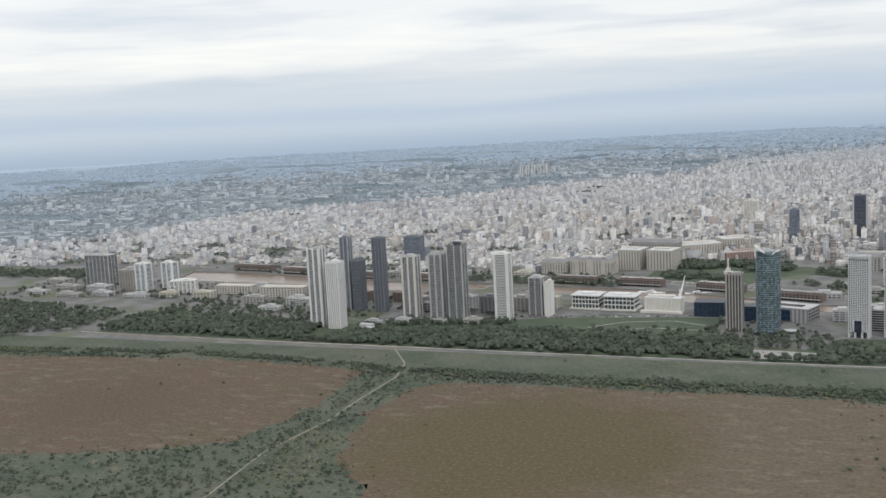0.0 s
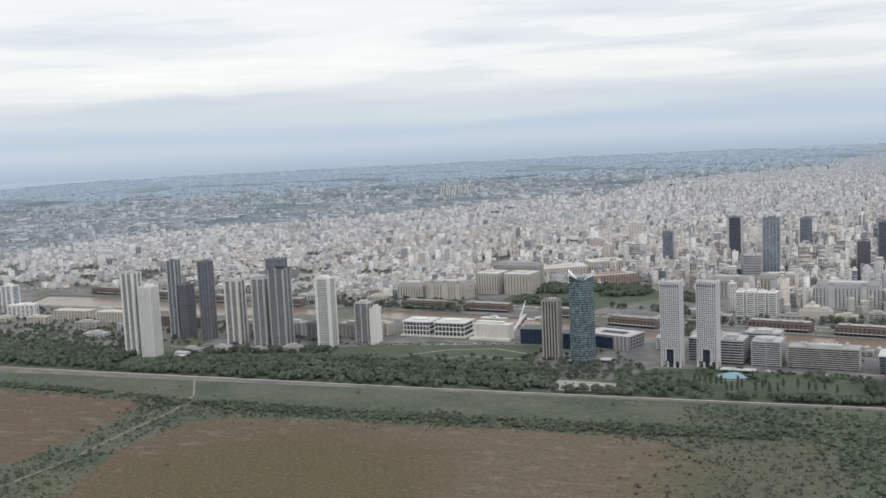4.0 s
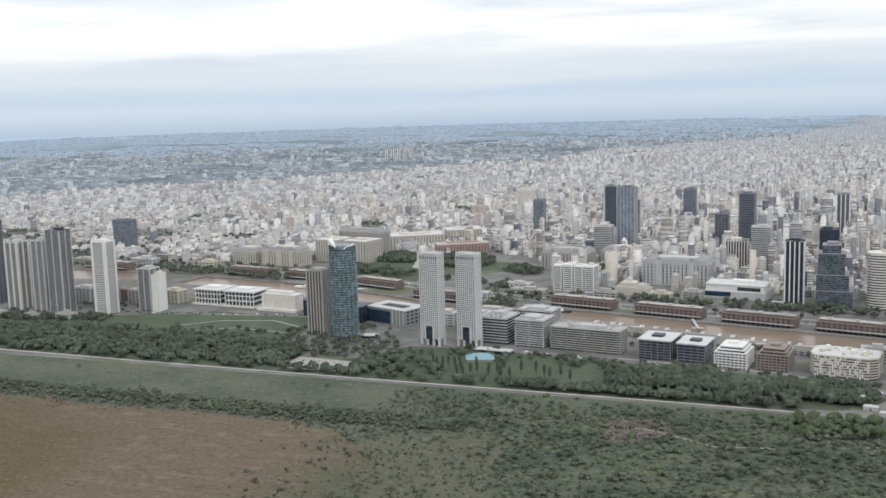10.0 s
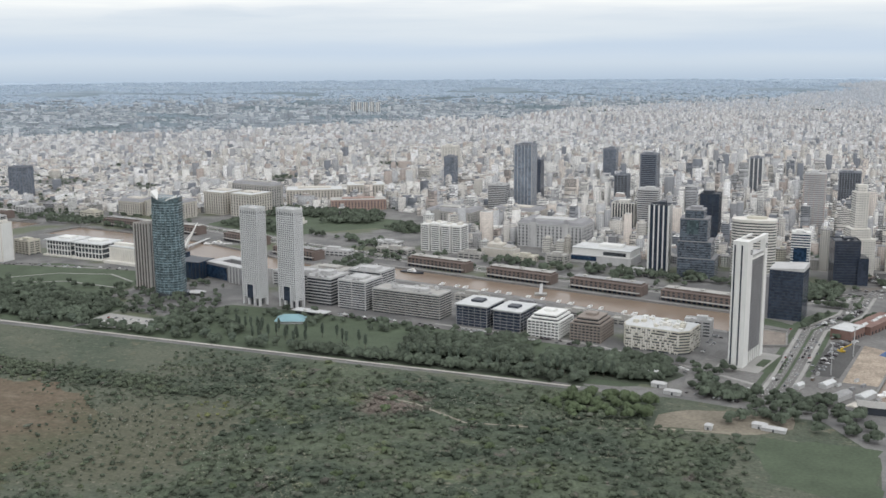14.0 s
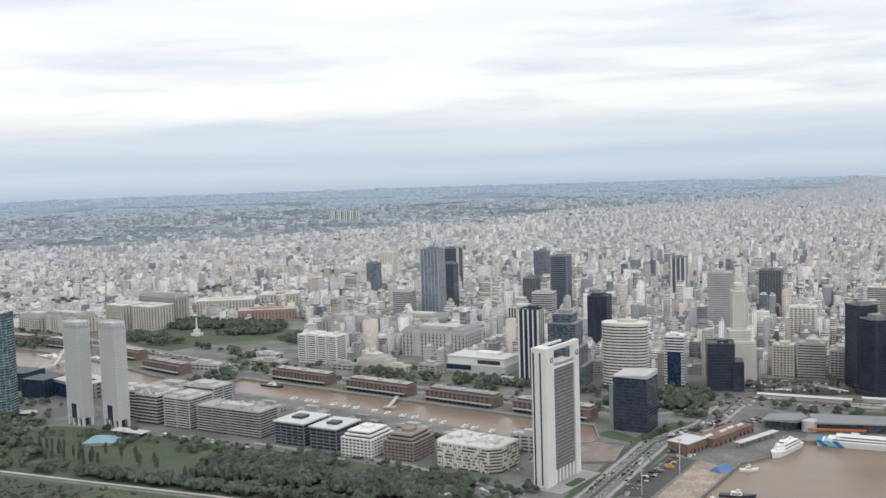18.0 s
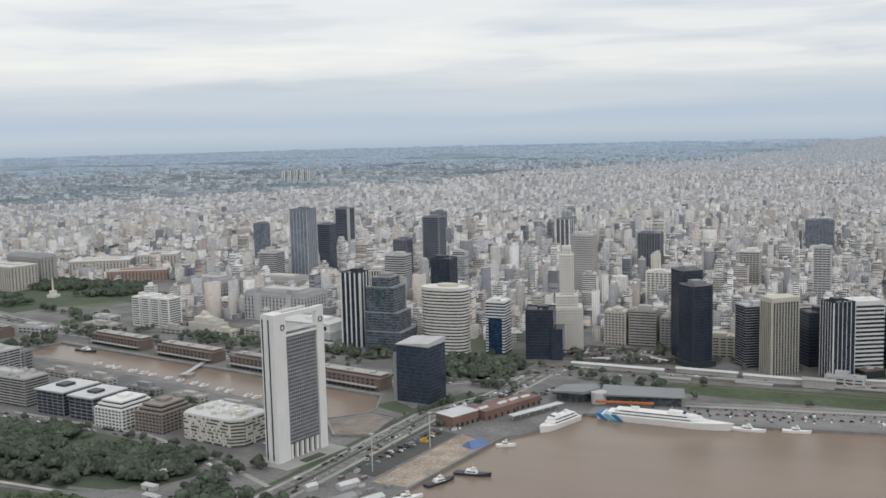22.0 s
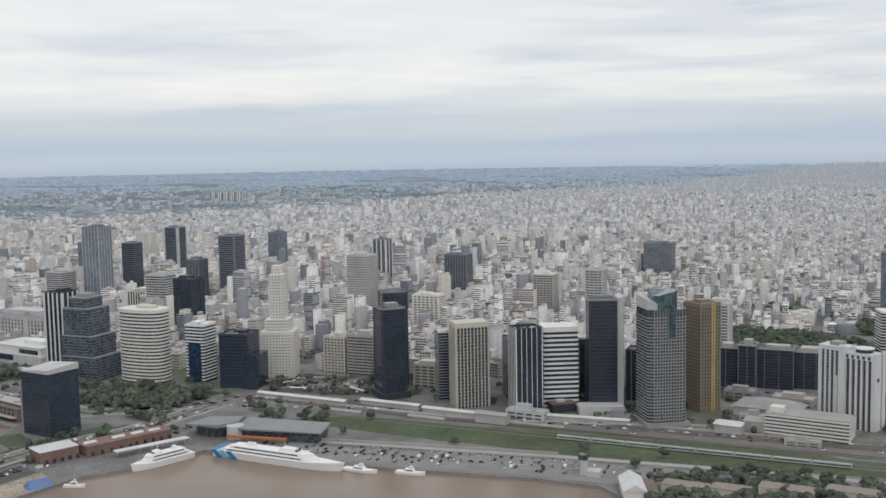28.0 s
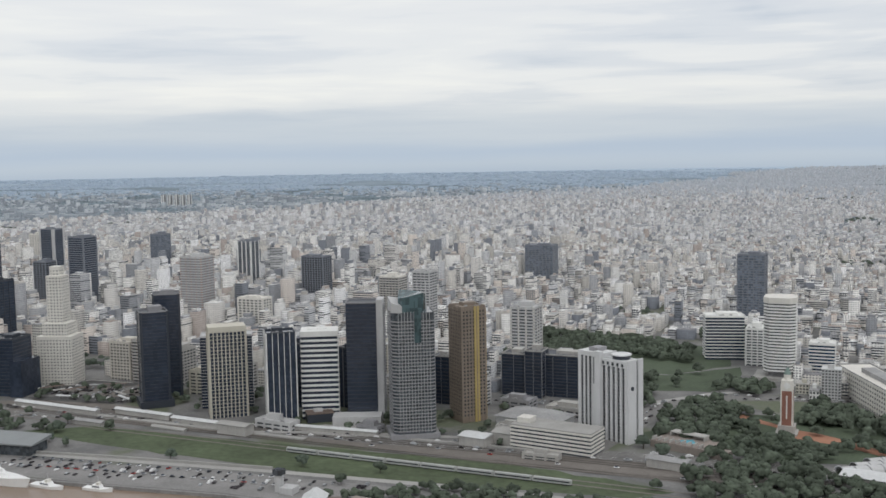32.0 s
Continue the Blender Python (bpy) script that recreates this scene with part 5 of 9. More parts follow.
ziggurat(390, 1668, 38, 44, 8, WHITE, "white stepped office block with a grid front", TILT_E)
ziggurat(438, 1668, 36, 42, 8, TAUPE, "brownish stepped office block with terraces", TILT_E)
tower("apartment_block", "long pale brick warehouse turned into flats", -1280, 1932, 92, 26, 20, G_DARK, (CREAM, 0.5, 0.3), (CREAM, 13, 4, 3.0, 0.5), 5, top=False)
tower("apartment_block", "long pale brick warehouse turned into flats", -1142, 1904, 104, 28, 24, G_DARK, (CREAM, 0.5, 0.3), (CREAM, 15, 4, 3.0, 0.5), 6, top=False)
for px, py, pw in ((-1040, 1900, 70), (-960, 1890, 60), (-840, 1885, 70), (-740, 1870, 70), (-640, 1860, 66)):
    tower("warehouse", "restored red-brown brick dock warehouse", px, py, pw, 26, 19, G_DARK, (BRICK, 0.55, 0.3), (BRICK, 9, 4, 3.0, 0.5), 5, rot=-10, top=False)


# ---- landmark towers ----
def leaning_glass_tower():
    """Blue-green glass tower, rounded towards the river, with a slanted white crown."""
    t = thing("office_tower", "blue-green glass office tower with rounded front and slanted white crown", "tower", -138, 1680, 0, 12)
    reserve_plot(-138, 1680, 34, 34)
    plan = [(-16, 14)] + circle(20, 17, 16, 0, 2, 205, 345) + [(17, 14)]
    n = len(plan)
    top = [127 + 7 * (1 - min(1, abs(x + 15) / 14)) + 5 * max(0, (x - 4) / 14) for x, y in plan]
    part("body", Geo().prism(plan, -1, top), G_TEAL, t)
    mids = glass("pale_teal_spandrel", (0.20, 0.265, 0.29), rough=0.3)
    ring = [(x * 1.012, 2 + (y - 2) * 1.012) for x, y in plan]
    me = Geo().prism(ring, 0, 1.15).mesh("spandrel")
    me.materials.append(mids)
    for i in range(36):
        part("spandrel", me, mids, t, at=(0, 0, 4 + i * 3.4))
    fin = Geo().box(-0.25, -0.5, 0, 0.25, 0.5, 120).mesh("fin")
    fin.materials.append(mids)
    for k in range(2, n - 2, 2):
        part("fin", fin, mids, t, at=(plan[k][0] * 1.01, 2 + (plan[k][1] - 2) * 1.01, 0))
    part("crown_panel", Geo().prism([(-18, -6), (-6, -14), (-5, -13), (-17, 14), (-18, 14)], 122, [140, 131, 131, 141, 141]), WHITE, t, "slanted white crown panel")
    part("crown_panel", Geo().prism([(6, -14), (18, -5), (17, -4), (6, -13)], 124, [130, 135, 135, 130]), WHITE, t, "slanted white crown panel")
    part("lobby", Geo().prism(circle(24, 20, 20, 2, 0), -0.5, 5), G_DARK, t)
    part("canopy", Geo().prism(circle(13, 9, 20, 34, 6), 3.5, 4.2), LIGHT_GREY, t, "round pale entrance canopy")
    part("canopy_post", Geo().prism(circle(0.6, n=8, cx=34, cy=6), -0.5, 3.5), LIGHT_GREY, t)


leaning_glass_tower()


def portal_tower(x, y, label):
    """White gridded tower that stands on legs, with a tall dark gateway and an open crown."""
    t = thing("twin_tower", label, "tower", x, y, 0, -14, group="pair of white towers")
    w, d, h = 29.0, 15.0, 126.0
    reserve_plot(x, y, w, d)
    part("body", Geo().box(-w / 2, -d / 2, 10, w / 2, d / 2, h - 5), G_GREY, t)
    me = Geo().box(-w / 2 - 0.35, -d / 2 - 0.35, 0, w / 2 + 0.35, d / 2 + 0.35, 1.2).mesh("spandrel")
    me.materials.append(TWIN_WHITE)
    for i in range(40):
        part("spandrel", me, TWIN_WHITE, t, at=(0, 0, 10 + i * 2.72))
    a = Geo().box(-0.5, -0.6, 9.5, 0.5, 0.1, h).mesh("pier")
    b = Geo().box(-0.1, -0.5, 9.5, 0.6, 0.5, h).mesh("pier")
    a.materials.append(TWIN_WHITE), b.materials.append(TWIN_WHITE)
    for k in range(10):
        fx = -w / 2 + w * k / 9
        part("pier", a, TWIN_WHITE, t, at=(fx, -d / 2, 0))
        part("pier", a, TWIN_WHITE, t, at=(fx, d / 2 + 0.5, 0))
    for k in range(8):
        fy = -d / 2 + d * k / 7
        part("pier", b, TWIN_WHITE, t, at=(w / 2, fy, 0))
        part("pier", b, TWIN_WHITE, t, at=(-w / 2 - 0.5, fy, 0))
    part("top_ring", Geo().box(-w / 2 - 0.5, -d / 2 - 0.7, h - 1.5, w / 2 + 0.5, -d / 2 + 0.6, h + 0.4).box(-w / 2 - 0.5, d / 2 - 0.6, h - 1.5, w / 2 + 0.5, d / 2 + 0.7, h + 0.4).box(-w / 2 - 0.7, -d / 2, h - 1.5, -w / 2 + 0.6, d / 2, h + 0.4).box(w / 2 - 0.6, -d / 2, h - 1.5, w / 2 + 0.7, d / 2, h + 0.4), TWIN_WHITE, t)
    part("plant_room", Geo().box(-8, -5, h - 5, 8, 5, h - 0.5), LIGHT_GREY, t)
    part("gateway", Geo().box(-6, -d / 2 - 1.0, 9, 5, -d / 2 + 2, 27), G_BLACK, t, "tall dark gateway opening")
    part("gateway_frame", Geo().box(-7.2, -d / 2 - 1.2, 9, -6, -d / 2 + 1, 28).box(5, -d / 2 - 1.2, 9, 6.2, -d / 2 + 1, 28).box(-6, -d / 2 - 1.2, 27, 5, -d / 2 + 1, 28), TWIN_WHITE, t)
    leg = Geo().box(-1.4, -1.4, -0.5, 1.4, 1.4, 10).mesh("leg")
    leg.materials.append(TWIN_WHITE)
    for lx in (-14, -5, 5, 14):
        for ly in (-6, 6):
            part("leg", leg, TWIN_WHITE, t, at=(lx, ly, 0))
    part("lobby", Geo().box(-9, -4.5, -0.5, 9, 5, 10), G_DARK, t)


portal_tower(-4, 1676, "white gridded twin tower with open crown and dark gateway")
portal_tower(47, 1680, "white gridded twin tower beside its double")


def frame_tower():
    """White concrete bank tower: two slotted slabs, a glazed body between and an open gateway at the top."""
    t = thing("frame_tower", "tall white concrete office tower with open frame top", "tower", 608, 1635.3, 0, -13)
    w, d, h = 15.5, 62.0, 130.3
    reserve_plot(608, 1635, w + 12, d)
    part("slab", Geo().box(-w / 2, -d / 2, -1, w / 2, -d / 2 + 14.5, h), WHITE, t)
    part("slab", Geo().box(-w / 2, d / 2 - 9, -1, w / 2, d / 2, h - 20).box(w / 2 - 5, d / 2 - 9, h - 20, w / 2, d / 2, h), WHITE, t)
    slot = Geo().box(-0.7, -0.25, 3, 0.7, 0.5, h - 4).mesh("slot")
    slot.materials.append(G_BLACK)
    for fx in (-5.4, 1.8):
        part("slot", slot, G_BLACK, t, "narrow dark glazed slot", at=(fx, -d / 2, 0))
    part("rib", Geo().box(-3.8, -d / 2 - 0.8, 0, 0.2, -d / 2 + 0.2, h + 0.5), WHITE, t)
    part("body", Geo().box(-w / 2 + 2.0, -d / 2 + 14.5, 14, w / 2 - 1.6, d / 2 - 9, h - 21), G_FRAME, t)
    me = Geo().box(-w / 2 + 1.6, -d / 2 + 14.55, 0, w / 2 - 1.2, d / 2 - 9.05, 0.7).mesh("spandrel")
    me.materials.append(LIGHT_GREY)
    for i in range(30):
        part("spandrel", me, LIGHT_GREY, t, at=(0, 0, 16 + i * 3.35))
    fin = Geo().box(-0.2, -0.25, 14, 0.5, 0.25, h - 21).mesh("fin")
    fin.materials.append(MID_GREY)
    for k in range(15):
        part("fin", fin, MID_GREY, t, at=(w / 2 - 1.3, -d / 2 + 15.8 + k * 2.5, 0))
    part("terrace", Geo().box(-w / 2 + 1, -d / 2 + 14.5, h - 21, w / 2 - 0.4, d / 2 - 9, h - 19), WHITE, t)
    part("top_beam", Geo().box(w / 2 - 3.5, -d / 2 + 14.5, h - 3.5, w / 2, d / 2 - 9, h).box(-w / 2, -d / 2 + 14.5, h - 2.0, -w / 2 + 2.0, d / 2 - 9, h), WHITE, t, "white top beam of the open frame")
    for y in (-d / 2 + 10.5, d / 2 - 4.5):
        ring = Geo()
        out, inn = circle(2.6, n=16), circle(1.7, n=16)
        k = len(out)
        ring.v = [(0, a, b) for a, b in out] + [(0, a, b) for a, b in inn] + [(0.3, a, b) for a, b in out] + [(0.3, a, b) for a, b in inn]
        for i in range(k):
            j = (i + 1) % k
            ring.f += [(2 * k + i, 2 * k + j, 3 * k + j, 3 * k + i), (i, j, 2 * k + j, 2 * k + i), (k + j, k + i, 3 * k + i, 3 * k + j)]
        part("emblem", ring, DARK_GREY, t, "round dark emblem", at=(w / 2 + 0.05, y, h - 12))
    col = Geo().box(-1.2, -1.2, -0.5, 1.2, 1.2, 14).mesh("column")
    col.materials.append(WHITE)
    for k in range(6):
        part("column", col, WHITE, t, at=(w / 2 - 2.5, -d / 2 + 18 + k * 6.4, 0))
    part("lobby", Geo().box(-w / 2 + 4, -d / 2 + 14.5, -0.5, w / 2 - 4, d / 2 - 9, 14), G_DARK, t)
    part("plinth", Geo().box(-w / 2 - 10, -d / 2 - 8, -0.5, w / 2 + 18, d / 2 + 6, 0.9), PAVING, t)
    part("planter", Geo().box(w / 2 + 8, -14, 0.9, w / 2 + 16, 10, 1.8), LAWN, t)


frame_tower()

# glass block by the dock
AA = tower("office_tower", "dark blue glass office block with slanted pale roof", 636, 1840, 39, 34, 60, G_SLATE, (DARK_GREY, 0.12, 0.15), None, 16, rot=-8, top=False)
part("roof_slab", Geo().prism([(-20, -17.5), (20, -17.5), (20, 17.5), (-20, 17.5)], 60, [61, 64, 66, 63]), LIGHT_GREY, AA, "slanted pale roof slab")
part("wing", Geo().box(-25, -15, -0.5, -19.5, 15, 50), MID_GREY, AA)
tower("office_tower", "black office tower with white vertical fins", 442, 2062, 29, 26, 97, G_BLACK, None, (WHITE, 5, 4, 1.9, 0.7), crown=DARK_GREY)
ST = thing("office_tower", "grey glass office tower that steps back to a rounded top", "tower", 498, 2046)
reserve_plot(498, 2046, 52, 44)
for x0, x1, d, z0, z1 in ((-24, 28, 42, -1, 28), (-24, 22, 40, 28, 52), (-22, 16, 36, 52, 84), (-16, 10, 28, 84, 96)):
    part("body", Geo().box(x0, -d / 2, z0, x1, d / 2, z1), G_STEP, ST)
    for k in range(int((z1 - max(z0, 0)) / 3.4)):
        part("spandrel", Geo().box(x0 - 0.2, -d / 2 - 0.2, max(z0, 0) + k * 3.4 + 2.9, x1 + 0.2, d / 2 + 0.2, max(z0, 0) + k * 3.4 + 3.4), SLATE, ST)
    part("terrace_edge", Geo().box(x0 - 0.4, -d / 2 - 0.4, z1 - 0.8, x1 + 0.4, d / 2 + 0.4, z1 + 0.3), MID_GREY, ST)
part("logo_window", Geo().box(-13, -18.5, 62, 4, -17, 82), G_TEAL, ST, "large blue-green window")
part("plant_room", Geo().box(-10, -8, 96.3, 6, 8, 100), MID_GREY, ST)

CV = thing("office_tower", "oval office tower with white and dark bands", "tower", 575, 2052)
reserve_plot(575, 2052, 66, 36)
def rounded(rx, ry, n=36):
    """A rounded slab in plan, between an ellipse and a box."""
    out = []
    for a in range(n):
        c, q = math.cos(2 * math.pi * a / n), math.sin(2 * math.pi * a / n)
        out.append((rx * math.copysign(abs(c) ** 0.72, c), ry * math.copysign(abs(q) ** 0.72, q)))
    return out


part("body", Geo().prism(rounded(30, 17), -1, 84), G_DARK, CV)
me = Geo().prism(rounded(30.5, 17.5), 0, 2.1).mesh("spandrel")
me.materials.append(WARM_WHITE)
for i in range(21):
    part("spandrel", me, WARM_WHITE, CV, at=(0, 0, 2 + i * 3.95))
part("roof", Geo().prism(rounded(30.6, 17.6), 82.5, 85), WARM_WHITE, CV)
part("plant_room", Geo().prism(circle(14, 8, 24, 3, 2), 85, 88), BEIGE, CV)

WB = tower("office_tower", "dark blue office tower with white banded top", 637, 2074, 25, 24, 66, G_BLUE, (WHITE, 0.45, 0.3), None, 18, bands_from=0.68)
corner = Geo().box(-12.7, -12.4, 0, -9.0, -11.8, 1.6).box(8.8, -12.4, 0, 12.7, -11.8, 1.6).box(12.1, -11.8, 0, 12.7, 11.8, 1.6).mesh("corner_band")
corner.materials.append(WHITE)
for i in range(12):
    part("corner_band", corner, WHITE, WB, at=(0, 0, 2.5 + i * 3.66))
DK = tower("office_tower", "black glass office block with a stepped roof", 695, 2066, 34, 34, 60, G_BLACK, (DARK_GREY, 0.15, 0.15), None, 16, rot=12)
part("wing", Geo().box(14, -20, -0.5, 28, 14, 38), G_BLACK, DK)

DE = thing("stepped_tower", "white art deco skyscraper that steps up to a slim top", "tower", 710.5, 2126, 0, 19)
reserve_plot(710, 2126, 46, 46)
for w, d, z0, z1 in ((39, 32, -1, 54), (28, 26, 54, 68), (17.5, 19.5, 68, 120), (11, 13, 120, 130)):
    part("tier", Geo().box(-w / 2, -d / 2, z0, w / 2, d / 2, z1), WARM_WHITE, DE)
    for k in range(int((z1 - max(z0, 0)) / 3.4)):
        zz = max(z0, 0) + k * 3.4 + 1.2
        part("window_band", Geo().box(-w / 2 + 1.2, -d / 2 - 0.05, zz, w / 2 - 1.2, d / 2 + 0.05, zz + 1.2), G_GREY, DE)
        part("window_band", Geo().box(-w / 2 - 0.05, -d / 2 + 1.2, zz, w / 2 + 0.05, d / 2 - 1.2, zz + 1.2), G_GREY, DE)
    for b in range(int(w / 3.6)):
        bx = -w / 2 + 1.0 + b * 3.6
        part("pier", Geo().box(bx + 1.2, -d / 2 - 0.2, max(z0, 0), bx + 3.2, -d / 2 + 0.3, z1), WARM_WHITE, DE)
    for b in range(int(d / 3.6)):
        bx = -d / 2 + 1.0 + b * 3.6
        part("pier", Geo().box(w / 2 - 0.3, bx + 1.2, max(z0, 0), w / 2 + 0.2, bx + 3.2, z1), WARM_WHITE, DE)
part("mast", Geo().beam((0, 0, 130), (0, 0, 138), 0.25), LIGHT_GREY, DE)

tower("office_tower", "black glass twin office tower, lower of two", 880, 2075, 27, 27, 95, G_BLACK, (DARK_GREY, 0.10, 0.1), (DARK_GREY, 2, 2, 2.0, 0.4), 28, rot=46, crown=MID_GREY, base=(DARK_GREY, 3, 3, 7))
tower("office_tower", "black glass twin office tower, taller of two", 862, 2120, 27, 27, 106, G_BLACK, (DARK_GREY, 0.10, 0.1), (DARK_GREY, 2, 2, 2.0, 0.4), 31, rot=38, crown=MID_GREY)
tower("office_tower", "dark office slab with thin white bands", 950, 2100, 50, 26, 71, G_BLACK, (LIGHT_GREY, 0.16, 0.25), None, 24, rot=33)
BG = tower("office_tower", "beige concrete grid office tower", 974, 2066, 34, 22, 82, G_BLACK, (BEIGE, 0.13, 0.3), (BEIGE, 10, 7, 0.9, 1.2), 24, rot=40)
part("roof_frame", Geo().box(-17.6, -11.6, 82, 17.6, 11.6, 87), BEIGE, BG)
tower("office_block", "low black glass office block", 1010, 2122, 34, 30, 62, G_BLACK, (DARK_GREY, 0.15, 0.2), None, 17, rot=31)
tower("office_tower", "black office tower with slim white vertical fins", 1035, 2064, 27, 24, 84, G_BLACK, None, (WHITE, 6, 6, 0.5, 0.6), 22, crown=DARK_GREY, rot=38)
HS = tower("office_tower", "office slab with bold white horizontal bands", 1060, 2094, 34, 27, 80, G_BLACK, (WHITE, 0.45, 0.5), None, 17, rot=28)
part("attic", Geo().box(-17.5, -14, 80, 17.5, 14, 83), WHITE, HS)
BK = tower("office_tower", "black glass office tower with a white service core", 1103, 2100, 28, 27, 110, G_BLACK, (DARK_GREY, 0.25, 0.15), None, 30, rot=22, top=False)
part("service_core", Geo().box(14, -13, -0.5, 20, 10, 113), LIGHT_GREY, BK, "white concrete service core")
for i in range(28):
    part("landing", Geo().box(19.5, -9, 6 + i * 3.7, 21, 6, 8 + i * 3.7), MID_GREY, BK)
part("roof_rim", Geo().box(-14.4, -14, 110, 14, -13, 111.5).box(-14.4, 13, 110, 14, 14, 111.5).box(-14.4, -13, 110, -13.4, 13, 111.5), MID_GREY, BK)
part("podium", Geo().box(-26, -34, -0.5, 18, -14, 9), LIGHT_GREY, BK)
tower("office_block", "dark glass office block behind towers", 1130, 2150, 24, 24, 52, G_BLACK, (DARK_GREY, 0.2, 0.2), (MID_GREY, 5, 5, 0.5, 0.3), 14)
tower("office_block", "dark glass office block behind towers", 1072, 2140, 26, 24, 58, G_BLACK, (DARK_GREY, 0.2, 0.2), (MID_GREY, 5, 5, 0.5, 0.3), 14)


def green_crown_tower():
    t = thing("office_tower", "grey gridded glass tower with a green faceted crown", "tower", 1170, 2064, 0, 33)
    reserve_plot(1170, 2064, 38, 38)
    w, d, h = 37.0, 33.0, 110.0
    plan = [(-w / 2, -d / 2 + 4), (-w / 2 + 5, -d / 2), (w / 2 - 3, -d / 2), (w / 2, -d / 2 + 3), (w / 2, d / 2), (-w / 2, d / 2)]
    part("body", Geo().prism(plan, -1, h), G_GREY, t)
    ring = [(x * 1.02, y * 1.02) for x, y in plan]
    me = Geo().prism(ring, 0, 0.95).mesh("spandrel")
    me.materials.append(MID_GREY)
    for i in range(33):
        part("spandrel", me, MID_GREY, t, at=(0, 0, 6 + i * 3.0))
    fin = Geo().box(-0.22, -0.5, 5, 0.22, 0.3, h + 1).mesh("fin")
    fin.materials.append(FIN_GREY)
    for k in range(11):
        part("fin", fin, FIN_GREY, t, at=(-w / 2 + 5.5 + k * 2.7, -d / 2, 0))
    side = Geo().box(-0.3, -0.22, 5, 0.5, 0.22, h + 1).mesh("fin")
    side.materials.append(FIN_GREY)
    for k in range(8):
        part("fin", side, FIN_GREY, t, at=(w / 2, -d / 2 + 4 + k * 3.2, 0))
    notch = [(0.5, -d / 2 - 0.7), (6.5, -d / 2 - 0.7), (6.5, -d / 2 + 2), (0.5, -d / 2 + 2)]
    part("notch", Geo().prism(notch, 84, h + 2), G_GREEN, t)
    arc = [(-9, -d / 2 + 1), (9, -d / 2 + 1), (12, -d / 2 + 8), (9, d / 2 - 4), (-9, d / 2 - 4), (-12, -d / 2 + 8)]
    part("crown", Geo().prism(arc, h, [h + 13, h + 17, h + 14, h + 15, h + 17, h + 12]), G_GREEN, t, "faceted green glass crown")
    part("shoulder", Geo().prism([(-w / 2, -d / 2 + 4), (-w / 2 + 6, -d / 2 + 1), (-2, -d / 2 + 4), (-2, d / 2), (-w / 2, d / 2)], h, [h + 9, h + 7, h + 2, h + 8, h + 11]), LIGHT_GREY, t)
    part("mast", Geo().beam((13, -4, h), (13, -4, h + 26), 0.5), LIGHT_GREY, t, "slim pale roof mast")
    part("podium", Geo().box(-w / 2 - 3, -d / 2 - 3, -0.5, w / 2 + 3, d / 2 + 3, 4), MID_GREY, t)


green_crown_tower()
GD = tower("office_tower", "brown office tower with an ochre central strip", 1197, 2128, 25, 25, 106, TAN_BROWN, None, None, top=True, crown=TAN_BROWN, rot=50)
for i in range(29):
    part("window_band", Geo().box(-12.6, -12.65, 6 + i * 3.4, 12.6, 12.65, 7.7 + i * 3.4), G_DARK, GD)
for k in range(8):
    part("pier", Geo().box(-12.6 + k * 3.35, -13.0, 0, -10.9 + k * 3.35, -12.3, 106), TAN_BROWN, GD)
    part("pier", Geo().box(-13.0, -12.6 + k * 3.35, 0, -12.3, -10.9 + k * 3.35, 106), TAN_BROWN, GD)
part("ochre_strip", Geo().box(0.2, -13.6, 0, 5.2, -12, 107), GOLD, GD, "ochre gold vertical strip")
part("ochre_strip", Geo().box(12.6, -12, 0, 13.4, 12, 104), GOLD, GD, "ochre gold side panel")
part("rib", Geo().box(2.4, -14, 0, 3.0, -13.4, 107), TAN_BROWN, GD)
for lx, ly, lw, ld, lh in ((1205, 2243, 26, 24, 45), (1252, 2252, 44, 30, 45), (1228, 2236, 18, 22, 50), (1150, 2184, 22, 22, 50), (1290, 2262, 36, 30, 42)):
    tower("office_block", "dark glass office block with stone piers", lx, ly, lw, ld, lh - 3, G_BLACK, (DARK_GREY, 0.3, 0.2), (MID_GREY, max(3, lw // 9), 3, 0.3, 0.3), 13, crown=STONE)


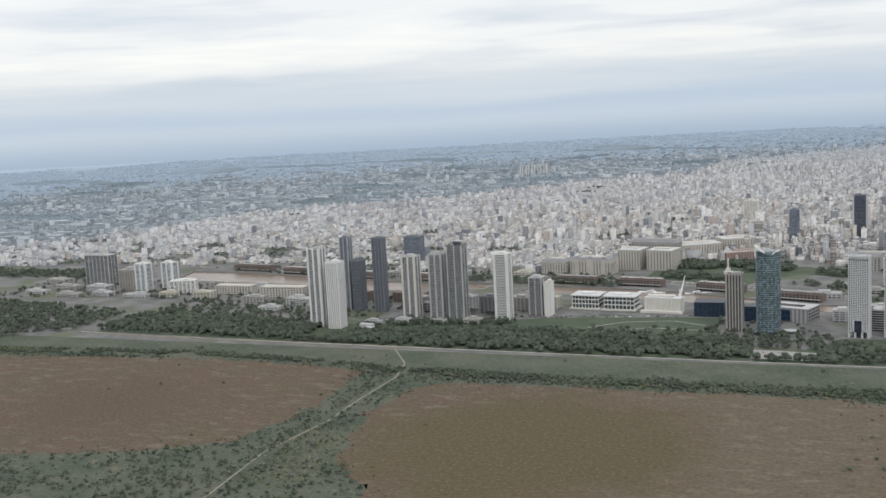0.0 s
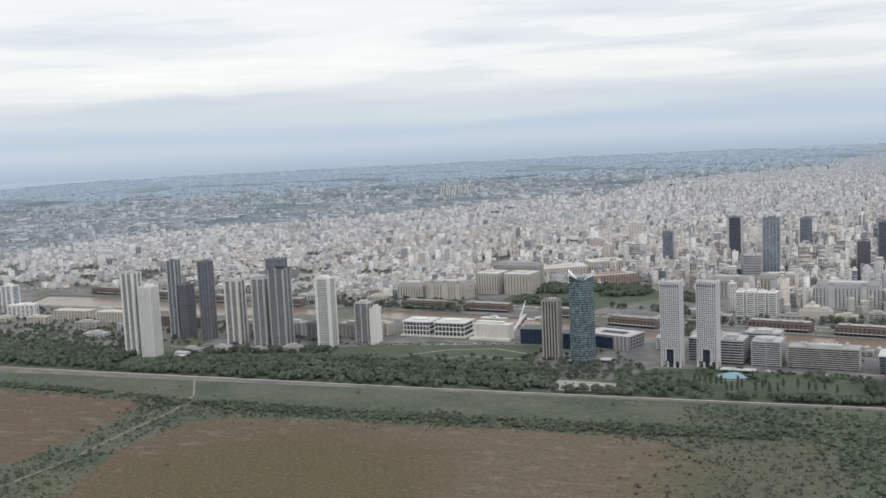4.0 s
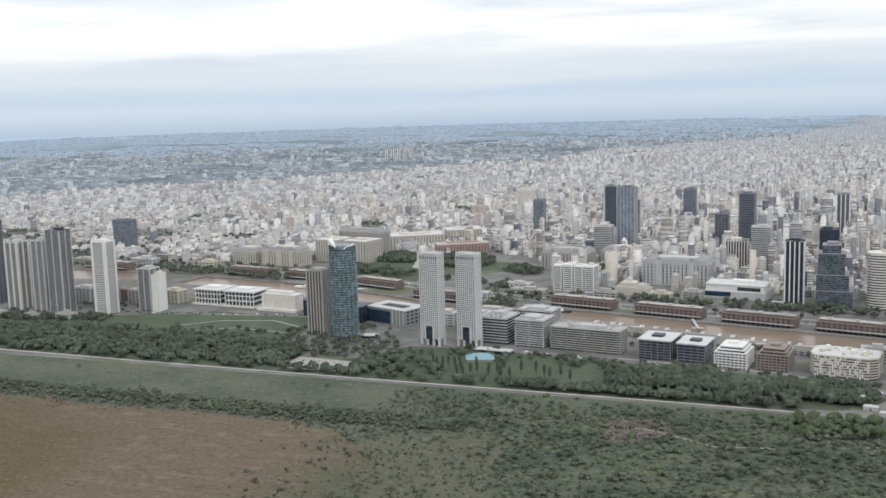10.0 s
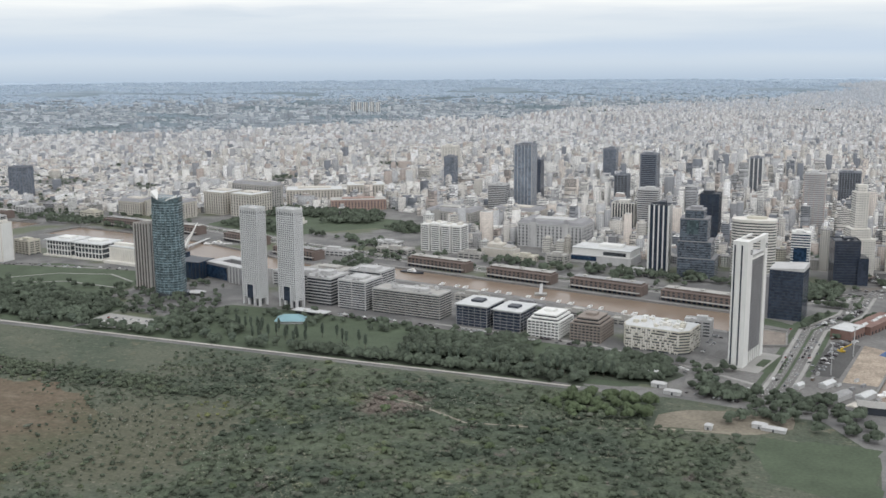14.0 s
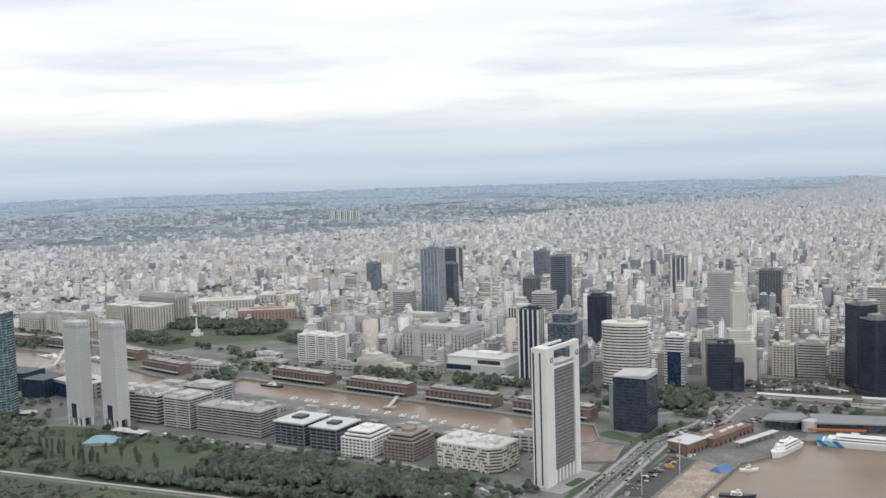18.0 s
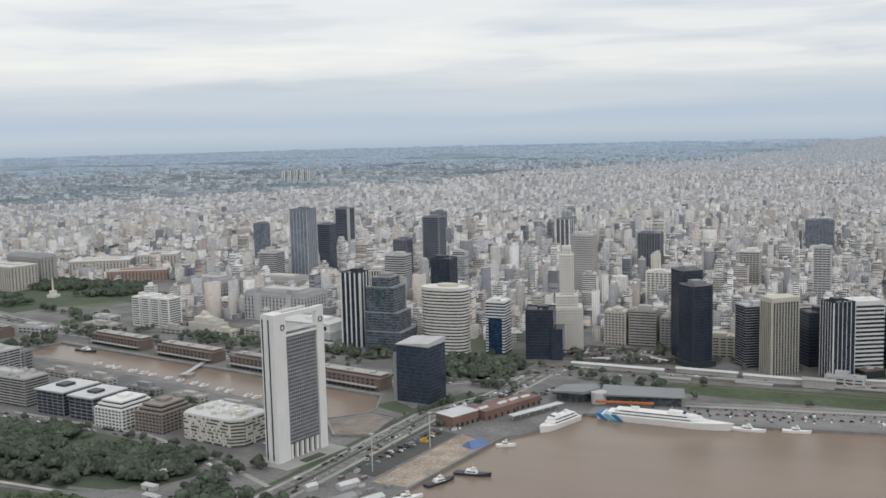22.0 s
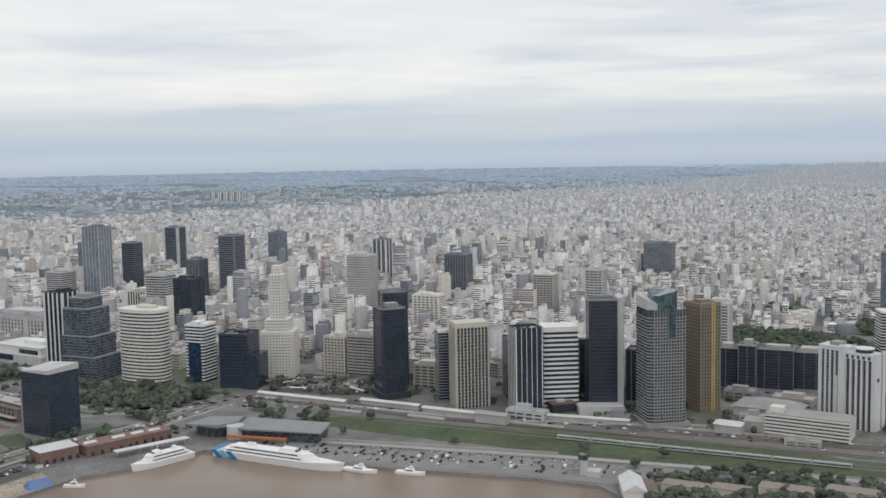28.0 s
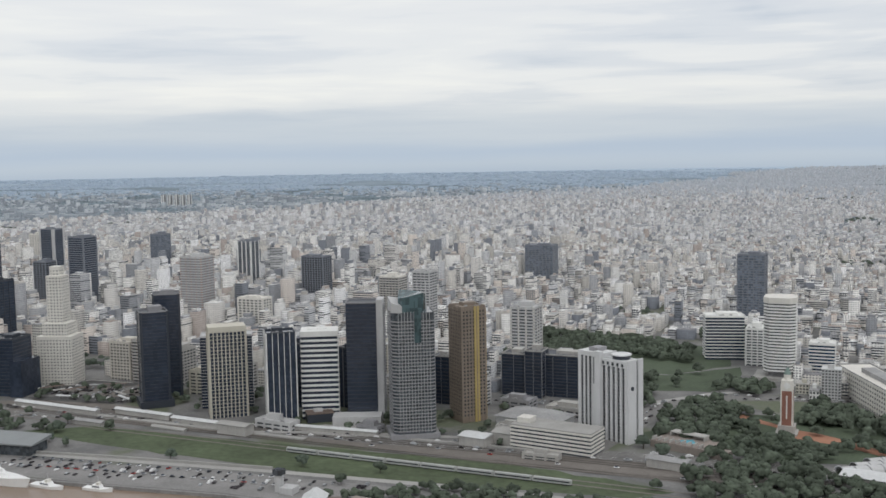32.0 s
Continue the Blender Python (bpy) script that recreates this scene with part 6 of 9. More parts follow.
def hotel():
    """White hotel: a slab with slotted sides, a taller half and a lift core in front."""
    t = thing("hotel_tower", "white concrete hotel slab with dark window slots", "tower", 1337, 2108, 0, 64)
    reserve_plot(1337, 2106, 52, 46)
    h, top_h = 69, 73
    part("slab", Geo().box(-6, -23, -1, 12, 4, h), G_DARK, t)
    part("slab", Geo().box(-7, 4, -1, 11, 29, top_h), G_DARK, t)
    for k in range(11):
        high = h if k < 5 else top_h
        y0 = -23 + k * 5.2 if k < 5 else 4.2 + (k - 5) * 4.6
        part("pier", Geo().box(-7.5, y0, -0.5, -5.6, y0 + 2.0, high), TWIN_WHITE, t)
        part("pier", Geo().box(10.8, y0, -0.5, 12.7, y0 + 2.0, high), TWIN_WHITE, t)
    part("end_wall", Geo().box(-6.8, -24.5, -1, 4.0, -22.8, h + 2), TWIN_WHITE, t, "blank white end wall with a round emblem")
    part("end_wall", Geo().box(6.5, -24.5, -1, 12.8, -22.8, h + 2), TWIN_WHITE, t, "blank white end wall")
    part("end_wall", Geo().box(-7.6, 29, -1, 11.8, 30.5, top_h + 1), TWIN_WHITE, t)
    part("parapet", Geo().box(-7.7, -22.8, h - 4.5, -5.5, 3.0, h + 1.2), TWIN_WHITE, t)
    part("parapet", Geo().box(-7.7, 4.2, top_h - 3, -5.5, 29, top_h + 1), TWIN_WHITE, t)
    for k in range(5):
        part("parapet_slot", Geo().box(-7.9, -20 + k * 5.2, h - 3.6, -7.6, -17.8 + k * 5.2, h - 0.8), G_DARK, t)
    part("step_wall", Geo().box(-7.2, 3.0, h, 11.4, 4.2, top_h + 1), TWIN_WHITE, t)
    part("emblem", Geo().prism(circle(1.8, n=14), 0, 0.4), DARK_GREY, t, "round dark emblem", at=(-1.5, -24.5, h - 22)).rotation_euler = (radians(90), 0, 0)
    part("core", Geo().box(-11, 3, -1, -6.5, 9, top_h + 3), TWIN_WHITE, t, "taller blank white lift core")
    part("core", Geo().box(-9.2, 10.5, -1, -6.6, 14, top_h - 26), TWIN_WHITE, t, "blank white stair shaft")
    for i in range(21):
        part("spandrel", Geo().box(-6.15, -22.9, 2 + i * 3.1, 12.15, 3.9, 2.8 + i * 3.1), MID_GREY, t)
    for i in range(22):
        part("spandrel", Geo().box(-7.15, 4.1, 2 + i * 3.1, 11.15, 28.9, 2.8 + i * 3.1), MID_GREY, t)
    part("roof", Geo().box(-5.5, -22.8, h, 11.5, 3.0, h + 1), ROOF_PALE, t)
    part("roof", Geo().box(-5.4, 4.2, top_h, 10.5, 29, top_h + 0.8), ROOF_PALE, t)
    part("restaurant", Geo().prism(circle(7.5, n=20), 0, 3.2), DARK_GREY, t, "dark glazed round roof restaurant", at=(3, -9, h + 1))
    part("restaurant_roof", Geo().prism(circle(8.6, n=20), 0, 1.0), TWIN_WHITE, t, "white disc roof", at=(3, -9, h + 4.2))
    part("plant_room", Geo().box(-3, 12, top_h + 0.8, 9, 22, top_h + 4), MID_GREY, t)


hotel()
LW = tower("parking_block", "long low white parking block with open floors", 1303, 2062, 72, 27, 19, DARK_GREY, (WARM_WHITE, 0.55, 0.5), None, 6, rot=-8, top=False)
part("roof", Geo().box(-36.5, -14, 19, 36.5, 14, 19.8), PAVING, LW)
part("ramp_house", Geo().box(-34, -6, 19.8, -22, 6, 24), WARM_WHITE, LW)
TN = thing("hall", "low hall with a faceted grey-green roof", "building", 1262, 2128, 0, -10)
reserve_plot(1262, 2128, 70, 50)
part("wall", Geo().box(-30, -18, -0.5, 30, 18, 9), LIGHT_GREY, TN)
part("roof", Geo().prism([(-32, -20), (32, -20), (32, 20), (-32, 20)], 9, 14, [(-14, -6), (16, -6), (16, 8), (-14, 8)]), ROOF_GREY, TN)
PB = thing("pool_house", "low white terrace building with a blue pool", "building", 1404, 2100, 0, -20)
reserve_plot(1404, 2100, 60, 44)
part("terrace", Geo().box(-26, -16, -0.5, 24, 14, 6), TAUPE, PB)
for k in range(9):
    part("pergola_beam", Geo().box(-25 + k * 5.4, -15.5, 6, -24.4 + k * 5.4, -8, 8.6), STONE, PB)
part("pool", Geo().prism([(-8, -7), (12, -7), (2, 4)], 6, 6.4), POOL, PB, "blue swimming pool")
part("canopy", Geo().box(-20, 5, 9, 12, 14, 9.8).box(-20, 5, 6, -19, 14, 9).box(11, 5, 6, 12, 14, 9), STONE, PB)
part("wing", Geo().box(24, -16, -0.5, 40, 0, 5), TAUPE, PB)


def clock_tower():
    t = thing("clock_tower", "red brick clock tower with pale stone top and base", "tower", 1475, 2173)
    reserve_plot(1475, 2173, 14, 14)
    part("plinth", Geo().box(-9, -9, -0.5, 9, 9, 2).box(-7, -7, 2, 7, 7, 8), STONE, t)
    part("shaft", Geo().box(-4.8, -4.8, 8, 4.8, 4.8, 38), CLOCK_BRICK, t)
    for sx in (-1, 1):
        for sy in (-1, 1):
            part("quoin", Geo().box(sx * 4.6 - 0.5, sy * 4.6 - 0.5, 8, sx * 4.6 + 0.5, sy * 4.6 + 0.5, 44), WARM_WHITE, t)
    part("window", Geo().box(-0.6, -4.95, 14, 0.6, -4.5, 34), WARM_WHITE, t)
    stage = part("clock_stage", Geo().box(-4.8, -4.8, 38, 4.8, 4.8, 47), WARM_WHITE, t)
    dial = part("dial", Geo().prism(circle(2.6, n=20), 0, 0.3), WHITE, stage, "white clock dial", at=(0, -4.8, 42.5))
    dial.rotation_euler = (radians(90), 0, 0)
    part("lantern", Geo().prism(circle(3.2, n=8), 47, 52), WARM_WHITE, t)
    part("dome", Geo().prism(circle(3.4, n=8), 52, 58, circle(0.7, n=8)), mat("copper_dome", (0.18, 0.24, 0.22)), t)
    part("mast", Geo().beam((0, 0, 57), (0, 0, 62), 0.15), LIGHT_GREY, t)


clock_tower()
RD = thing("round_tower", "white round-cornered tower with dark banded windows", "tower", 1447, 2402)
reserve_plot(1447, 2402, 34, 34)
oct_ = [(-16, -10), (-10, -16), (10, -16), (16, -10), (16, 10), (10, 16), (-10, 16), (-16, 10)]
part("body", Geo().prism(oct_, 8, 84), G_DARK, RD)
me = Geo().prism([(x * 1.03, y * 1.03) for x, y in oct_], 0, 1.9).mesh("spandrel")
me.materials.append(WHITE)
for i in range(23):
    part("spandrel", me, WHITE, RD, at=(0, 0, 9 + i * 3.3))
part("attic", Geo().prism([(x * 1.05, y * 1.05) for x, y in oct_], 82, 88), WARM_WHITE, RD)
part("base", Geo().prism([(x * 0.7, y * 0.7) for x, y in oct_], -1, 8), MID_GREY, RD)
part("podium", Geo().box(-26, -22, -0.5, 26, 22, 3), PAVING, RD)
tower("office_block", "dark blue office block with thin white bands", 1374, 2492, 44, 28, 51, G_SLATE, (WHITE, 0.32, 0.4), None, 14, rot=16)
tower("office_block", "white and blue banded office block", 1488, 2427, 26, 24, 36, G_BLUE, (WHITE, 0.45, 0.4), None, 10)
tower("apartment_block", "long cream mansard apartment block by the park", 1545, 2309, 34, 122, 26, G_GREY, (WARM_WHITE, 0.5, 0.3), (WARM_WHITE, 8, 24, 2.2, 0.4), 6, crown=ROOF_GREY, rot=23)
tower("apartment_block", "white apartment slab by the park", 1414, 2470, 20, 30, 42, G_GREY, (WHITE, 0.5, 0.4), (WHITE, 4, 5, 1.4, 0.5), 13)

# downtown towers that rise over the roofs
for args in (
    ("office_tower", "blue-grey glass skyscraper with a gridded crown", 97, 2514, 36, 34, 137, G_SKY, (SLATE, 0.3, 0.3), (LIGHT_GREY, 6, 6, 0.9, 0.6)),
    ("office_tower", "black office skyscraper with fine bands", 329, 2582, 32, 32, 120, G_SLATE, (SLATE, 0.4, 0.3), (SLATE, 2, 2, 2.0, 0.4)),
    ("office_tower", "dark slate glass slab tower", 489, 2250, 30, 28, 92, G_SLATE, (DARK_GREY, 0.2, 0.2), (DARK_GREY, 4, 4, 0.8, 0.4)),
    ("office_tower", "dark glass tower with a white flank", 90, 2612, 26, 26, 100, G_SLATE, (SLATE, 0.2, 0.2), None),
    ("office_tower", "dark tower with pale vertical piers", -6, 2861, 36, 30, 108, G_SLATE, (SLATE, 0.25, 0.2), (LIGHT_GREY, 2, 2, 4.0, 0.7)),
    ("apartment_tower", "pink-grey apartment tower with balconies", 637, 2475, 36, 30, 105, MID_GREY, (LIGHT_GREY, 0.45, 0.7), (PINK, 5, 4, 1.6, 0.4)),
    ("office_tower", "grey office slab with close vertical piers", 692, 2718, 40, 28, 83, G_DARK, (SLATE, 0.3, 0.2), (SLATE, 9, 5, 1.2, 0.5)),
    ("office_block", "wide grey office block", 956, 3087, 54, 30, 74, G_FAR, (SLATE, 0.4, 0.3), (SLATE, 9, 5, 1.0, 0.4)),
    ("office_block", "grey office tower with white piers", 510, 2793, 28, 26, 98, G_GREY, (SLATE, 0.4, 0.3), (WHITE, 4, 3, 2.0, 0.5)),
    ("apartment_tower", "grey apartment tower with a pale mast", 996, 2476, 24, 24, 94, G_GREY, (LIGHT_GREY, 0.5, 0.4), (LIGHT_GREY, 5, 4, 1.0, 0.5)),
    ("office_tower", "tall cream slab tower", -299, 3126, 40, 28, 73, STONE, (WARM_WHITE, 0.4, 0.3), (WARM_WHITE, 6, 4, 2.0, 0.5)),
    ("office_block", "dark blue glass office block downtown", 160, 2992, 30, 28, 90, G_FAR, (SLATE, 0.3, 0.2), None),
    ("office_block", "dark grey office block", 283, 2545, 26, 26, 82, G_DARK, (SLATE, 0.3, 0.2), (SLATE, 5, 5, 1.0, 0.4)),
    ("office_tower", "pale banded office block beside a skyscraper", 60, 2462, 34, 30, 64, G_DARK, (LIGHT_GREY, 0.5, 0.4), None),
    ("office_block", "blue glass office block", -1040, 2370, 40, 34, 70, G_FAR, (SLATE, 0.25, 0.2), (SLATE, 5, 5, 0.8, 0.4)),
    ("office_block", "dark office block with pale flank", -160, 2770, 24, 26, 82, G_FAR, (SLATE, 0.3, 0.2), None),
    ("apartment_tower", "white apartment tower with set-back top", 1180, 2345, 28, 28, 74, G_GREY, (LIGHT_GREY, 0.55, 0.5), (WARM_WHITE, 4, 4, 1.8, 0.5)),
    ("apartment_tower", "white slab tower behind the towers", 770, 2420, 40, 22, 58, G_GREY, (WARM_WHITE, 0.5, 0.4), (WARM_WHITE, 7, 4, 2.0, 0.5)),
    ("office_block", "striped office block with a white flank", 374, 2335, 34, 26, 84, G_DARK, (LIGHT_GREY, 0.5, 0.4), None),
    ("apartment_tower", "grey ribbed tower with pale piers", 876, 2626, 32, 28, 66, G_DARK, (WARM_WHITE, 0.3, 0.2), (STONE, 7, 5, 1.6, 0.5)),
    ("office_block", "white ribbed block among roofs", 330, 2350, 40, 30, 56, G_DARK, None, (WARM_WHITE, 9, 6, 1.8, 0.6)),
    ("office_block", "blue-grey banded office tower with a flat roof", 1371, 2783, 38, 30, 95, G_FAR, (SLATE, 0.35, 0.3), (SLATE, 6, 4, 1.0, 0.5)),
    ("apartment_block", "curved brown and white corner apartment block", 800, 2170, 34, 26, 46, G_DARK, (STONE, 0.55, 0.5), (BROWN, 6, 5, 1.2, 0.4)),
    ("apartment_block", "pale stone corner apartment block", 764, 2172, 28, 26, 42, G_DARK, (CREAM, 0.5, 0.3), (CREAM, 7, 6, 1.6, 0.4)),
    ("apartment_block", "grey stone corner apartment block", 836, 2170, 26, 28, 38, G_DARK, (STONE, 0.5, 0.3), (STONE, 6, 6, 1.4, 0.4))):
    nm, lb, x, y, w, d, h, core, bnd, fn = args
    tower(nm, lb, x, y, w, d, h - view_rise(x, y), core, bnd, fn, z=view_rise(x, y), floors=round(h / 3.6))
# row of slab towers far out over the suburbs
for k in range(5):
    x, y = -1690 + k * 30, 5340 + k * 10
    tower("apartment_slab", "one of five distant white slab towers", x, y, 14, 22, 58 - view_rise(x, y) + 20, MID_GREY, None, (WHITE, 2, 2, 4.0, 0.8), z=view_rise(x, y) - 8, top=False)


# ---- old port: warehouses, public buildings, bridges ----
def warehouse(x, y, L, rot, label="red brick dock warehouse with arcades and flat pale roof"):
    """Long brick dock building: arcaded ground floor, gallery, stepped roof."""
    t = thing("warehouse", label, "warehouse", x, y, 0, rot, group="dock warehouses")
    reserve_plot(x, y, L, 30)
    part("body", Geo().box(-L / 2, -11, -0.5, L / 2, 11, 12.5), BRICK, t)
    gallery = part("gallery", Geo().box(-L / 2 + 2, -16, 4.2, L / 2 - 2, -11, 4.8), STONE, t)
    for k in range(int(L / 7)):
        a = -L / 2 + 3.5 + k * 7
        part("window", Geo().box(a - 1.6, -11.1, 5.6, a + 1.6, -10.8, 8.2), G_DARK, t)
        part("window", Geo().box(a - 1.6, -11.1, 9.8, a + 1.6, -10.8, 11.8), G_DARK, t)
        part("doorway", Geo().box(a - 2.2, -11.1, 0.0, a + 2.2, -10.8, 3.8), G_BLACK, t)
        part("post", Geo().box(a - 3.6, -15.8, -0.2, a - 3.2, -15.4, 4.2), DARK_GREY, gallery)
    part("cornice", Geo().box(-L / 2 - 0.4, -11.4, 12.5, L / 2 + 0.4, 11.4, 13.2), BRICK, t)
    part("attic", Geo().box(-L / 2 + 3, -5, 13.2, L / 2 - 3, 9, 15.6), BRICK, t)
    part("roof", Geo().box(-L / 2 + 2.4, -5.6, 15.6, L / 2 - 2.4, 9.6, 16.1), ROOF_GREY if int(x) % 3 else STONE, t)
    for k in range(3):
        a = -L / 2 + L * (k + 0.5) / 3
        part("stair_tower", Geo().box(a - 2.5, -3, 16.1, a + 2.5, 4, 18), STONE, t)


for wx, wy in ((135, 1966), (273, 1932), (403, 1905), (531, 1876)):
    warehouse(wx, wy, 104, -13)
for wx, wy in ((-110, 1975), (-255, 2055), (-420, 2103), (-560, 2122)):
    warehouse(wx, wy, 96, -18 if wx > -300 else -10, "grey-brown dock warehouse with a low roof")
for wx, wy in ((-900, 2135), (-1080, 2160), (-1260, 2205), (-1430, 2250)):
    warehouse(wx, wy, 120, -10, "grey-brown southern dock warehouse")

# museum-like white and glass halls
for mx, my, mw in ((-472, 1868, 50), (-408, 1862, 56)):
    t = thing("glass_hall", "white framed glass hall with a flat white roof", "building", mx, my, 0, -4)
    reserve_plot(mx, my, mw, 44)
    part("glazing", Geo().box(-mw / 2 + 1.5, -20, -0.5, mw / 2 - 1.5, 20, 24), G_GREY, t)
    for zz in (0, 9, 17):
        part("floor_edge", Geo().box(-mw / 2, -21.5, zz, mw / 2, 21.5, zz + 1.6), WHITE, t)
    part("roof", Geo().box(-mw / 2 - 3, -24, 24, mw / 2 + 3, 24, 25.8), ROOF_PALE, t, "white overhanging roof")
    part("skylight", Geo().box(-mw / 4, -8, 25.8, mw / 4, 10, 28.5), WHITE, t)
    for k in range(9):
        a = -mw / 2 + mw * k / 8
        part("column", Geo().box(a - 0.5, -21.4, -0.5, a + 0.5, -20.4, 24), WHITE, t)
    part("base", Geo().box(-mw / 2 - 4, -27, -0.5, mw / 2 + 4, 24, 2.2), WARM_WHITE, t)
SI = thing("silo_building", "long cream building with close vertical ribs", "building", -328, 1840, 0, -8)
reserve_plot(-328, 1840, 66, 26)
part("body", Geo().box(-33, -11, -0.5, 33, 11, 25), WARM_WHITE, SI)
for k in range(14):
    part("rib", Geo().prism(circle(2.0, n=8, cx=-31 + k * 4.8, cy=-11), -0.3, 23), WARM_WHITE, SI)
part("roof", Geo().box(-33.5, -11.5, 25, 33.5, 11.5, 26.2), ROOF_PALE, SI)
part("roof_house", Geo().box(-30, -4, 26.2, 20, 6, 30), WARM_WHITE, SI)
part("base", Geo().box(-38, -20, -0.5, 38, -11, 4), WARM_WHITE, SI)
# courtyard block
CY = thing("courtyard_block", "blue-grey university block round a courtyard", "building", -112, 1800, 0, -20)
reserve_plot(-112, 1800, 90, 60)
for a in ((-40, -24, 40, -10), (-40, 10, 40, 24), (-40, -10, -24, 10), (24, -10, 40, 10)):
    part("wing", Geo().box(a[0], a[1], -0.5, a[2], a[3], 23), MID_GREY, CY)
    part("cornice", Geo().box(a[0] - 0.3, a[1] - 0.3, 23, a[2] + 0.3, a[3] + 0.3, 24), LIGHT_GREY, CY)
part("glass_front", Geo().box(-39, -24.8, 2, 10, -23.8, 20), G_BLUE, CY, "dark blue glass front")
for k in range(4):
    part("pier", Geo().box(14 + k * 7, -25, 0, 16.5 + k * 7, -23.8, 22.5), LIGHT_GREY, CY)
for k in range(5):
    for f in range(4):
        part("window", Geo().box(39.8, -20 + k * 9, 3 + f * 5.4, 40.2, -15 + k * 9, 6 + f * 5.4), G_DARK, CY)

# white four-bay block by the avenue
W4 = thing("apartment_block", "white four-bay apartment block with rows of windows", "building", 90, 2098, 0, -6)
reserve_plot(90, 2098, 84, 40)
for k in range(4):
    a = -36 + k * 19
    hh = 44 if k != 1 else 46
    part("bay", Geo().box(a, -14, -0.5, a + 15, 14, hh), WHITE, W4)
    for f in range(12):
        part("window_band", Geo().box(a + 1.2, -14.12, 2.5 + f * 3.4, a + 13.8, -13.8, 4.0 + f * 3.4), G_DARK, W4)
    part("roof_house", Geo().box(a + 4, -4, hh, a + 11, 4, hh + (4.5 if k in (0, 3) else 2.5)), WARM_WHITE, W4)
part("link", Geo().box(-30, -9, -0.5, 34, 12, 42), LIGHT_GREY, W4)
for f in range(12):
    part("window_band", Geo().box(35.8, -11, 2.5 + f * 3.4, 36.2, 11, 4.0 + f * 3.4), G_DARK, W4)
HB = thing("manor", "cream stepped historic building with many gables", "building", 190, 2085, 0, -10)
reserve_plot(190, 2085, 60, 40)
for a in ((-28, -12, 28, 12, 13), (-20, -8, 6, 10, 20), (8, -10, 24, 8, 17), (-10, -4, -2, 4, 26)):
    part("wing", Geo().box(a[0], a[1], -0.5, a[2], a[3], a[4]), CREAM, HB)
    part("gable_roof", Geo().prism([(a[0], a[1]), (a[2], a[1]), (a[2], a[3]), (a[0], a[3])], a[4], a[4] + 3.5, [((a[0] * 3 + a[2]) / 4, (a[1] + a[3]) / 2 - 0.5), ((a[0] + a[2] * 3) / 4, (a[1] + a[3]) / 2 - 0.5), ((a[0] + a[2] * 3) / 4, (a[1] + a[3]) / 2 + 0.5), ((a[0] * 3 + a[2]) / 4, (a[1] + a[3]) / 2 + 0.5)]), STONE if a[4] < 20 else CREAM, HB)


def palace(name, label, x, y, w, d, h, wall, rot, mansard=True, towers=0, roof=None):
    """A large old public building: windows in rows, cornice, mansard roof, corner pavilions."""
    t = thing(name, label, "building", x, y, 0, rot)
    reserve_plot(x, y, w, d)
    part("body", Geo().box(-w / 2, -d / 2, -0.5, w / 2, d / 2, h), wall, t)
    n, f = int(w / 6.5), int(h / 5)
    for k in range(n):
        a = -w / 2 + w * (k + 0.5) / n
        part("bay_window", Geo().box(a - 1.2, -d / 2 - 0.12, 2, a + 1.2, -d / 2 + 0.2, h - 2.5), G_GREY, t)
    for i in range(1, f):
        part("string_course", Geo().box(-w / 2 - 0.3, -d / 2 - 0.3, i * h / f - 0.8, w / 2 + 0.3, d / 2 + 0.3, i * h / f + 0.9), wall, t)
    for k in range(int(d / 7)):
        a = -d / 2 + 3.5 + k * 7
        part("bay_window", Geo().box(w / 2 - 0.2, a - 1.2, 2, w / 2 + 0.12, a + 1.2, h - 2.5), G_GREY, t)
    part("cornice", Geo().box(-w / 2 - 0.8, -d / 2 - 0.8, h, w / 2 + 0.8, d / 2 + 0.8, h + 1.2), wall, t)
    rm = roof or (MID_GREY if mansard else ROOF_PALE)
    part("roof", Geo().prism([(-w / 2, -d / 2), (w / 2, -d / 2), (w / 2, d / 2), (-w / 2, d / 2)], h + 1.2, h + (6 if mansard else 2), [(-w / 2 + 4, -d / 2 + 4), (w / 2 - 4, -d / 2 + 4), (w / 2 - 4, d / 2 - 4), (-w / 2 + 4, d / 2 - 4)]), rm, t)
    part("court", Geo().box(-w * 0.3, -d * 0.2, h + 2, w * 0.3, d * 0.22, h + 8 if mansard else h + 4), wall, t)
    for k in range(towers):
        a = -w / 2 + w * (k + 0.5) / towers
        pavilion = part("pavilion", Geo().box(a - 5, -d / 2 - 1.5, -0.5, a + 5, -d / 2 + 6, h + 4), wall, t)
        part("pavilion_roof", Geo().prism([(a - 5, -d / 2 - 1.5), (a + 5, -d / 2 - 1.5), (a + 5, -d / 2 + 6), (a - 5, -d / 2 + 6)], h + 4, h + 10, [(a - 2, -d / 2 + 1), (a + 2, -d / 2 + 1), (a + 2, -d / 2 + 4), (a - 2, -d / 2 + 4)]), MID_GREY, pavilion)
    return t


palace("customs_house", "long pale stone customs house with mansard roof", 246, 2205, 112, 60, 38, LIGHT_GREY, -5, True, 2)
palace("ministry", "cream stone ministry block, half of a twin", -482, 2330, 52, 56, 44, CREAM, -12, False)
palace("ministry", "cream stone ministry block, half of a twin", -412, 2322, 58, 56, 44, CREAM, -12, False)
palace("ministry", "dark grey rear block of a ministry", -440, 2392, 110, 34, 52, STONE, -12, True)
palace("government_house", "pink government house with pale cornices", -248, 2469, 112, 42, 20, PINK, 29, False, roof=STONE)
palace("ministry", "broad cream ministry with a flat roof", -374, 2514, 118, 60, 31, CREAM, 28, False)
palace("ministry", "long cream bank block with a flat roof", -285, 2580, 78, 56, 37, CREAM, 28, False)
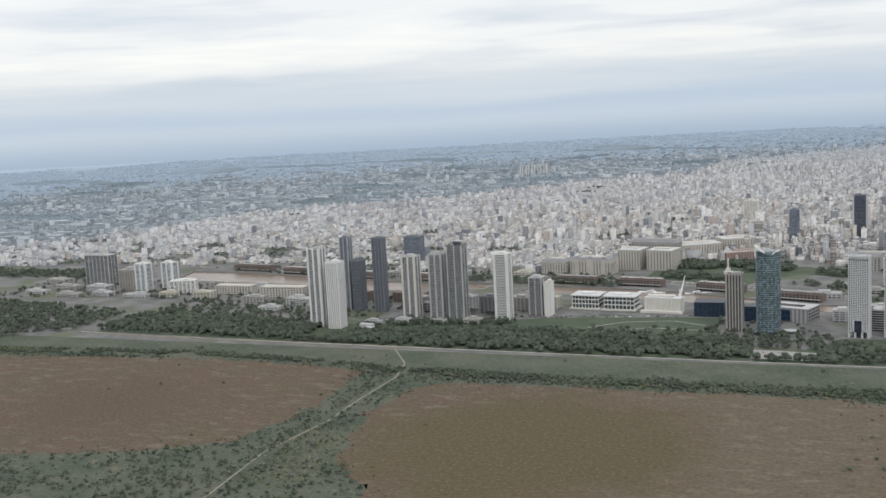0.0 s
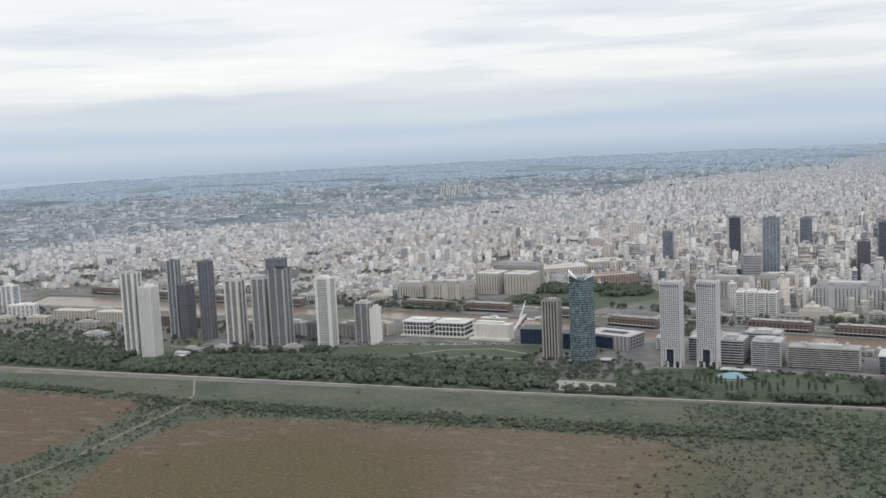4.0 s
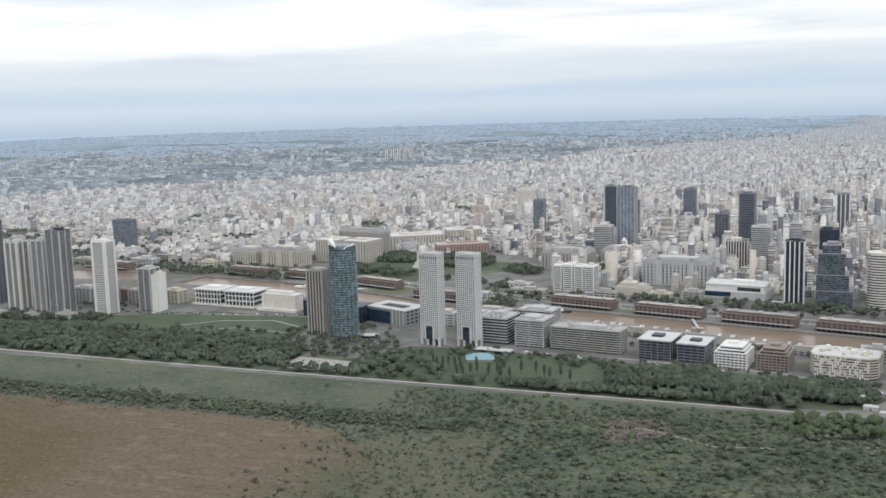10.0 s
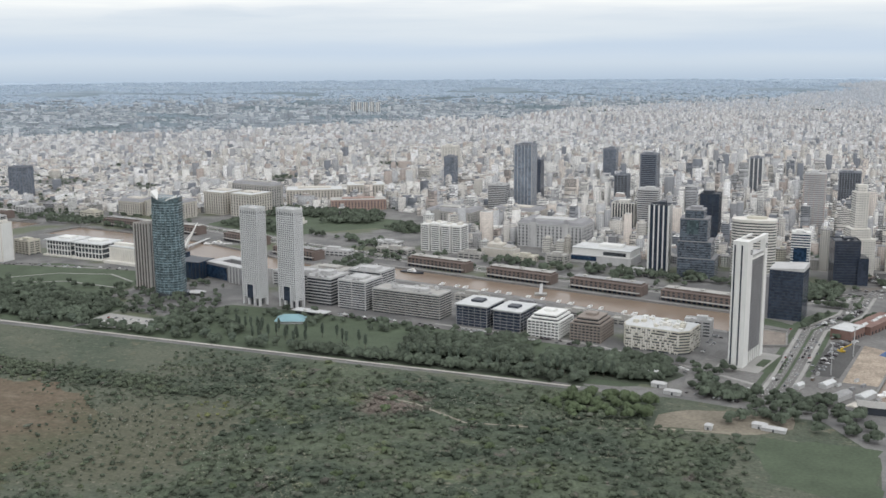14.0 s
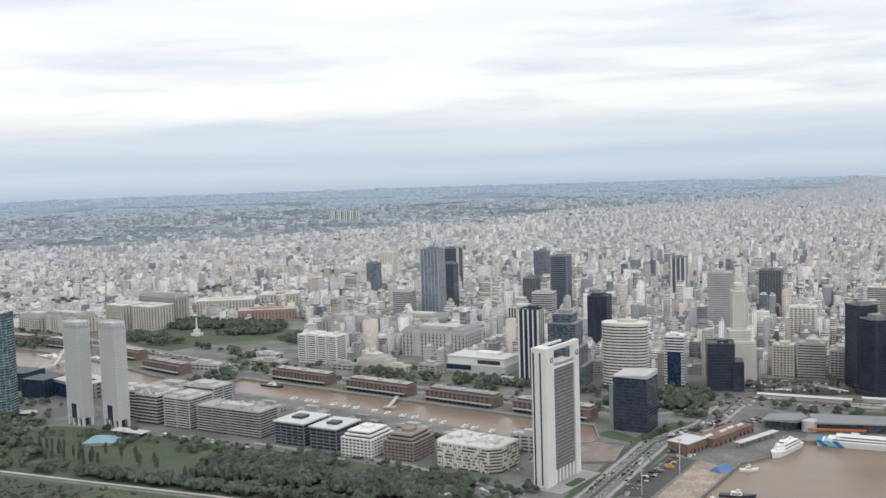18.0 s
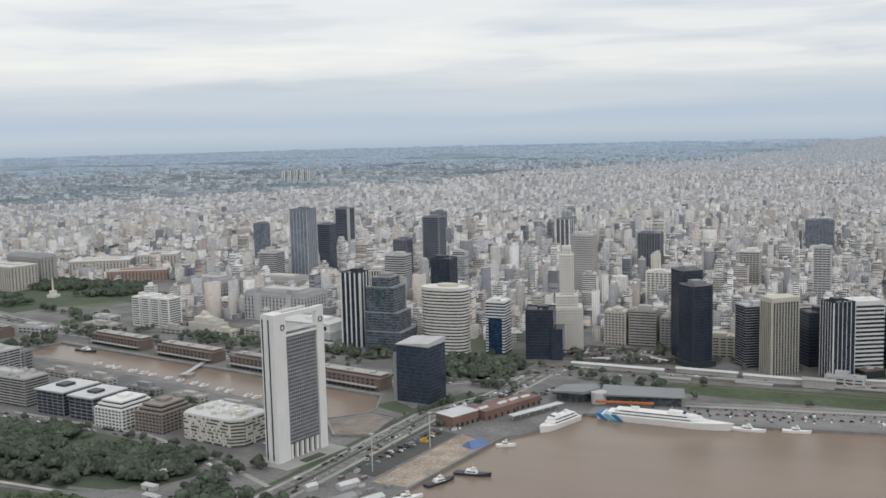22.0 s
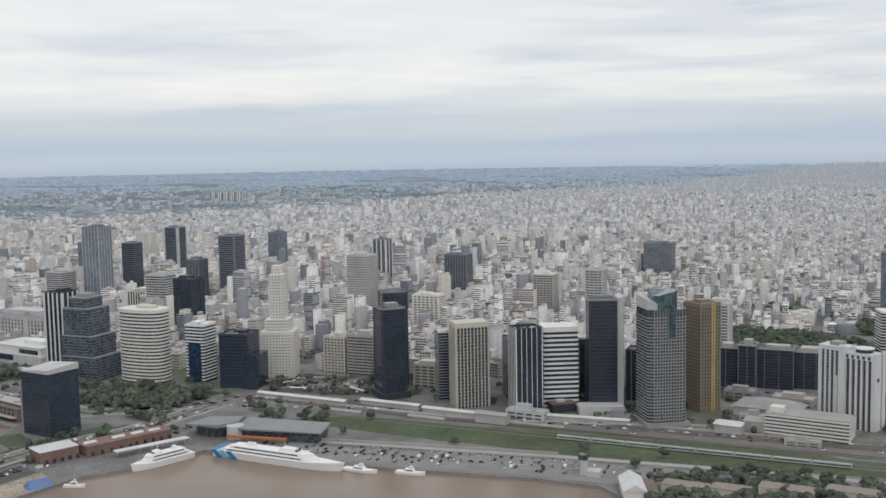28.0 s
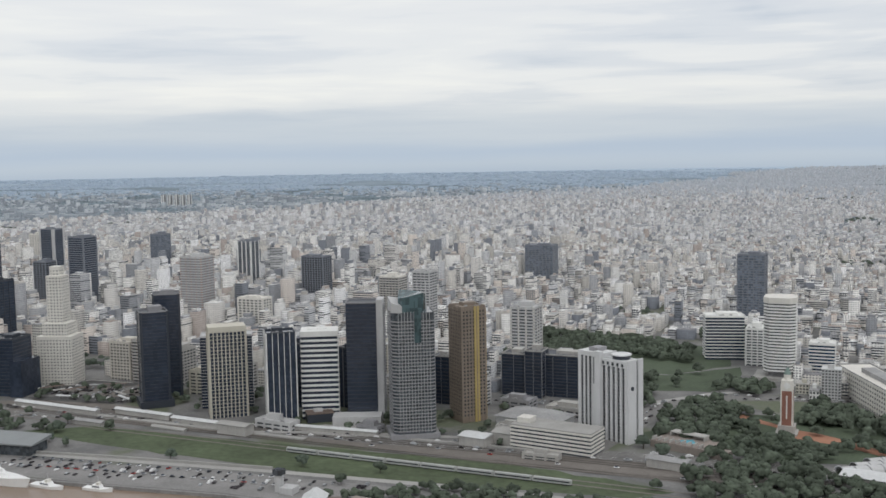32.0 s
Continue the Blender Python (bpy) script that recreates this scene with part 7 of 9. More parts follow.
palace("post_palace", "cream old port office with a mansard roof", -555, 2255, 96, 46, 30, CREAM, -10, True, 3)
palace("museum", "cream public building with a mansard roof", -640, 2260, 60, 44, 26, CREAM, -10, True)
palace("palace_block", "grey stone palace block by the avenue", 20, 2330, 90, 60, 30, STONE, -5, True, 2)
palace("palace_block", "cream stone palace with green-grey roof", 120, 2400, 90, 56, 26, CREAM, -5, True)
FB = thing("bus_hall", "white flat-roofed hall with a glazed corner", "building", 355, 2098, 0, -8)
reserve_plot(355, 2098, 104, 56)
part("base", Geo().box(-48, -24, -0.5, 48, 24, 12), LIGHT_GREY, FB)
part("upper", Geo().box(-46, -22, 12, 46, 24, 22), WHITE, FB)
part("glazing", Geo().box(-47, -24.3, 4, -6, -23, 11), G_BLUE, FB)
part("glazing", Geo().box(4, -22.3, 14, 40, -21.5, 19.5), G_DARK, FB)
part("roof", Geo().box(-47, -23, 22, 47, 25, 23), ROOF_PALE, FB)
part("roof_house", Geo().box(-10, -4, 23, 26, 14, 27), WHITE, FB)
MN = thing("monument", "white marble column monument in a park", "monument", -266, 2262)
part("plinth", Geo().box(-8, -8, -0.5, 8, 8, 5).box(-4.5, -4.5, 5, 4.5, 4.5, 12), WARM_WHITE, MN)
part("column", Geo().prism(circle(1.8, n=10), 12, 30, circle(1.2, n=10)), WARM_WHITE, MN)
part("finial", Geo().prism(circle(1.6, n=8), 30, 34, circle(0.5, n=8)), WARM_WHITE, MN)

# cable-stayed footbridge
BR = thing("footbridge", "white cable-stayed footbridge with a leaning mast", "bridge", -322, 1975, 0, 8)
part("deck", Geo().box(-3, -78, 1.0, 3, 84, 2.0), LIGHT_GREY, BR)
mast = Geo()
mast.prism([(-2.2, -10), (2.2, -10), (2.2, -2), (-2.2, -2)], 1, 39, [(9.6, 24), (10.4, 24), (10.4, 25.5), (9.6, 25.5)])
part("mast", mast, WHITE, BR, "leaning white needle mast")
for k in range(9):
    part("cable", Geo().beam((1.8 + k * 0.95, -4 + k * 3.3, 8 + k * 3.5), (0, -74 + k * 7, 2), 0.14), WHITE, BR)
part("pier", Geo().prism(circle(3, n=12), -4, 1), LIGHT_GREY, BR)
FB2 = thing("footbridge", "narrow white swing footbridge over the dock", "bridge", 316, 1882, 0, 15)
part("deck", Geo().box(-2, -34, 0.6, 2, 32, 1.4), LIGHT_GREY, FB2)
part("pontoon", Geo().box(-8, -32, -2.4, 8, -20, 0.4), PAVING, FB2)
part("rail", Geo().box(-2, -34, 1.4, -1.8, 32, 2.4), WHITE, FB2)

# pale textured apartment block on the corner
ZB = thing("apartment_block", "cream apartment block with a chequer of balconies", "building", 516, 1660, 0, -10)
reserve_plot(516, 1660, 84, 58)
zp = [(-37, -12), (-31, -24), (28, -24), (37, -15), (37, 20), (-30, 24), (-37, 18)]
part("body", Geo().prism(zp, -0.5, 24.5), G_GREY, ZB)
me = Geo().prism([(x * 1.015, y * 1.02) for x, y in zp], 0, 1.5).mesh("floor_edge")
me.materials.append(BEIGE)
for i in range(8):
    part("floor_edge", me, BEIGE, ZB, at=(0, 0, 1.8 + i * 3.1))
rr = random.Random(4)
for i in range(8):
    for k in range(22):
        if rr.random() < 0.55:
            a = -30 + k * 2.7
            part("wall_panel", Geo().box(a, -24.6, 0.3 + i * 3.1, a + rr.uniform(1.2, 2.5), -23.8, 3.2 + i * 3.1), WARM_WHITE, ZB)
    for k in range(10):
        if rr.random() < 0.5:
            a = -13 + k * 3.2
            part("wall_panel", Geo().box(36.8, a, 0.3 + i * 3.1, 37.7, a + 2.2, 3.2 + i * 3.1), WARM_WHITE, ZB)
part("roof", Geo().prism([(x * 0.98, y * 0.98) for x, y in zp], 24.5, 25.6), ROOF_PALE, ZB)
for k in range(34):
    a, b, s = rr.uniform(-30, 30), rr.uniform(-18, 16), rr.uniform(1.0, 2.8)
    part("roof_house", Geo().box(a - s, b - s, 25.6, a + s, b + s, 25.6 + rr.uniform(1.5, 3.6)), rr.choice([WHITE, WARM_WHITE, BEIGE]), ZB)
# roof gear on the dock offices
for x, y, n in ((204, 1702, 14), (128, 1712, 8), (78, 1722, 6), (120, 1762, 8)):
    for k in range(n):
        a, b, s = x + rr.uniform(-34, 34) * (1 if n > 8 else 0.45), y + rr.uniform(-11, 11), rr.uniform(1.2, 2.6)
        g = Geo().box(-s, -s * 0.8, 0, s, s * 0.8, s * 1.1).box(-s * 0.7, -s * 0.5, s * 1.1, s * 0.7, s * 0.5, s * 1.5)
        solid("roof_vent", g, LIGHT_GREY, "pale roof ventilation unit on an office block", "roof unit", group="roof units", x=a, y=b, z=31.2 if x > 150 else 36.6 if x == 128 else 38.6 if x == 120 else 35.6, rot=-7)
PL = thing("sports_hall", "turquoise pitched sports roof in the park", "building", 84, 1612, 0, 20)
part("wall", Geo().box(-16, -12, -0.3, 16, 12, 3.5), LIGHT_GREY, PL)
part("roof", Geo().prism([(-18, -14), (18, -14), (18, 14), (-18, 14)], 3.5, 9, [(-8, -1), (8, -1), (8, 1), (-8, 1)]), mat("turquoise_roof", (0.22, 0.36, 0.40), var=0.08), PL)
PV = thing("pavilion", "white flat-roofed park pavilion", "building", 90, 1652, 0, -5)
part("wall", Geo().box(-20, -5, -0.3, 20, 5, 4), G_DARK, PV)
part("roof", Geo().box(-24, -7, 4, 24, 7, 5), ROOF_PALE, PV)
for x, y, w, d, h in ((528, 1547, 16, 9, 6), (540, 1518, 14, 6, 4), (556, 1500, 16, 5, 3.5), (640, 1436, 12, 6, 4), (-500, 1560, 18, 10, 5), (-820, 1640, 24, 14, 6), (-800, 1610, 14, 12, 7), (600, 1418, 6, 5, 4), (-250, 1560, 14, 8, 5), (652, 1432, 20, 6, 3)):
    k = thing("park_house", "small pale grey park house with a hipped roof", "house", x, y, 0, -8, group="park houses")
    part("wall", Geo().box(-w / 2, -d / 2, -0.3, w / 2, d / 2, h), LIGHT_GREY, k)
    part("roof", Geo().prism([(-w / 2 - 0.6, -d / 2 - 0.6), (w / 2 + 0.6, -d / 2 - 0.6), (w / 2 + 0.6, d / 2 + 0.6), (-w / 2 - 0.6, d / 2 + 0.6)], h, h + 1.8, [(-w / 2 + 2, -0.3), (w / 2 - 2, -0.3), (w / 2 - 2, 0.3), (-w / 2 + 2, 0.3)]), LIGHT_GREY, k)
    part("door", Geo().box(-0.8, -d / 2 - 0.1, 0, 0.8, -d / 2 + 0.2, 2.4), G_DARK, k)


# ---- harbour: ships, quays, rail ----
def hull(L, B, H, bow=0.3, sheer=1.2):
    """Lofted hull along x, bow to +x."""
    g = Geo()
    secs = 14
    for i in range(secs + 1):
        u = i / secs
        x = -L / 2 + L * u
        k = 1.0 if u < 1 - bow else max(0.04, 1 - ((u - 1 + bow) / bow) ** 1.8)
        top = H + sheer * max(0, (u - 0.55) / 0.45) ** 2
        rake = 0.0 if u < 1 - bow else (u - 1 + bow) / bow * L * 0.03
        g.v += [(x - rake, -B / 2 * k * 0.8, -1.5), (x, -B / 2 * k, top), (x, B / 2 * k, top), (x - rake, B / 2 * k * 0.8, -1.5)]
    for i in range(secs):
        a = i * 4
        g.f += [(a, a + 4, a + 5, a + 1), (a + 1, a + 5, a + 6, a + 2), (a + 2, a + 6, a + 7, a + 3)]
    g.f += [(0, 1, 2, 3), (secs * 4 + 3, secs * 4 + 2, secs * 4 + 1, secs * 4)]
    return g


def ferry(x, y, rot, L, B, H, label, stripe=True, decks=2):
    t = thing("ferry", label, "ship", x, y, -2.0, rot, group="")
    part("hull", hull(L, B, H), HULL, t)
    for k in range(decks):
        s = 1 - 0.14 * k
        z = H + k * 2.7
        house = part("deck_house", Geo().prism([(-L * 0.42 * s, -B * 0.42 * s), (L * 0.22 * s, -B * 0.42 * s), (L * 0.32 * s, 0), (L * 0.22 * s, B * 0.42 * s), (-L * 0.42 * s, B * 0.42 * s)], z, z + 2.6), HULL, t)
        part("window_band", Geo().box(-L * 0.38 * s, -B * 0.425 * s, z + 1.0, L * 0.2 * s, B * 0.425 * s, z + 1.9), G_BLACK, house)
    z = H + decks * 2.7
    part("bridge_house", Geo().prism([(L * 0.02, -B * 0.3), (L * 0.16, -B * 0.25), (L * 0.16, B * 0.25), (L * 0.02, B * 0.3)], z, z + 2.6, [(L * 0.03, -B * 0.26), (L * 0.12, -B * 0.2), (L * 0.12, B * 0.2), (L * 0.03, B * 0.26)]), HULL, t)
    part("bridge_window", Geo().box(L * 0.13, -B * 0.2, z + 0.8, L * 0.155, B * 0.2, z + 1.7), G_BLACK, t)
    part("funnel", Geo().box(-L * 0.25, -1.2, z - 0.1, -L * 0.19, 1.2, z + 3), HULL, t)
    part("mast", Geo().beam((L * 0.06, 0, z + 2.5), (L * 0.05, 0, z + 7), 0.15), HULL, t)
    if stripe:
        for k, m in ((0, BLUE_PAINT), (1, POOL), (2, BLUE_PAINT)):
            a = -L * 0.46 + k * L * 0.06
            part("stripe", Geo().prism([(a, -B * 0.505), (a + L * 0.045, -B * 0.505), (a + L * 0.045, B * 0.505), (a, B * 0.505)], 0.3, H + 0.1, [(a - L * 0.05, -B * 0.505), (a - L * 0.005, -B * 0.505), (a - L * 0.005, B * 0.505), (a - L * 0.05, B * 0.505)]), m, t, "bright livery stripe on the hull")
    else:
        part("foredeck", Geo().box(-L * 0.44, -B * 0.28, H + 0.05, -L * 0.30, B * 0.28, H + 0.3), G_BLACK, t)
    return t


ferry(892, 1835, -3, 130, 17, 6.0, "long white ferry with blue diagonal stern stripes")
ferry(798, 1797, 250, 58, 14, 5, "white fast catamaran ferry moored stern out", False, 2)
ferry(834, 1517, 184, 58, 13, 5, "white ferry with blue stern at the near terminal")


def boat(x, y, rot, L, label, dark=False):
    t = thing("boat", label, "boat", x, y, -2.0, rot, group="harbour boats")
    part("hull", hull(L, L * 0.24, 1.9, 0.4, 1.4), DARK_GREY if dark else HULL, t)
    cabin = part("cabin", Geo().prism([(-L * 0.2, -L * 0.09), (L * 0.12, -L * 0.09), (L * 0.12, L * 0.09), (-L * 0.2, L * 0.09)], 1.9, 4.4, [(-L * 0.18, -L * 0.08), (L * 0.08, -L * 0.08), (L * 0.08, L * 0.08), (-L * 0.18, L * 0.08)]), HULL, t)
    part("window", Geo().box(-L * 0.15, -L * 0.092, 2.9, L * 0.09, L * 0.092, 3.6), G_BLACK, cabin)
    part("wheelhouse", Geo().box(-L * 0.04, -L * 0.06, 4.4, L * 0.06, L * 0.06, 6.4), WARM_WHITE, t)
    part("mast", Geo().beam((0, 0, 6.4), (0, 0, 11), 0.12), LIGHT_GREY, t)


boat(969, 1837, -2, 32, "white coast guard boat moored at the quay")
boat(1011, 1845, 3, 26, "white patrol boat moored at the quay")
boat(754, 1614, 62, 30, "grey tugboat beside the pier", True)
boat(772, 1641, 5, 32, "dark tugboat beside the pier", True)
boat(744, 1572, 40, 26, "white motor launch by the pier")
boat(772, 1722, 20, 18, "white motor launch by the blue tent")
boat(106, 1930, -8, 38, "low dark museum ship in the old dock", True)
boat(-296, 2030, 12, 50, "white museum sailing ship in the old dock", False)
boat(-385, 2030, -10, 56, "white river boat in the old dock", False)

# terminal
SHEET_ROOF = mat("grey_sheet_roof", (0.225, 0.24, 0.245), rough=0.6)
TM = thing("ferry_terminal", "ferry terminal with wide grey curved roofs", "building", 830, 1895, 0, 8)
part("hall", Geo().box(-10, -14, -0.5, 66, 10, 9), G_GREY, TM)
part("roof", Geo().prism([(-14, -18), (70, -16), (68, 14), (-14, 14)], 9, [11, 10, 12, 13]), SHEET_ROOF, TM)
part("hall", Geo().prism(circle(20, 16, 16, -42, 2), -0.5, 10), G_GREY, TM)
part("roof", Geo().prism([(-66, -14), (-30, -20), (-16, -4), (-22, 20), (-56, 16)], 10, [11, 13, 14, 12, 11]), SHEET_ROOF, TM)
part("drum", Geo().prism(circle(8, n=16, cx=-16, cy=-12), -0.5, 12), LIGHT_GREY, TM)
part("walkway", Geo().box(-18, -26, 4, 40, -23, 6), RED_PAINT, TM, "orange glazed boarding walkway")
for x, y, L, w, h, rot, m in ((705, 1770, 34, 24, 11, 66, PORT_BRICK), (728, 1808, 44, 22, 9, 66, PORT_BRICK), (742, 1846, 40, 22, 8, 66, PORT_BRICK)):
    t = thing("port_shed", "red-brown brick port shed with a flat roof", "building", x, y, 0, rot, group="port sheds")
    part("wall", Geo().box(-L / 2, -w / 2, -0.5, L / 2, w / 2, h), m, t)
    part("roof", Geo().box(-L / 2 - 0.4, -w / 2 - 0.4, h, L / 2 + 0.4, w / 2 + 0.4, h + 0.6), ROOF_PALE if x < 720 else PORT_BRICK, t)
    for k in range(5):
        part("doorway", Geo().box(-L / 2 + 4 + k * L / 5, -w / 2 - 0.1, 0, -L / 2 + 7 + k * L / 5, -w / 2 + 0.2, 4), G_DARK, t)
for x, y, z in ((733, 1819, 9.6), (722, 1795, 9.6), (746, 1852, 8.6), (738, 1838, 8.6)):
    solid("skylight", Geo().prism([(-6, -2.5), (6, -2.5), (6, 2.5), (-6, 2.5)], 0, 1.6, [(-5.5, -0.3), (5.5, -0.3), (5.5, 0.3), (-5.5, 0.3)]), ROOF_PALE, "pale ridged skylight on a port shed roof", "skylight", group="shed skylights", x=x, y=y, z=z, rot=66)
t = thing("quay_canopy", "long narrow white quay canopy", "canopy", 768, 1822, 0, 62)
part("roof", Geo().box(-34, -4, 5, 34, 4, 5.7), ROOF_PALE, t)
for k in range(7):
    part("post", Geo().box(-32 + k * 10.4, -0.3, -0.2, -31.4 + k * 10.4, 0.3, 5), LIGHT_GREY, t)
NT = thing("port_terminal", "long low terminal with a dirty pale roof", "building", 762, 1514, 0, 2)
part("wall", Geo().box(-44, -9, -0.5, 40, 9, 7), DARK_GREY, NT)
part("roof", Geo().prism([(-46, -10), (42, -10), (42, 10), (-46, 10)], 7, 9.5, [(-46, -1), (42, -1), (42, 1), (-46, 1)]), PAVING, NT)
for x, y, L, w, h, m in ((702, 1540, 26, 10, 5, ROOF_GREY), (724, 1548, 22, 9, 5, ROOF_PALE), (690, 1575, 18, 8, 4, ROOF_PALE), (665, 1560, 10, 6, 4, ROOF_PALE), (716, 1508, 16, 12, 6, CREAM)):
    t = thing("shed", "small grey harbour shed with a ridged roof", "shed", x, y, 0, 62, group="harbour sheds")
    part("wall", Geo().box(-L / 2, -w / 2, -0.3, L / 2, w / 2, h), LIGHT_GREY, t)
    part("roof", Geo().prism([(-L / 2 - 0.5, -w / 2 - 0.5), (L / 2 + 0.5, -w / 2 - 0.5), (L / 2 + 0.5, w / 2 + 0.5), (-L / 2 - 0.5, w / 2 + 0.5)], h, h + 2, [(-L / 2, -0.2), (L / 2, -0.2), (L / 2, 0.2), (-L / 2, 0.2)]), m, t)
t = thing("tent", "blue canvas tent on the pier head", "tent", 748, 1708, 0, 62)
part("canvas", Geo().prism([(-10, -7), (10, -7), (10, 7), (-10, 7)], 0.2, 6, [(-8, -0.5), (8, -0.5), (8, 0.5), (-8, 0.5)]), mat("faded_blue_canvas", (0.13, 0.20, 0.38)), t)
for x, y in ((692, 1615), (712, 1689)):
    t = thing("light_mast", "tall pale lighting mast on the quay", "mast", x, y, group="light masts")
    part("pole", Geo().beam((0, 0, -0.3), (0, 0, 32), 0.4), LIGHT_GREY, t)
    part("head", Geo().box(-2, -1, 32, 2, 1, 33), LIGHT_GREY, t)
t = thing("crane", "small yellow mobile crane on the quay", "crane", 700, 1703)
part("chassis", Geo().box(-4, -1.6, 0.4, 4, 1.6, 2.2), YELLOW, t)
part("cab", Geo().box(-1, -1.4, 2.2, 1.8, 1.4, 4.4), YELLOW, t)
part("jib", Geo().beam((0, 0, 4), (10, 3, 9), 0.4), YELLOW, t)
# graving dock beside the frame tower
t = thing("dry_dock", "old dry dock basin with stepped pale stone walls", "dock", 0, 0)
basin = [(578, 1736), (612, 1771), (642, 1764), (646, 1702), (612, 1690)]
bx0, by0 = sum(q[0] for q in basin) / 5, sum(q[1] for q in basin) / 5
part("floor", Geo().prism(basin, -0.2, 0.25), mat("damp_clay", (0.235, 0.205, 0.18), rough=0.95, var=0.3, scale=0.06, fine=0.5), t, "damp clay floor")
for (ax, ay), (cx, cy) in zip(basin, basin[1:] + basin[:1]):
    for k, (top, grow) in enumerate(((2.6, 1.0), (1.3, 0.95))):
        g = 0.04
        a0, a1 = (bx0 + (ax - bx0) * grow, by0 + (ay - by0) * grow), (bx0 + (cx - bx0) * grow, by0 + (cy - by0) * grow)
        b0, b1 = (bx0 + (ax - bx0) * (grow - g), by0 + (ay - by0) * (grow - g)), (bx0 + (cx - bx0) * (grow - g), by0 + (cy - by0) * (grow - g))
        area = sum(u[0] * v[1] - v[0] * u[1] for u, v in zip((a0, a1, b1, b0), (a1, b1, b0, a0)))
        part("stone_step", Geo().prism([a0, a1, b1, b0] if area > 0 else [b0, b1, a1, a0], 0.2, top), PAVING if k else QUAY, t)

# railway
TR = thing("train", "long grey suburban train standing in the yard", "train", 1219, 1974, 0, -1)
wagon = Geo().box(-15, -1.6, 0.9, 15, 1.6, 3.9).box(-14.6, -1.2, 3.9, 14.6, 1.2, 4.3).mesh("wagon")
wagon.materials.append(TRAIN_GREY)
wband = Geo().box(-14, -1.66, 2.2, 14, 1.66, 3.2).mesh("window_band")
wband.materials.append(G_DARK)
bogie = Geo().box(-2, -1.1, 0.1, 2, 1.1, 0.9).mesh("bogie")
bogie.materials.append(DARK_GREY)
for k in range(8):
    c = part("wagon", wagon, TRAIN_GREY, TR, at=(-109 + k * 31, 0, 0))
    part("window_band", wband, G_DARK, c)
    part("bogie", bogie, DARK_GREY, c, at=(-10, 0, 0))
    part("bogie", bogie, DARK_GREY, c, at=(10, 0, 0))
for x, y, L, w, h, rot, m, lab in ((800, 2024, 110, 9, 5, -3, ROOF_PALE, "long white platform canopy"), (900, 2032, 70, 8, 5, -4, ROOF_PALE, "long white platform canopy"), (985, 2022, 90, 9, 5, -4, ROOF_PALE, "long white platform canopy"), (1020, 2010, 34, 14, 9, -5, PAVING, "pale ridged rail shed"), (870, 1990, 40, 8, 4, -3, ROOF_GREY, "grey rail shed"), (1100, 2042, 90, 6, 4, 4, ROOF_PALE, "curved pale station canopy"), (1235, 2052, 26, 20, 8, -8, ROOF_PALE, "pale low depot"), (1262, 2066, 30, 22, 10, -8, PAVING, "stone-coloured low depot"), (1400, 2040, 34, 14, 7, -10, ROOF_GREY, "grey bus shed"), (1560, 2040, 70, 24, 9, -12, ROOF_PALE, "white vaulted station roof"), (955, 2000, 40, 6, 2, -4, PAVING, "low pale platform")):
    t = thing("rail_shed", lab + " in the rail yard", "shed", x, y, 0, rot, group="rail sheds")
    part("roof", Geo().prism([(-L / 2, -w / 2), (L / 2, -w / 2), (L / 2, w / 2), (-L / 2, w / 2)], h, h + 1.6, [(-L / 2, -0.4), (L / 2, -0.4), (L / 2, 0.4), (-L / 2, 0.4)]), m, t)
    part("wall", Geo().box(-L / 2 + 1, -w / 2 + 1, -0.3, L / 2 - 1, w / 2 - 1, h), STONE, t)
t = thing("quay_wall_fence", "long pale boundary wall of the rail yard", "wall", 0, 0)
part("wall", Geo().prism([(830, 1888), (960, 1909), (1110, 1929), (1110, 1930.5), (960, 1910.5), (830, 1889.5)], -0.2, 2.2), PAVING, t)
t = thing("control_tower", "small grey quay control tower", "tower", 1145, 1885)
part("shaft", Geo().box(-2.5, -2.5, -0.3, 2.5, 2.5, 13), LIGHT_GREY, t)
part("cabin", Geo().box(-3.5, -3.5, 13, 3.5, 3.5, 17), G_DARK, t)
part("annexe", Geo().box(3, -5, -0.3, 14, 5, 5), LIGHT_GREY, t)
t = thing("port_house", "white gabled quayside house", "house", 1192, 1852, 0, -70)
part("wall", Geo().box(-18, -8, -0.3, 18, 8, 8), WARM_WHITE, t)
part("roof", Geo().prism([(-19, -9), (19, -9), (19, 9), (-19, 9)], 8, 13, [(-19, -0.3), (19, -0.3), (19, 0.3), (-19, 0.3)]), ROOF_PALE, t)
part("annexe", Geo().box(-18, 8, -0.3, 18, 18, 6), BRICK, t)
for x, y, L in ((1228, 1872, 34), (1262, 1876, 30), (1300, 1890, 40), (1345, 1900, 36)):
    t = thing("yard_house", "low cream yard building under trees", "house", x, y, 0, -5, group="yard houses")
    part("wall", Geo().box(-L / 2, -7, -0.3, L / 2, 7, 6), CREAM, t)
    part("roof", Geo().prism([(-L / 2 - 0.5, -7.5), (L / 2 + 0.5, -7.5), (L / 2 + 0.5, 7.5), (-L / 2 - 0.5, 7.5)], 6, 8.5, [(-L / 2 + 3, -0.4), (L / 2 - 3, -0.4), (L / 2 - 3, 0.4), (-L / 2 + 3, 0.4)]), TAUPE, t)


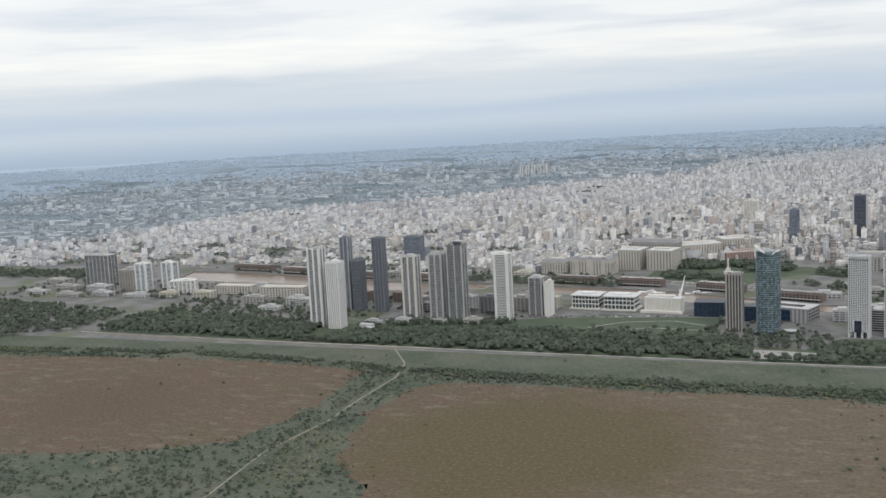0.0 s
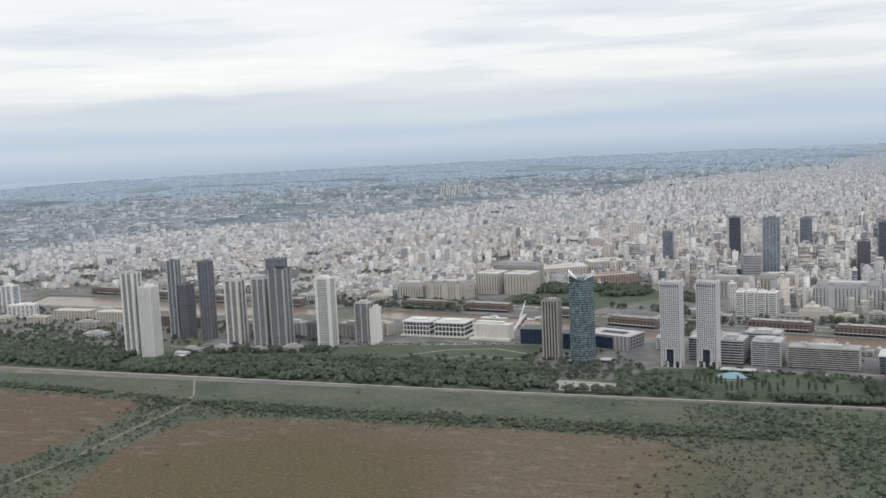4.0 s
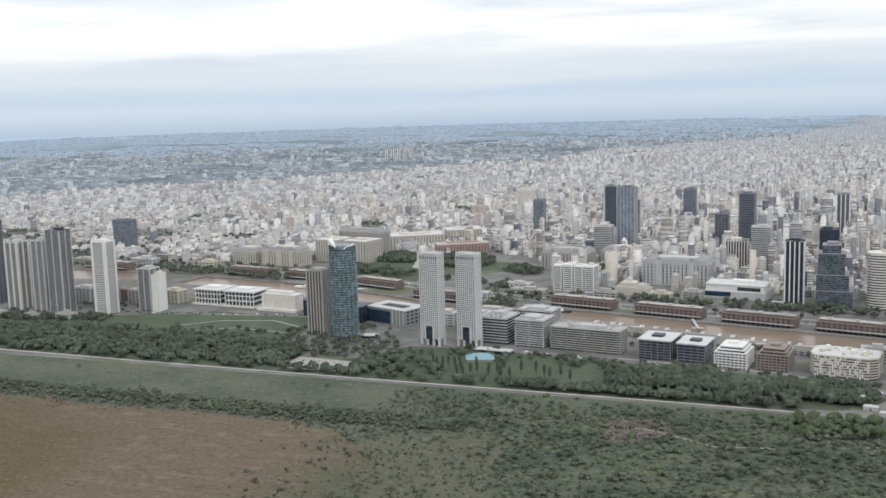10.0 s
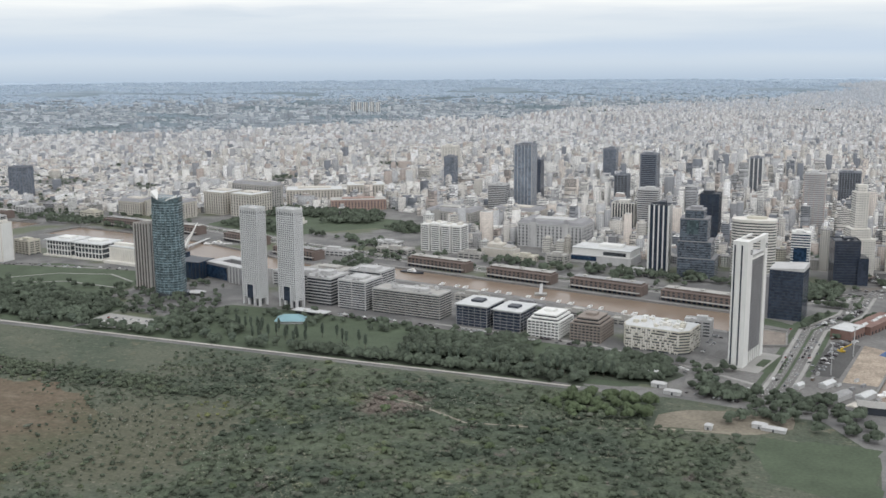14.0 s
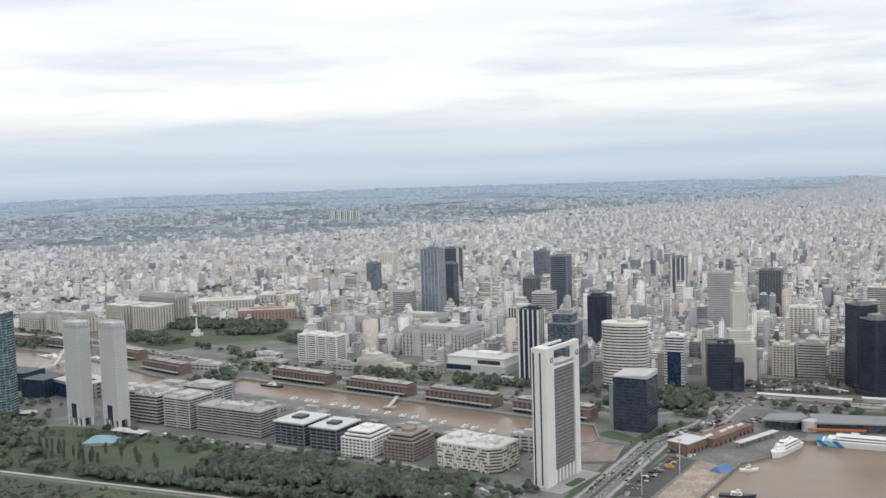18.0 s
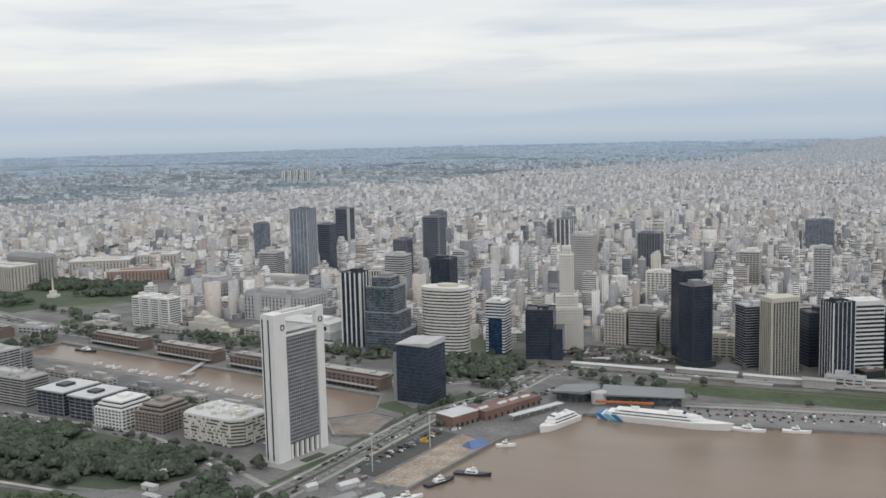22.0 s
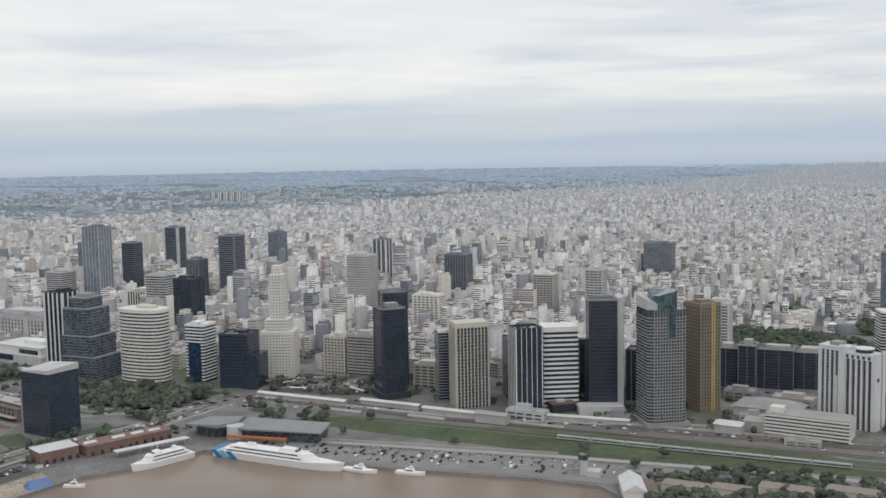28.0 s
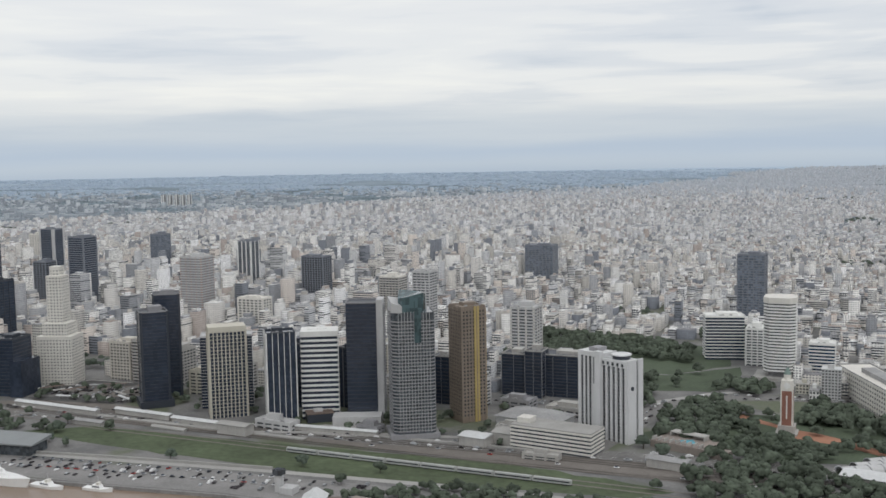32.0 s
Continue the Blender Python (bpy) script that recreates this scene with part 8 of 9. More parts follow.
# parked cars
def car(paint, name="car"):
    t = thing("car", "small parked car", "car", 0, 0, 0, 0, group="parked cars")
    g = Geo().prism([(-2.1, -0.85), (2.1, -0.85), (2.1, 0.85), (-2.1, 0.85)], 0.35, 0.95, [(-2.05, -0.8), (1.95, -0.8), (1.95, 0.8), (-2.05, 0.8)])
    part("body", g, paint, t)
    part("cabin", Geo().prism([(-1.6, -0.75), (0.9, -0.75), (0.9, 0.75), (-1.6, 0.75)], 0.95, 1.5, [(-1.2, -0.62), (0.4, -0.62), (0.4, 0.62), (-1.2, 0.62)]), G_BLACK, t)
    return t


CARS = []
for nm, col in (("white", (0.7, 0.7, 0.7)), ("silver", (0.38, 0.39, 0.40)), ("black", (0.02, 0.02, 0.022)), ("red", (0.30, 0.03, 0.02))):
    CARS.append(tagged(car(mat("car_paint_" + nm, col, rough=0.3, var=0.02)), nm + " parked car on asphalt", "car"))
rr = random.Random(8)
stands = []
for k in range(34):
    stands.append((850 + k * 8.6, 1862 + k * 1.05 + rr.uniform(-1, 1), rr.uniform(-8, 18) + 7))
for k in range(26):
    stands.append((905 + k * 9, 1888 + k * 1.0, rr.uniform(60, 110)))
for k in range(16):
    stands.append((-140 + k * 5.6, 1532 + (k % 2) * 18, 85))
for k in range(14):
    stands.append((650 + rr.uniform(-6, 10), 1520 + k * 20, 85))
for k in range(12):
    stands.append((745 + k * 5, 1490 + rr.uniform(-1, 1), 80))
for k in range(12):
    stands.append((665 + rr.uniform(-8, 20), 1640 + k * 9, rr.uniform(50, 90)))
for k in range(16):
    stands.append((760 + k * 50 + rr.uniform(-10, 10), 2018 + rr.uniform(-8, 8), 2))
for i, (x, y, r) in enumerate(stands):
    if i < 4:
        CARS[i].matrix_basis = pose(x, y, 0.2, 0, 0, r)
    else:
        copy_thing(CARS[rr.choice((0, 0, 1, 1, 2, 3))], pose(x, y, 0.2, 0, 0, r))


# ---- fillers of the old port: low blocks, street trees, greens ----
rr = random.Random(21)
low = []
for x, y, w, d, h, k in ((-1060, 1830, 60, 24, 14, 0), (-1180, 1850, 50, 22, 12, 1), (-1320, 1870, 44, 24, 16, 2), (-990, 1770, 40, 20, 12, 1), (-1090, 1760, 46, 20, 9, 0), (-800, 1830, 40, 26, 22, 3), (-760, 1800, 30, 22, 16, 1), (-700, 1820, 46, 24, 26, 4), (-640, 1800, 36, 26, 30, 5), (-590, 1830, 44, 26, 24, 3), (-540, 1850, 36, 22, 22, 2), (-640, 1700, 30, 18, 8, 1), (-770, 1690, 26, 18, 7, 0), (-820, 1670, 30, 14, 6, 4), (-700, 1690, 24, 14, 6, 1), (-1650, 1930, 60, 30, 14, 4), (-1760, 1950, 70, 26, 10, 1), (-1600, 1880, 50, 22, 9, 0), (-1500, 1870, 60, 20, 7, 4), (-1420, 1880, 40, 20, 11, 2), (-1680, 1860, 60, 20, 8, 1), (-1800, 1890, 60, 24, 8, 4), (-1850, 2020, 60, 30, 12, 3), (-1600, 2030, 50, 20, 9, 1), (-1250, 2000, 60, 14, 8, 4), (-1380, 2020, 50, 14, 8, 3), (470, 1740, 50, 14, 6, 3), (400, 1760, 40, 14, 6, 3), (330, 1772, 46, 14, 6, 5), (250, 1790, 46, 14, 7, 3), (180, 1805, 46, 14, 6, 3), (548, 1722, 30, 14, 18, 4), (40, 1800, 60, 30, 26, 3), (90, 1820, 40, 26, 22, 5), (-30, 1800, 30, 26, 18, 4), (-1000, 2190, 60, 24, 10, 3), (-860, 2200, 60, 24, 12, 4), (-700, 2195, 40, 22, 11, 2), (-1200, 2280, 70, 24, 9, 1), (-60, 2010, 50, 20, 8, 4), (20, 2060, 60, 24, 7, 3), (-10, 2100, 46, 22, 9, 4), (150, 2060, 40, 16, 8, 1), (240, 2055, 36, 18, 10, 2), (290, 2060, 30, 22, 14, 1), (420, 2020, 40, 14, 6, 4), (900, 2140, 36, 26, 24, 2), (930, 2150, 26, 26, 30, 3), (1180, 2180, 30, 22, 26, 4), (1228, 2180, 30, 20, 10, 5), (1280, 2176, 40, 20, 7, 3), (1300, 2030, 30, 10, 4, 3), (1045, 2040, 40, 14, 7, 4), (1132, 2056, 22, 12, 6, 5), (1250, 2096, 24, 12, 6, 3)):
    k = {0: 4, 1: 3, 2: 6}.get(k, k)
    wall = WALLS[k]
    f = max(2, round(h / 3.4))
    tower("low_block", ["white", "warm white", "cream", "grey stone", "light grey", "dark grey", "beige"][k] + " low building with a flat roof", x, y, w, d, h, G_DARK, (wall, 0.55, 0.25), (wall, max(3, int(w / 7)), 3, 2.2, 0.35), f, rot=rr.choice((-10, -8, -6, 0)), category="building", crown=wall)
extra = []
for poly, sp, keep in (
    ([(-1560, 1880), (-900, 1700), (-560, 1760), (-560, 1890), (-1000, 1960), (-1560, 2050)], 17, 0.5),
    ([(-1330, 1690), (-900, 1640), (-900, 1720), (-1330, 1860)], 12, 0.6),
    ([(-840, 1640), (-560, 1690), (-560, 1735), (-840, 1680)], 10, 0.85),
    ([(-228, 1578), (-60, 1572), (-60, 1662), (-228, 1668)], 11, 0.6),
    ([(-430, 1655), (-230, 1650), (-225, 1700), (-430, 1690)], 12, 0.35),
    ([(-230, 1640), (-60, 1620), (-50, 1660), (-100, 1780), (-230, 1790)], 14, 0.45),
    ([(-60, 1620), (560, 1590), (560, 1625), (-60, 1668)], 12, 0.4),
    ([(10, 1730), (560, 1690), (560, 1720), (20, 1860)], 18, 0.4),
    ([(700, 2060), (860, 2070), (1000, 2045), (1300, 2050), (1300, 2200), (900, 2180), (700, 2110)], 17, 0.45),
    ([(560, 1900), (720, 1900), (720, 2060), (560, 2050)], 14, 0.4),
    ([(-60, 2000), (560, 1925), (560, 2030), (-60, 2130)], 17, 0.45),
    ([(-1500, 2120), (-460, 2130), (-460, 2240), (-1500, 2300)], 18, 0.5),
    ([(-1900, 1820), (-1560, 1850), (-1560, 2060), (-1900, 2100)], 18, 0.45),
    ([(1180, 1875), (1380, 1890), (1420, 1950), (1240, 1930)], 10, 0.85),
    ([(1440, 1950), (1700, 1960), (1700, 2080), (1440, 2070)], 12, 0.6),
    ([(560, 1560), (600, 1560), (590, 1605), (560, 1610)], 10, 0.6),
    ([(625, 1470), (720, 1480), (690, 1510), (640, 1512)], 10, 0.7),
    ([(660, 1786), (690, 1870), (684, 1874), (654, 1790)], 6.5, 0.45),
    ([(700, 1800), (712, 1790), (752, 1890), (742, 1900)], 9, 0.5),
    ([(676, 1745), (700, 1742), (704, 1760), (680, 1764)], 8, 0.7),
    ([(800, 1935), (870, 1950), (868, 1972), (800, 1960)], 9, 0.6),
    ([(700, 2052), (760, 2050), (850, 2064), (850, 2072), (700, 2062)], 10, 0.35),
    ([(1300, 2190), (1345, 2200), (1350, 2260), (1300, 2290)], 11, 0.6)):
    for x, y in fill(poly, sp, rr, 0.5, keep):
        if any(a + 4 < x < b - 4 and c + 4 < y < e - 4 for a, b, c, e in TAKEN) or any(inside(dk, x, y) for dk in DOCKS):
            continue
        extra.append((x, y, view_rise(x, y) + rr.uniform(0.2, 1.0), rr.uniform(0.6, 1.05)))
scatter("street_trees", extra, HEAP_CROWNS, LEAF_DARK, "dark green street and yard trees between the buildings", "trees")


# ---- roads and yards in detail: kerbs, medians, lines, tracks, traffic ----
def offset(line, d):
    out = []
    for i, (x, y) in enumerate(line):
        ax, ay = line[max(0, i - 1)]
        bx, by = line[min(len(line) - 1, i + 1)]
        L = math.hypot(bx - ax, by - ay)
        out.append((x - (by - ay) / L * d, y + (bx - ax) / L * d))
    return out


def walk_line(line, step):
    """Points every step metres along a line, with their heading."""
    out, rest = [], 0.0
    for (ax, ay), (bx, by) in zip(line, line[1:]):
        L = math.hypot(bx - ax, by - ay)
        while rest < L:
            out.append((ax + (bx - ax) * rest / L, ay + (by - ay) * rest / L, math.degrees(math.atan2(by - ay, bx - ax))))
            rest += step
        rest -= L
    return out


rr = random.Random(33)
PORT_ROAD = [(640, 1500), (652, 1600), (668, 1786), (708, 1875), (722, 1980), (760, 2045)]
INLAND = [(-1900, 2330), (-1000, 2225), (-450, 2170), (-200, 2080), (0, 2020), (300, 1960), (620, 1905), (720, 1985), (900, 2030), (1150, 2035), (1400, 2062), (1600, 2075)]
ribbon("median", PORT_ROAD[:5], 3.0, LAWN, "planted grass median of the port road", "median", 0.34, 0.3)
ribbon("median", INLAND[1:8], 4.5, LAWN, "planted grass median of the avenue", "median", 0.34, 0.3)
ribbon("pavement", offset(INLAND[1:8], 15.5), 4.5, PAVING, "pale pavement beside the avenue", "pavement", 0.24)
ribbon("pavement", offset(INLAND[1:8], -15.5), 4.5, PAVING, "pale pavement beside the avenue", "pavement", 0.24)
ribbon("verge", offset(PORT_ROAD[1:4], -19), 5.0, LAWN, "green verge with bushes beside the port road", "verge", 0.21)
ribbon("verge", offset(PORT_ROAD[:4], 19), 6.0, LAWN, "green verge with bushes beside the port road", "verge", 0.21)
lines = Geo()
for line, offs in ((PORT_ROAD, (-7.2, -3.8, 3.8, 7.2)), (INLAND, (-9, -5.5, 5.5, 9))):
    for d in offs:
        for x, y, a in walk_line(offset(line, d), 11.0):
            c, s = math.cos(radians(a)), math.sin(radians(a))
            n = len(lines.v)
            lines.v += [(x + u * c - w * s, y + u * s + w * c, 0.24) for u, w in ((-2.2, -0.14), (2.2, -0.14), (2.2, 0.14), (-2.2, 0.14))]
            lines.f.append((n, n + 1, n + 2, n + 3))
solid("lane_marks", lines, PAINT, "worn white dashed lane lines on the roads", "road marking", "stuff")
# paths and beds round the frame tower and the glass block
sheet("lawn", [(640, 1785), (655, 1788), (690, 1868), (672, 1876), (655, 1840)], LAWN, "lawn beside the glass office block", "lawn", 0.2, 1.5, 8, 8)
sheet("lawn", [(600, 1800), (640, 1782), (650, 1800), (612, 1822)], LAWN, "lawn in front of the glass office block", "lawn", 0.19, 1.5, 8, 9)
sheet("lawn", [(628, 1600), (646, 1602), (650, 1660), (634, 1664)], LAWN, "planted bed at the foot of the white tower", "lawn", 0.19, 1.0, 8, 10)
sheet("lot", [(668, 1610), (700, 1604), (720, 1735), (690, 1745)], LOT, "dark asphalt lorry park by the pier", "car park", 0.19)
ribbon("pavement", [(628, 1555), (560, 1592), (440, 1640), (250, 1662)], 5, PAVING, "pale pavement in front of the dock offices", "pavement", 0.23)
ribbon("quay_walk", [(34, 1884), (300, 1826), (594, 1738)], 7, QUAY, "paved quay walk along the dock", "pavement", 0.17)
ribbon("quay_walk", [(36, 1963), (300, 1905), (590, 1843)], 6, QUAY, "paved quay walk in front of the warehouses", "pavement", 0.17)
# rail yard
sheet("rail_yard", [(1100, 2012), (1100, 2040), (1180, 2050), (1330, 2052), (1480, 2045), (1480, 2012), (1300, 2006)], BALLAST, "grey-brown rail yard ballast", "rail yard", 0.075)
RAIL = mat("rusty_rail", (0.10, 0.085, 0.075), rough=0.6)
for k, y0 in enumerate((2003, 2008, 2027, 2032, 2038)):
    line = [(740, y0 + 14), (860, y0 + 3), (1000, y0), (1150, y0 + 1), (1350, y0 + 4), (1600, y0 + 16)]
    ribbon("rail_bed", line, 3.0, BED, "dark sleepers and ballast of a rail track", "rail track", 0.16)
    for d in (-0.75, 0.75):
        ribbon("rail", offset(line, d), 0.28, RAIL, "rusty steel rail", "rail", 0.24)
ribbon("platform", [(760, 2024), (900, 2018), (1090, 2014)], 6, PAVING, "pale concrete station platform", "platform", 1.0, 1.0)
ribbon("platform", [(1080, 2044), (1180, 2046), (1320, 2052)], 4, PAVING, "pale concrete platform by the tracks", "platform", 0.9, 0.9)
# bus yard in front of the city
sheet("bus_yard", [(690, 2062), (705, 2112), (735, 2150), (850, 2150), (860, 2104), (845, 2066), (801, 2056), (749, 2052)], LOT, "dark worn asphalt bus yard", "car park", 0.18, 1.5, 9, 21)
sheet("dirt_patch", [(742, 2096), (770, 2132), (838, 2138), (850, 2108), (800, 2080)], BALLAST, "brown bare earth of a building site", "field", 0.20, 2.0, 8, 22)
ribbon("access_road", [(690, 2050), (748, 2070), (800, 2110), (812, 2160), (800, 2240)], 11, ASPHALT, "grey street from the city to the port", "street", 0.23)
ribbon("access_road", [(1030, 2018), (1080, 2036), (1130, 2050), (1240, 2070)], 8, PAVING, "pale curved station approach", "road", 0.26)
sheet("forecourt", [(1066, 2046), (1080, 2064), (1130, 2072), (1146, 2046), (1120, 2034), (1075, 2030)], PAVING, "pale paved forecourt between office towers", "paving", 0.22)
FC = thing("annexe", "low dark annexe with a brown flat roof", "building", 1068, 2076, 0, 38)
part("wall", Geo().box(-12, -9, -0.3, 12, 9, 8), DARK_GREY, FC)
part("roof", Geo().box(-12.6, -9.6, 8, 12.6, 9.6, 8.9), BROWN, FC)
part("roof_unit", Geo().box(-5, -3, 8.9, 3, 4, 11), LIGHT_GREY, FC)
ribbon("pavement", [(700, 2110), (735, 2146), (790, 2148)], 3, PAVING, "pale pavement of the bus yard", "pavement", 0.26)
for k, (x, y, a, m) in enumerate(((716, 2074, 58, ROOF_PALE), (728, 2092, 58, BROWN), (742, 2078, 58, PAVING), (758, 2092, 58, BROWN), (762, 2112, 30, ROOF_GREY), (784, 2126, 30, BRICK), (822, 2092, -25, PAVING), (838, 2078, -25, ROOF_PALE), (826, 2124, -20, BROWN), (776, 2064, 12, ROOF_PALE))):
    t = thing("bus_canopy", ("pale" if m in (ROOF_PALE, PAVING, ROOF_GREY) else "rusty brown") + " narrow canopy in the bus yard", "canopy", x, y, 0.2, a, group="bus canopies")
    part("roof", Geo().prism([(-13, -2), (13, -2), (13, 2), (-13, 2)], 3.4, 4.2, [(-13, -0.3), (13, -0.3), (13, 0.3), (-13, 0.3)]), m, t)
    for q in (-10, 0, 10):
        part("post", Geo().box(q - 0.2, -0.2, 0, q + 0.2, 0.2, 3.4), MID_GREY, t)
# traffic and parked cars beyond counting
kinds = [Geo(), Geo(), Geo()]


def small_car(x, y, a, big=1.0):
    g = kinds[rr.choice((0, 1, 1, 2, 2))]
    c, s = math.cos(radians(a)), math.sin(radians(a))
    for x0, x1, w, z0, z1, in_ in ((-2.1, 2.1, 0.85, 0.3, 0.95, 0.05), (-1.5, 0.9, 0.75, 0.95, 1.5, 0.4)):
        n = len(g.v)
        for z, k in ((z0, 0.0), (z1, in_)):
            g.v += [(x + (u * c - v * s) * big, y + (u * s + v * c) * big, 0.1 + z * big) for u, v in ((x0 + k, -w + k / 4), (x1 - k, -w + k / 4), (x1 - k, w - k / 4), (x0 + k, w - k / 4))]
        g.f += [tuple(n + i for i in q) for q in ((4, 5, 6, 7), (0, 1, 5, 4), (1, 2, 6, 5), (2, 3, 7, 6), (3, 0, 4, 7))]


for line, offs, step, keep in (
    (PORT_ROAD, (-9, -5.5, 5.5, 9), 13, 0.3), (INLAND, (-11, -7, 7, 11), 14, 0.42),
    ([(1330, 2060), (1345, 2150), (1355, 2240), (1400, 2290), (1600, 2330)], (-8, -4, 4, 8), 12, 0.5),
    ([(60, 1665), (440, 1632), (590, 1560)], (-4.2, 4.2), 7, 0.55), ([(-840, 1690), (-560, 1760), (-230, 1805)], (-4, 4), 8, 0.45),
    ([(850, 1856), (960, 1862), (1110, 1880), (1230, 1902)], (0, 6.5, 17, 23), 3.8, 0.2),
    ([(672, 1618), (694, 1735)], (-3, -9), 3.8, 0.6), ([(570, 1520), (625, 1508)], (-12, 12, 30), 4.5, 0.55),
    ([(700, 2085), (760, 2072), (850, 2070)], (0, 8, 16, 28, 40, 52), 4.6, 0.5), ([(712, 2010), (860, 2042)], (0, 6), 7, 0.5), ([(690, 1800), (724, 1862), (742, 1925)], (-26, -20, -14, 14, 20), 4.8, 0.5), ([(700, 1742), (716, 1752)], (0, 5, 10), 4.5, 0.7), ([(1040, 2098), (1090, 2104)], (0, 9), 4.5, 0.6),
    ([(1170, 2205), (1300, 2212)], (-5, 5), 9, 0.6), ([(1400, 2040), (1500, 2046), (1600, 2060)], (0, 8), 6, 0.5),
    ([(560, 1640), (575, 1720)], (0, 7), 4.2, 0.5)):
    for d in offs:
        for x, y, a in walk_line(offset(line, d), step):
            if rr.random() < keep and not any(b0 < x < b1 and b2 < y < b3 for b0, b1, b2, b3 in [(q[0] + 3, q[1] - 3, q[2] + 3, q[3] - 3) for q in TAKEN]):
                small_car(x, y, a + (90 if step < 6 else 0) + rr.uniform(-4, 4), rr.choice((1, 1, 1.1, 1.1, 1.5)))
for g, m, w in zip(kinds, (CAR_WHITE, CAR_GREY, CAR_DARK), ("white", "grey", "dark")):
    solid("traffic", g, m, "many small %s cars on the roads and car parks" % w, "cars", "stuff")
# yachts along the dock
YACHT = thing("yacht", "small white motor yacht moored along the dock", "boat", 0, 0, -2.0, 0, group="yachts in the dock")
part("hull", hull(12, 3.4, 1.6, 0.45, 0.7), HULL, YACHT)
yacht_cabin = part("cabin", Geo().prism([(-4, -1.3), (2.5, -1.3), (2.5, 1.3), (-4, 1.3)], 1.6, 3.0, [(-3.4, -1.1), (1.0, -1.1), (1.0, 1.1), (-3.4, 1.1)]), HULL, YACHT)
part("window", Geo().box(-3.2, -1.28, 2.1, 1.4, 1.28, 2.6), G_BLACK, yacht_cabin)
for k in range(15):
    u = 0.25 + 0.04 * k + rr.uniform(-0.01, 0.01)
    m = pose(34 + 560 * u, 1896 - 148 * u + 6 + 8 * math.sin(3.14 * u), -2.0, 0, 0, 70 + rr.uniform(-8, 8))
    if k == 0:
        YACHT.matrix_basis = m
    else:
        copy_thing(YACHT, m)
# freight containers and site cabins on the quay
for k in range(12):
    x, y, a = ((706, 1562, 60), (712, 1572, 60), (700, 1580, 60), (694, 1596, 75), (680, 1610, 80), (722, 1585, 62), (716, 1600, 66), (676, 1590, 80), (735, 1545, 60), (668, 1572, 85), (712, 1745, 66), (690, 1752, 70))[k]
    t = thing("container", ("pale grey", "dark grey", "white", "brown")[k % 4] + " freight container on the quay", "container", x, y, 0.2, a, group="freight containers")
    part("body", Geo().box(-3, -1.25, 0, 3, 1.25, 2.5), (LIGHT_GREY, MID_GREY, ROOF_PALE, BROWN)[k % 4], t)
    part("roof", Geo().box(-3.05, -1.3, 2.5, 3.05, 1.3, 2.65), ROOF_GREY, t)
    part("door", Geo().box(3.0, -1.1, 0.1, 3.08, 1.1, 2.4), MID_GREY, t)
# vaulted station roof by the park
for k in range(3):
    t = thing("station_vault", "long white vaulted station roof with glazed ribs", "station roof", 1556 + k * 9, 2072 + k * 15, 0, 32, group="station vaults")
    arch = [(6.5 * math.cos(radians(a)), 5 + 5.0 * math.sin(radians(a))) for a in range(0, 181, 20)]
    g = Geo()
    for x in (-38, 38):
        g.v += [(x, y, z) for y, z in arch]
    n = len(arch)
    g.f = [(i, i + 1, n + i + 1, n + i) for i in range(n - 1)]
    part("roof", g, LIGHT_GREY, t)
    part("wall", Geo().box(-38, -6.6, -0.3, 38, -6.2, 5).box(-38, 6.2, -0.3, 38, 6.6, 5), STONE, t)
    for i in range(8):
        rib = Geo()
        for a, b in zip(arch, arch[1:]):
            rib.beam((-38 + i * 10.8, a[0], a[1] + 0.1), (-38 + i * 10.8, b[0], b[1] + 0.1), 0.3)
        part("rib", rib, MID_GREY, t)


# ---- the city behind: blocks of the street grid ----
FRONT = [(-6000, 2350), (-2400, 2260), (-1650, 2330), (-1000, 2250), (-760, 2215), (-460, 2330), (-200, 2360), (-60, 2180), (30, 2130), (180, 2140), (330, 2130), (420, 2110), (560, 2110), (650, 2120), (740, 2130), (860, 2180), (960, 2190), (1100, 2190), (1180, 2210), (1290, 2270), (1325, 2560), (1395, 2560), (1480, 2300), (1600, 2250), (2600, 2300)]
PARKS = [[(1125, 2385), (1330, 2370), (1400, 2440), (1405, 2540), (1390, 2690), (1322, 2700), (1312, 2590), (1275, 2575), (1200, 2595), (1125, 2585)], [(1340, 2100), (1610, 2090), (1610, 2290), (1400, 2290)], [(-430, 2190), (-60, 2075), (0, 2060), (35, 2150), (60, 2230), (130, 2255), (120, 2300), (-30, 2350), (-90, 2430), (-170, 2470), (-300, 2410), (-400, 2440), (-440, 2340)]]
EDGE = [(2400, -2420), (2750, -2450), (3200, -2330), (3730, -1930), (4160, -1500), (4700, -1130), (5400, -700), (6400, -100), (9200, 1200)]


def along(table, v):
    for (a, fa), (b, fb) in zip(table, table[1:]):
        if a <= v <= b:
            return fa + (fb - fa) * (v - a) / (b - a)
    return table[-1][1] if v > table[-1][0] else table[0][1]


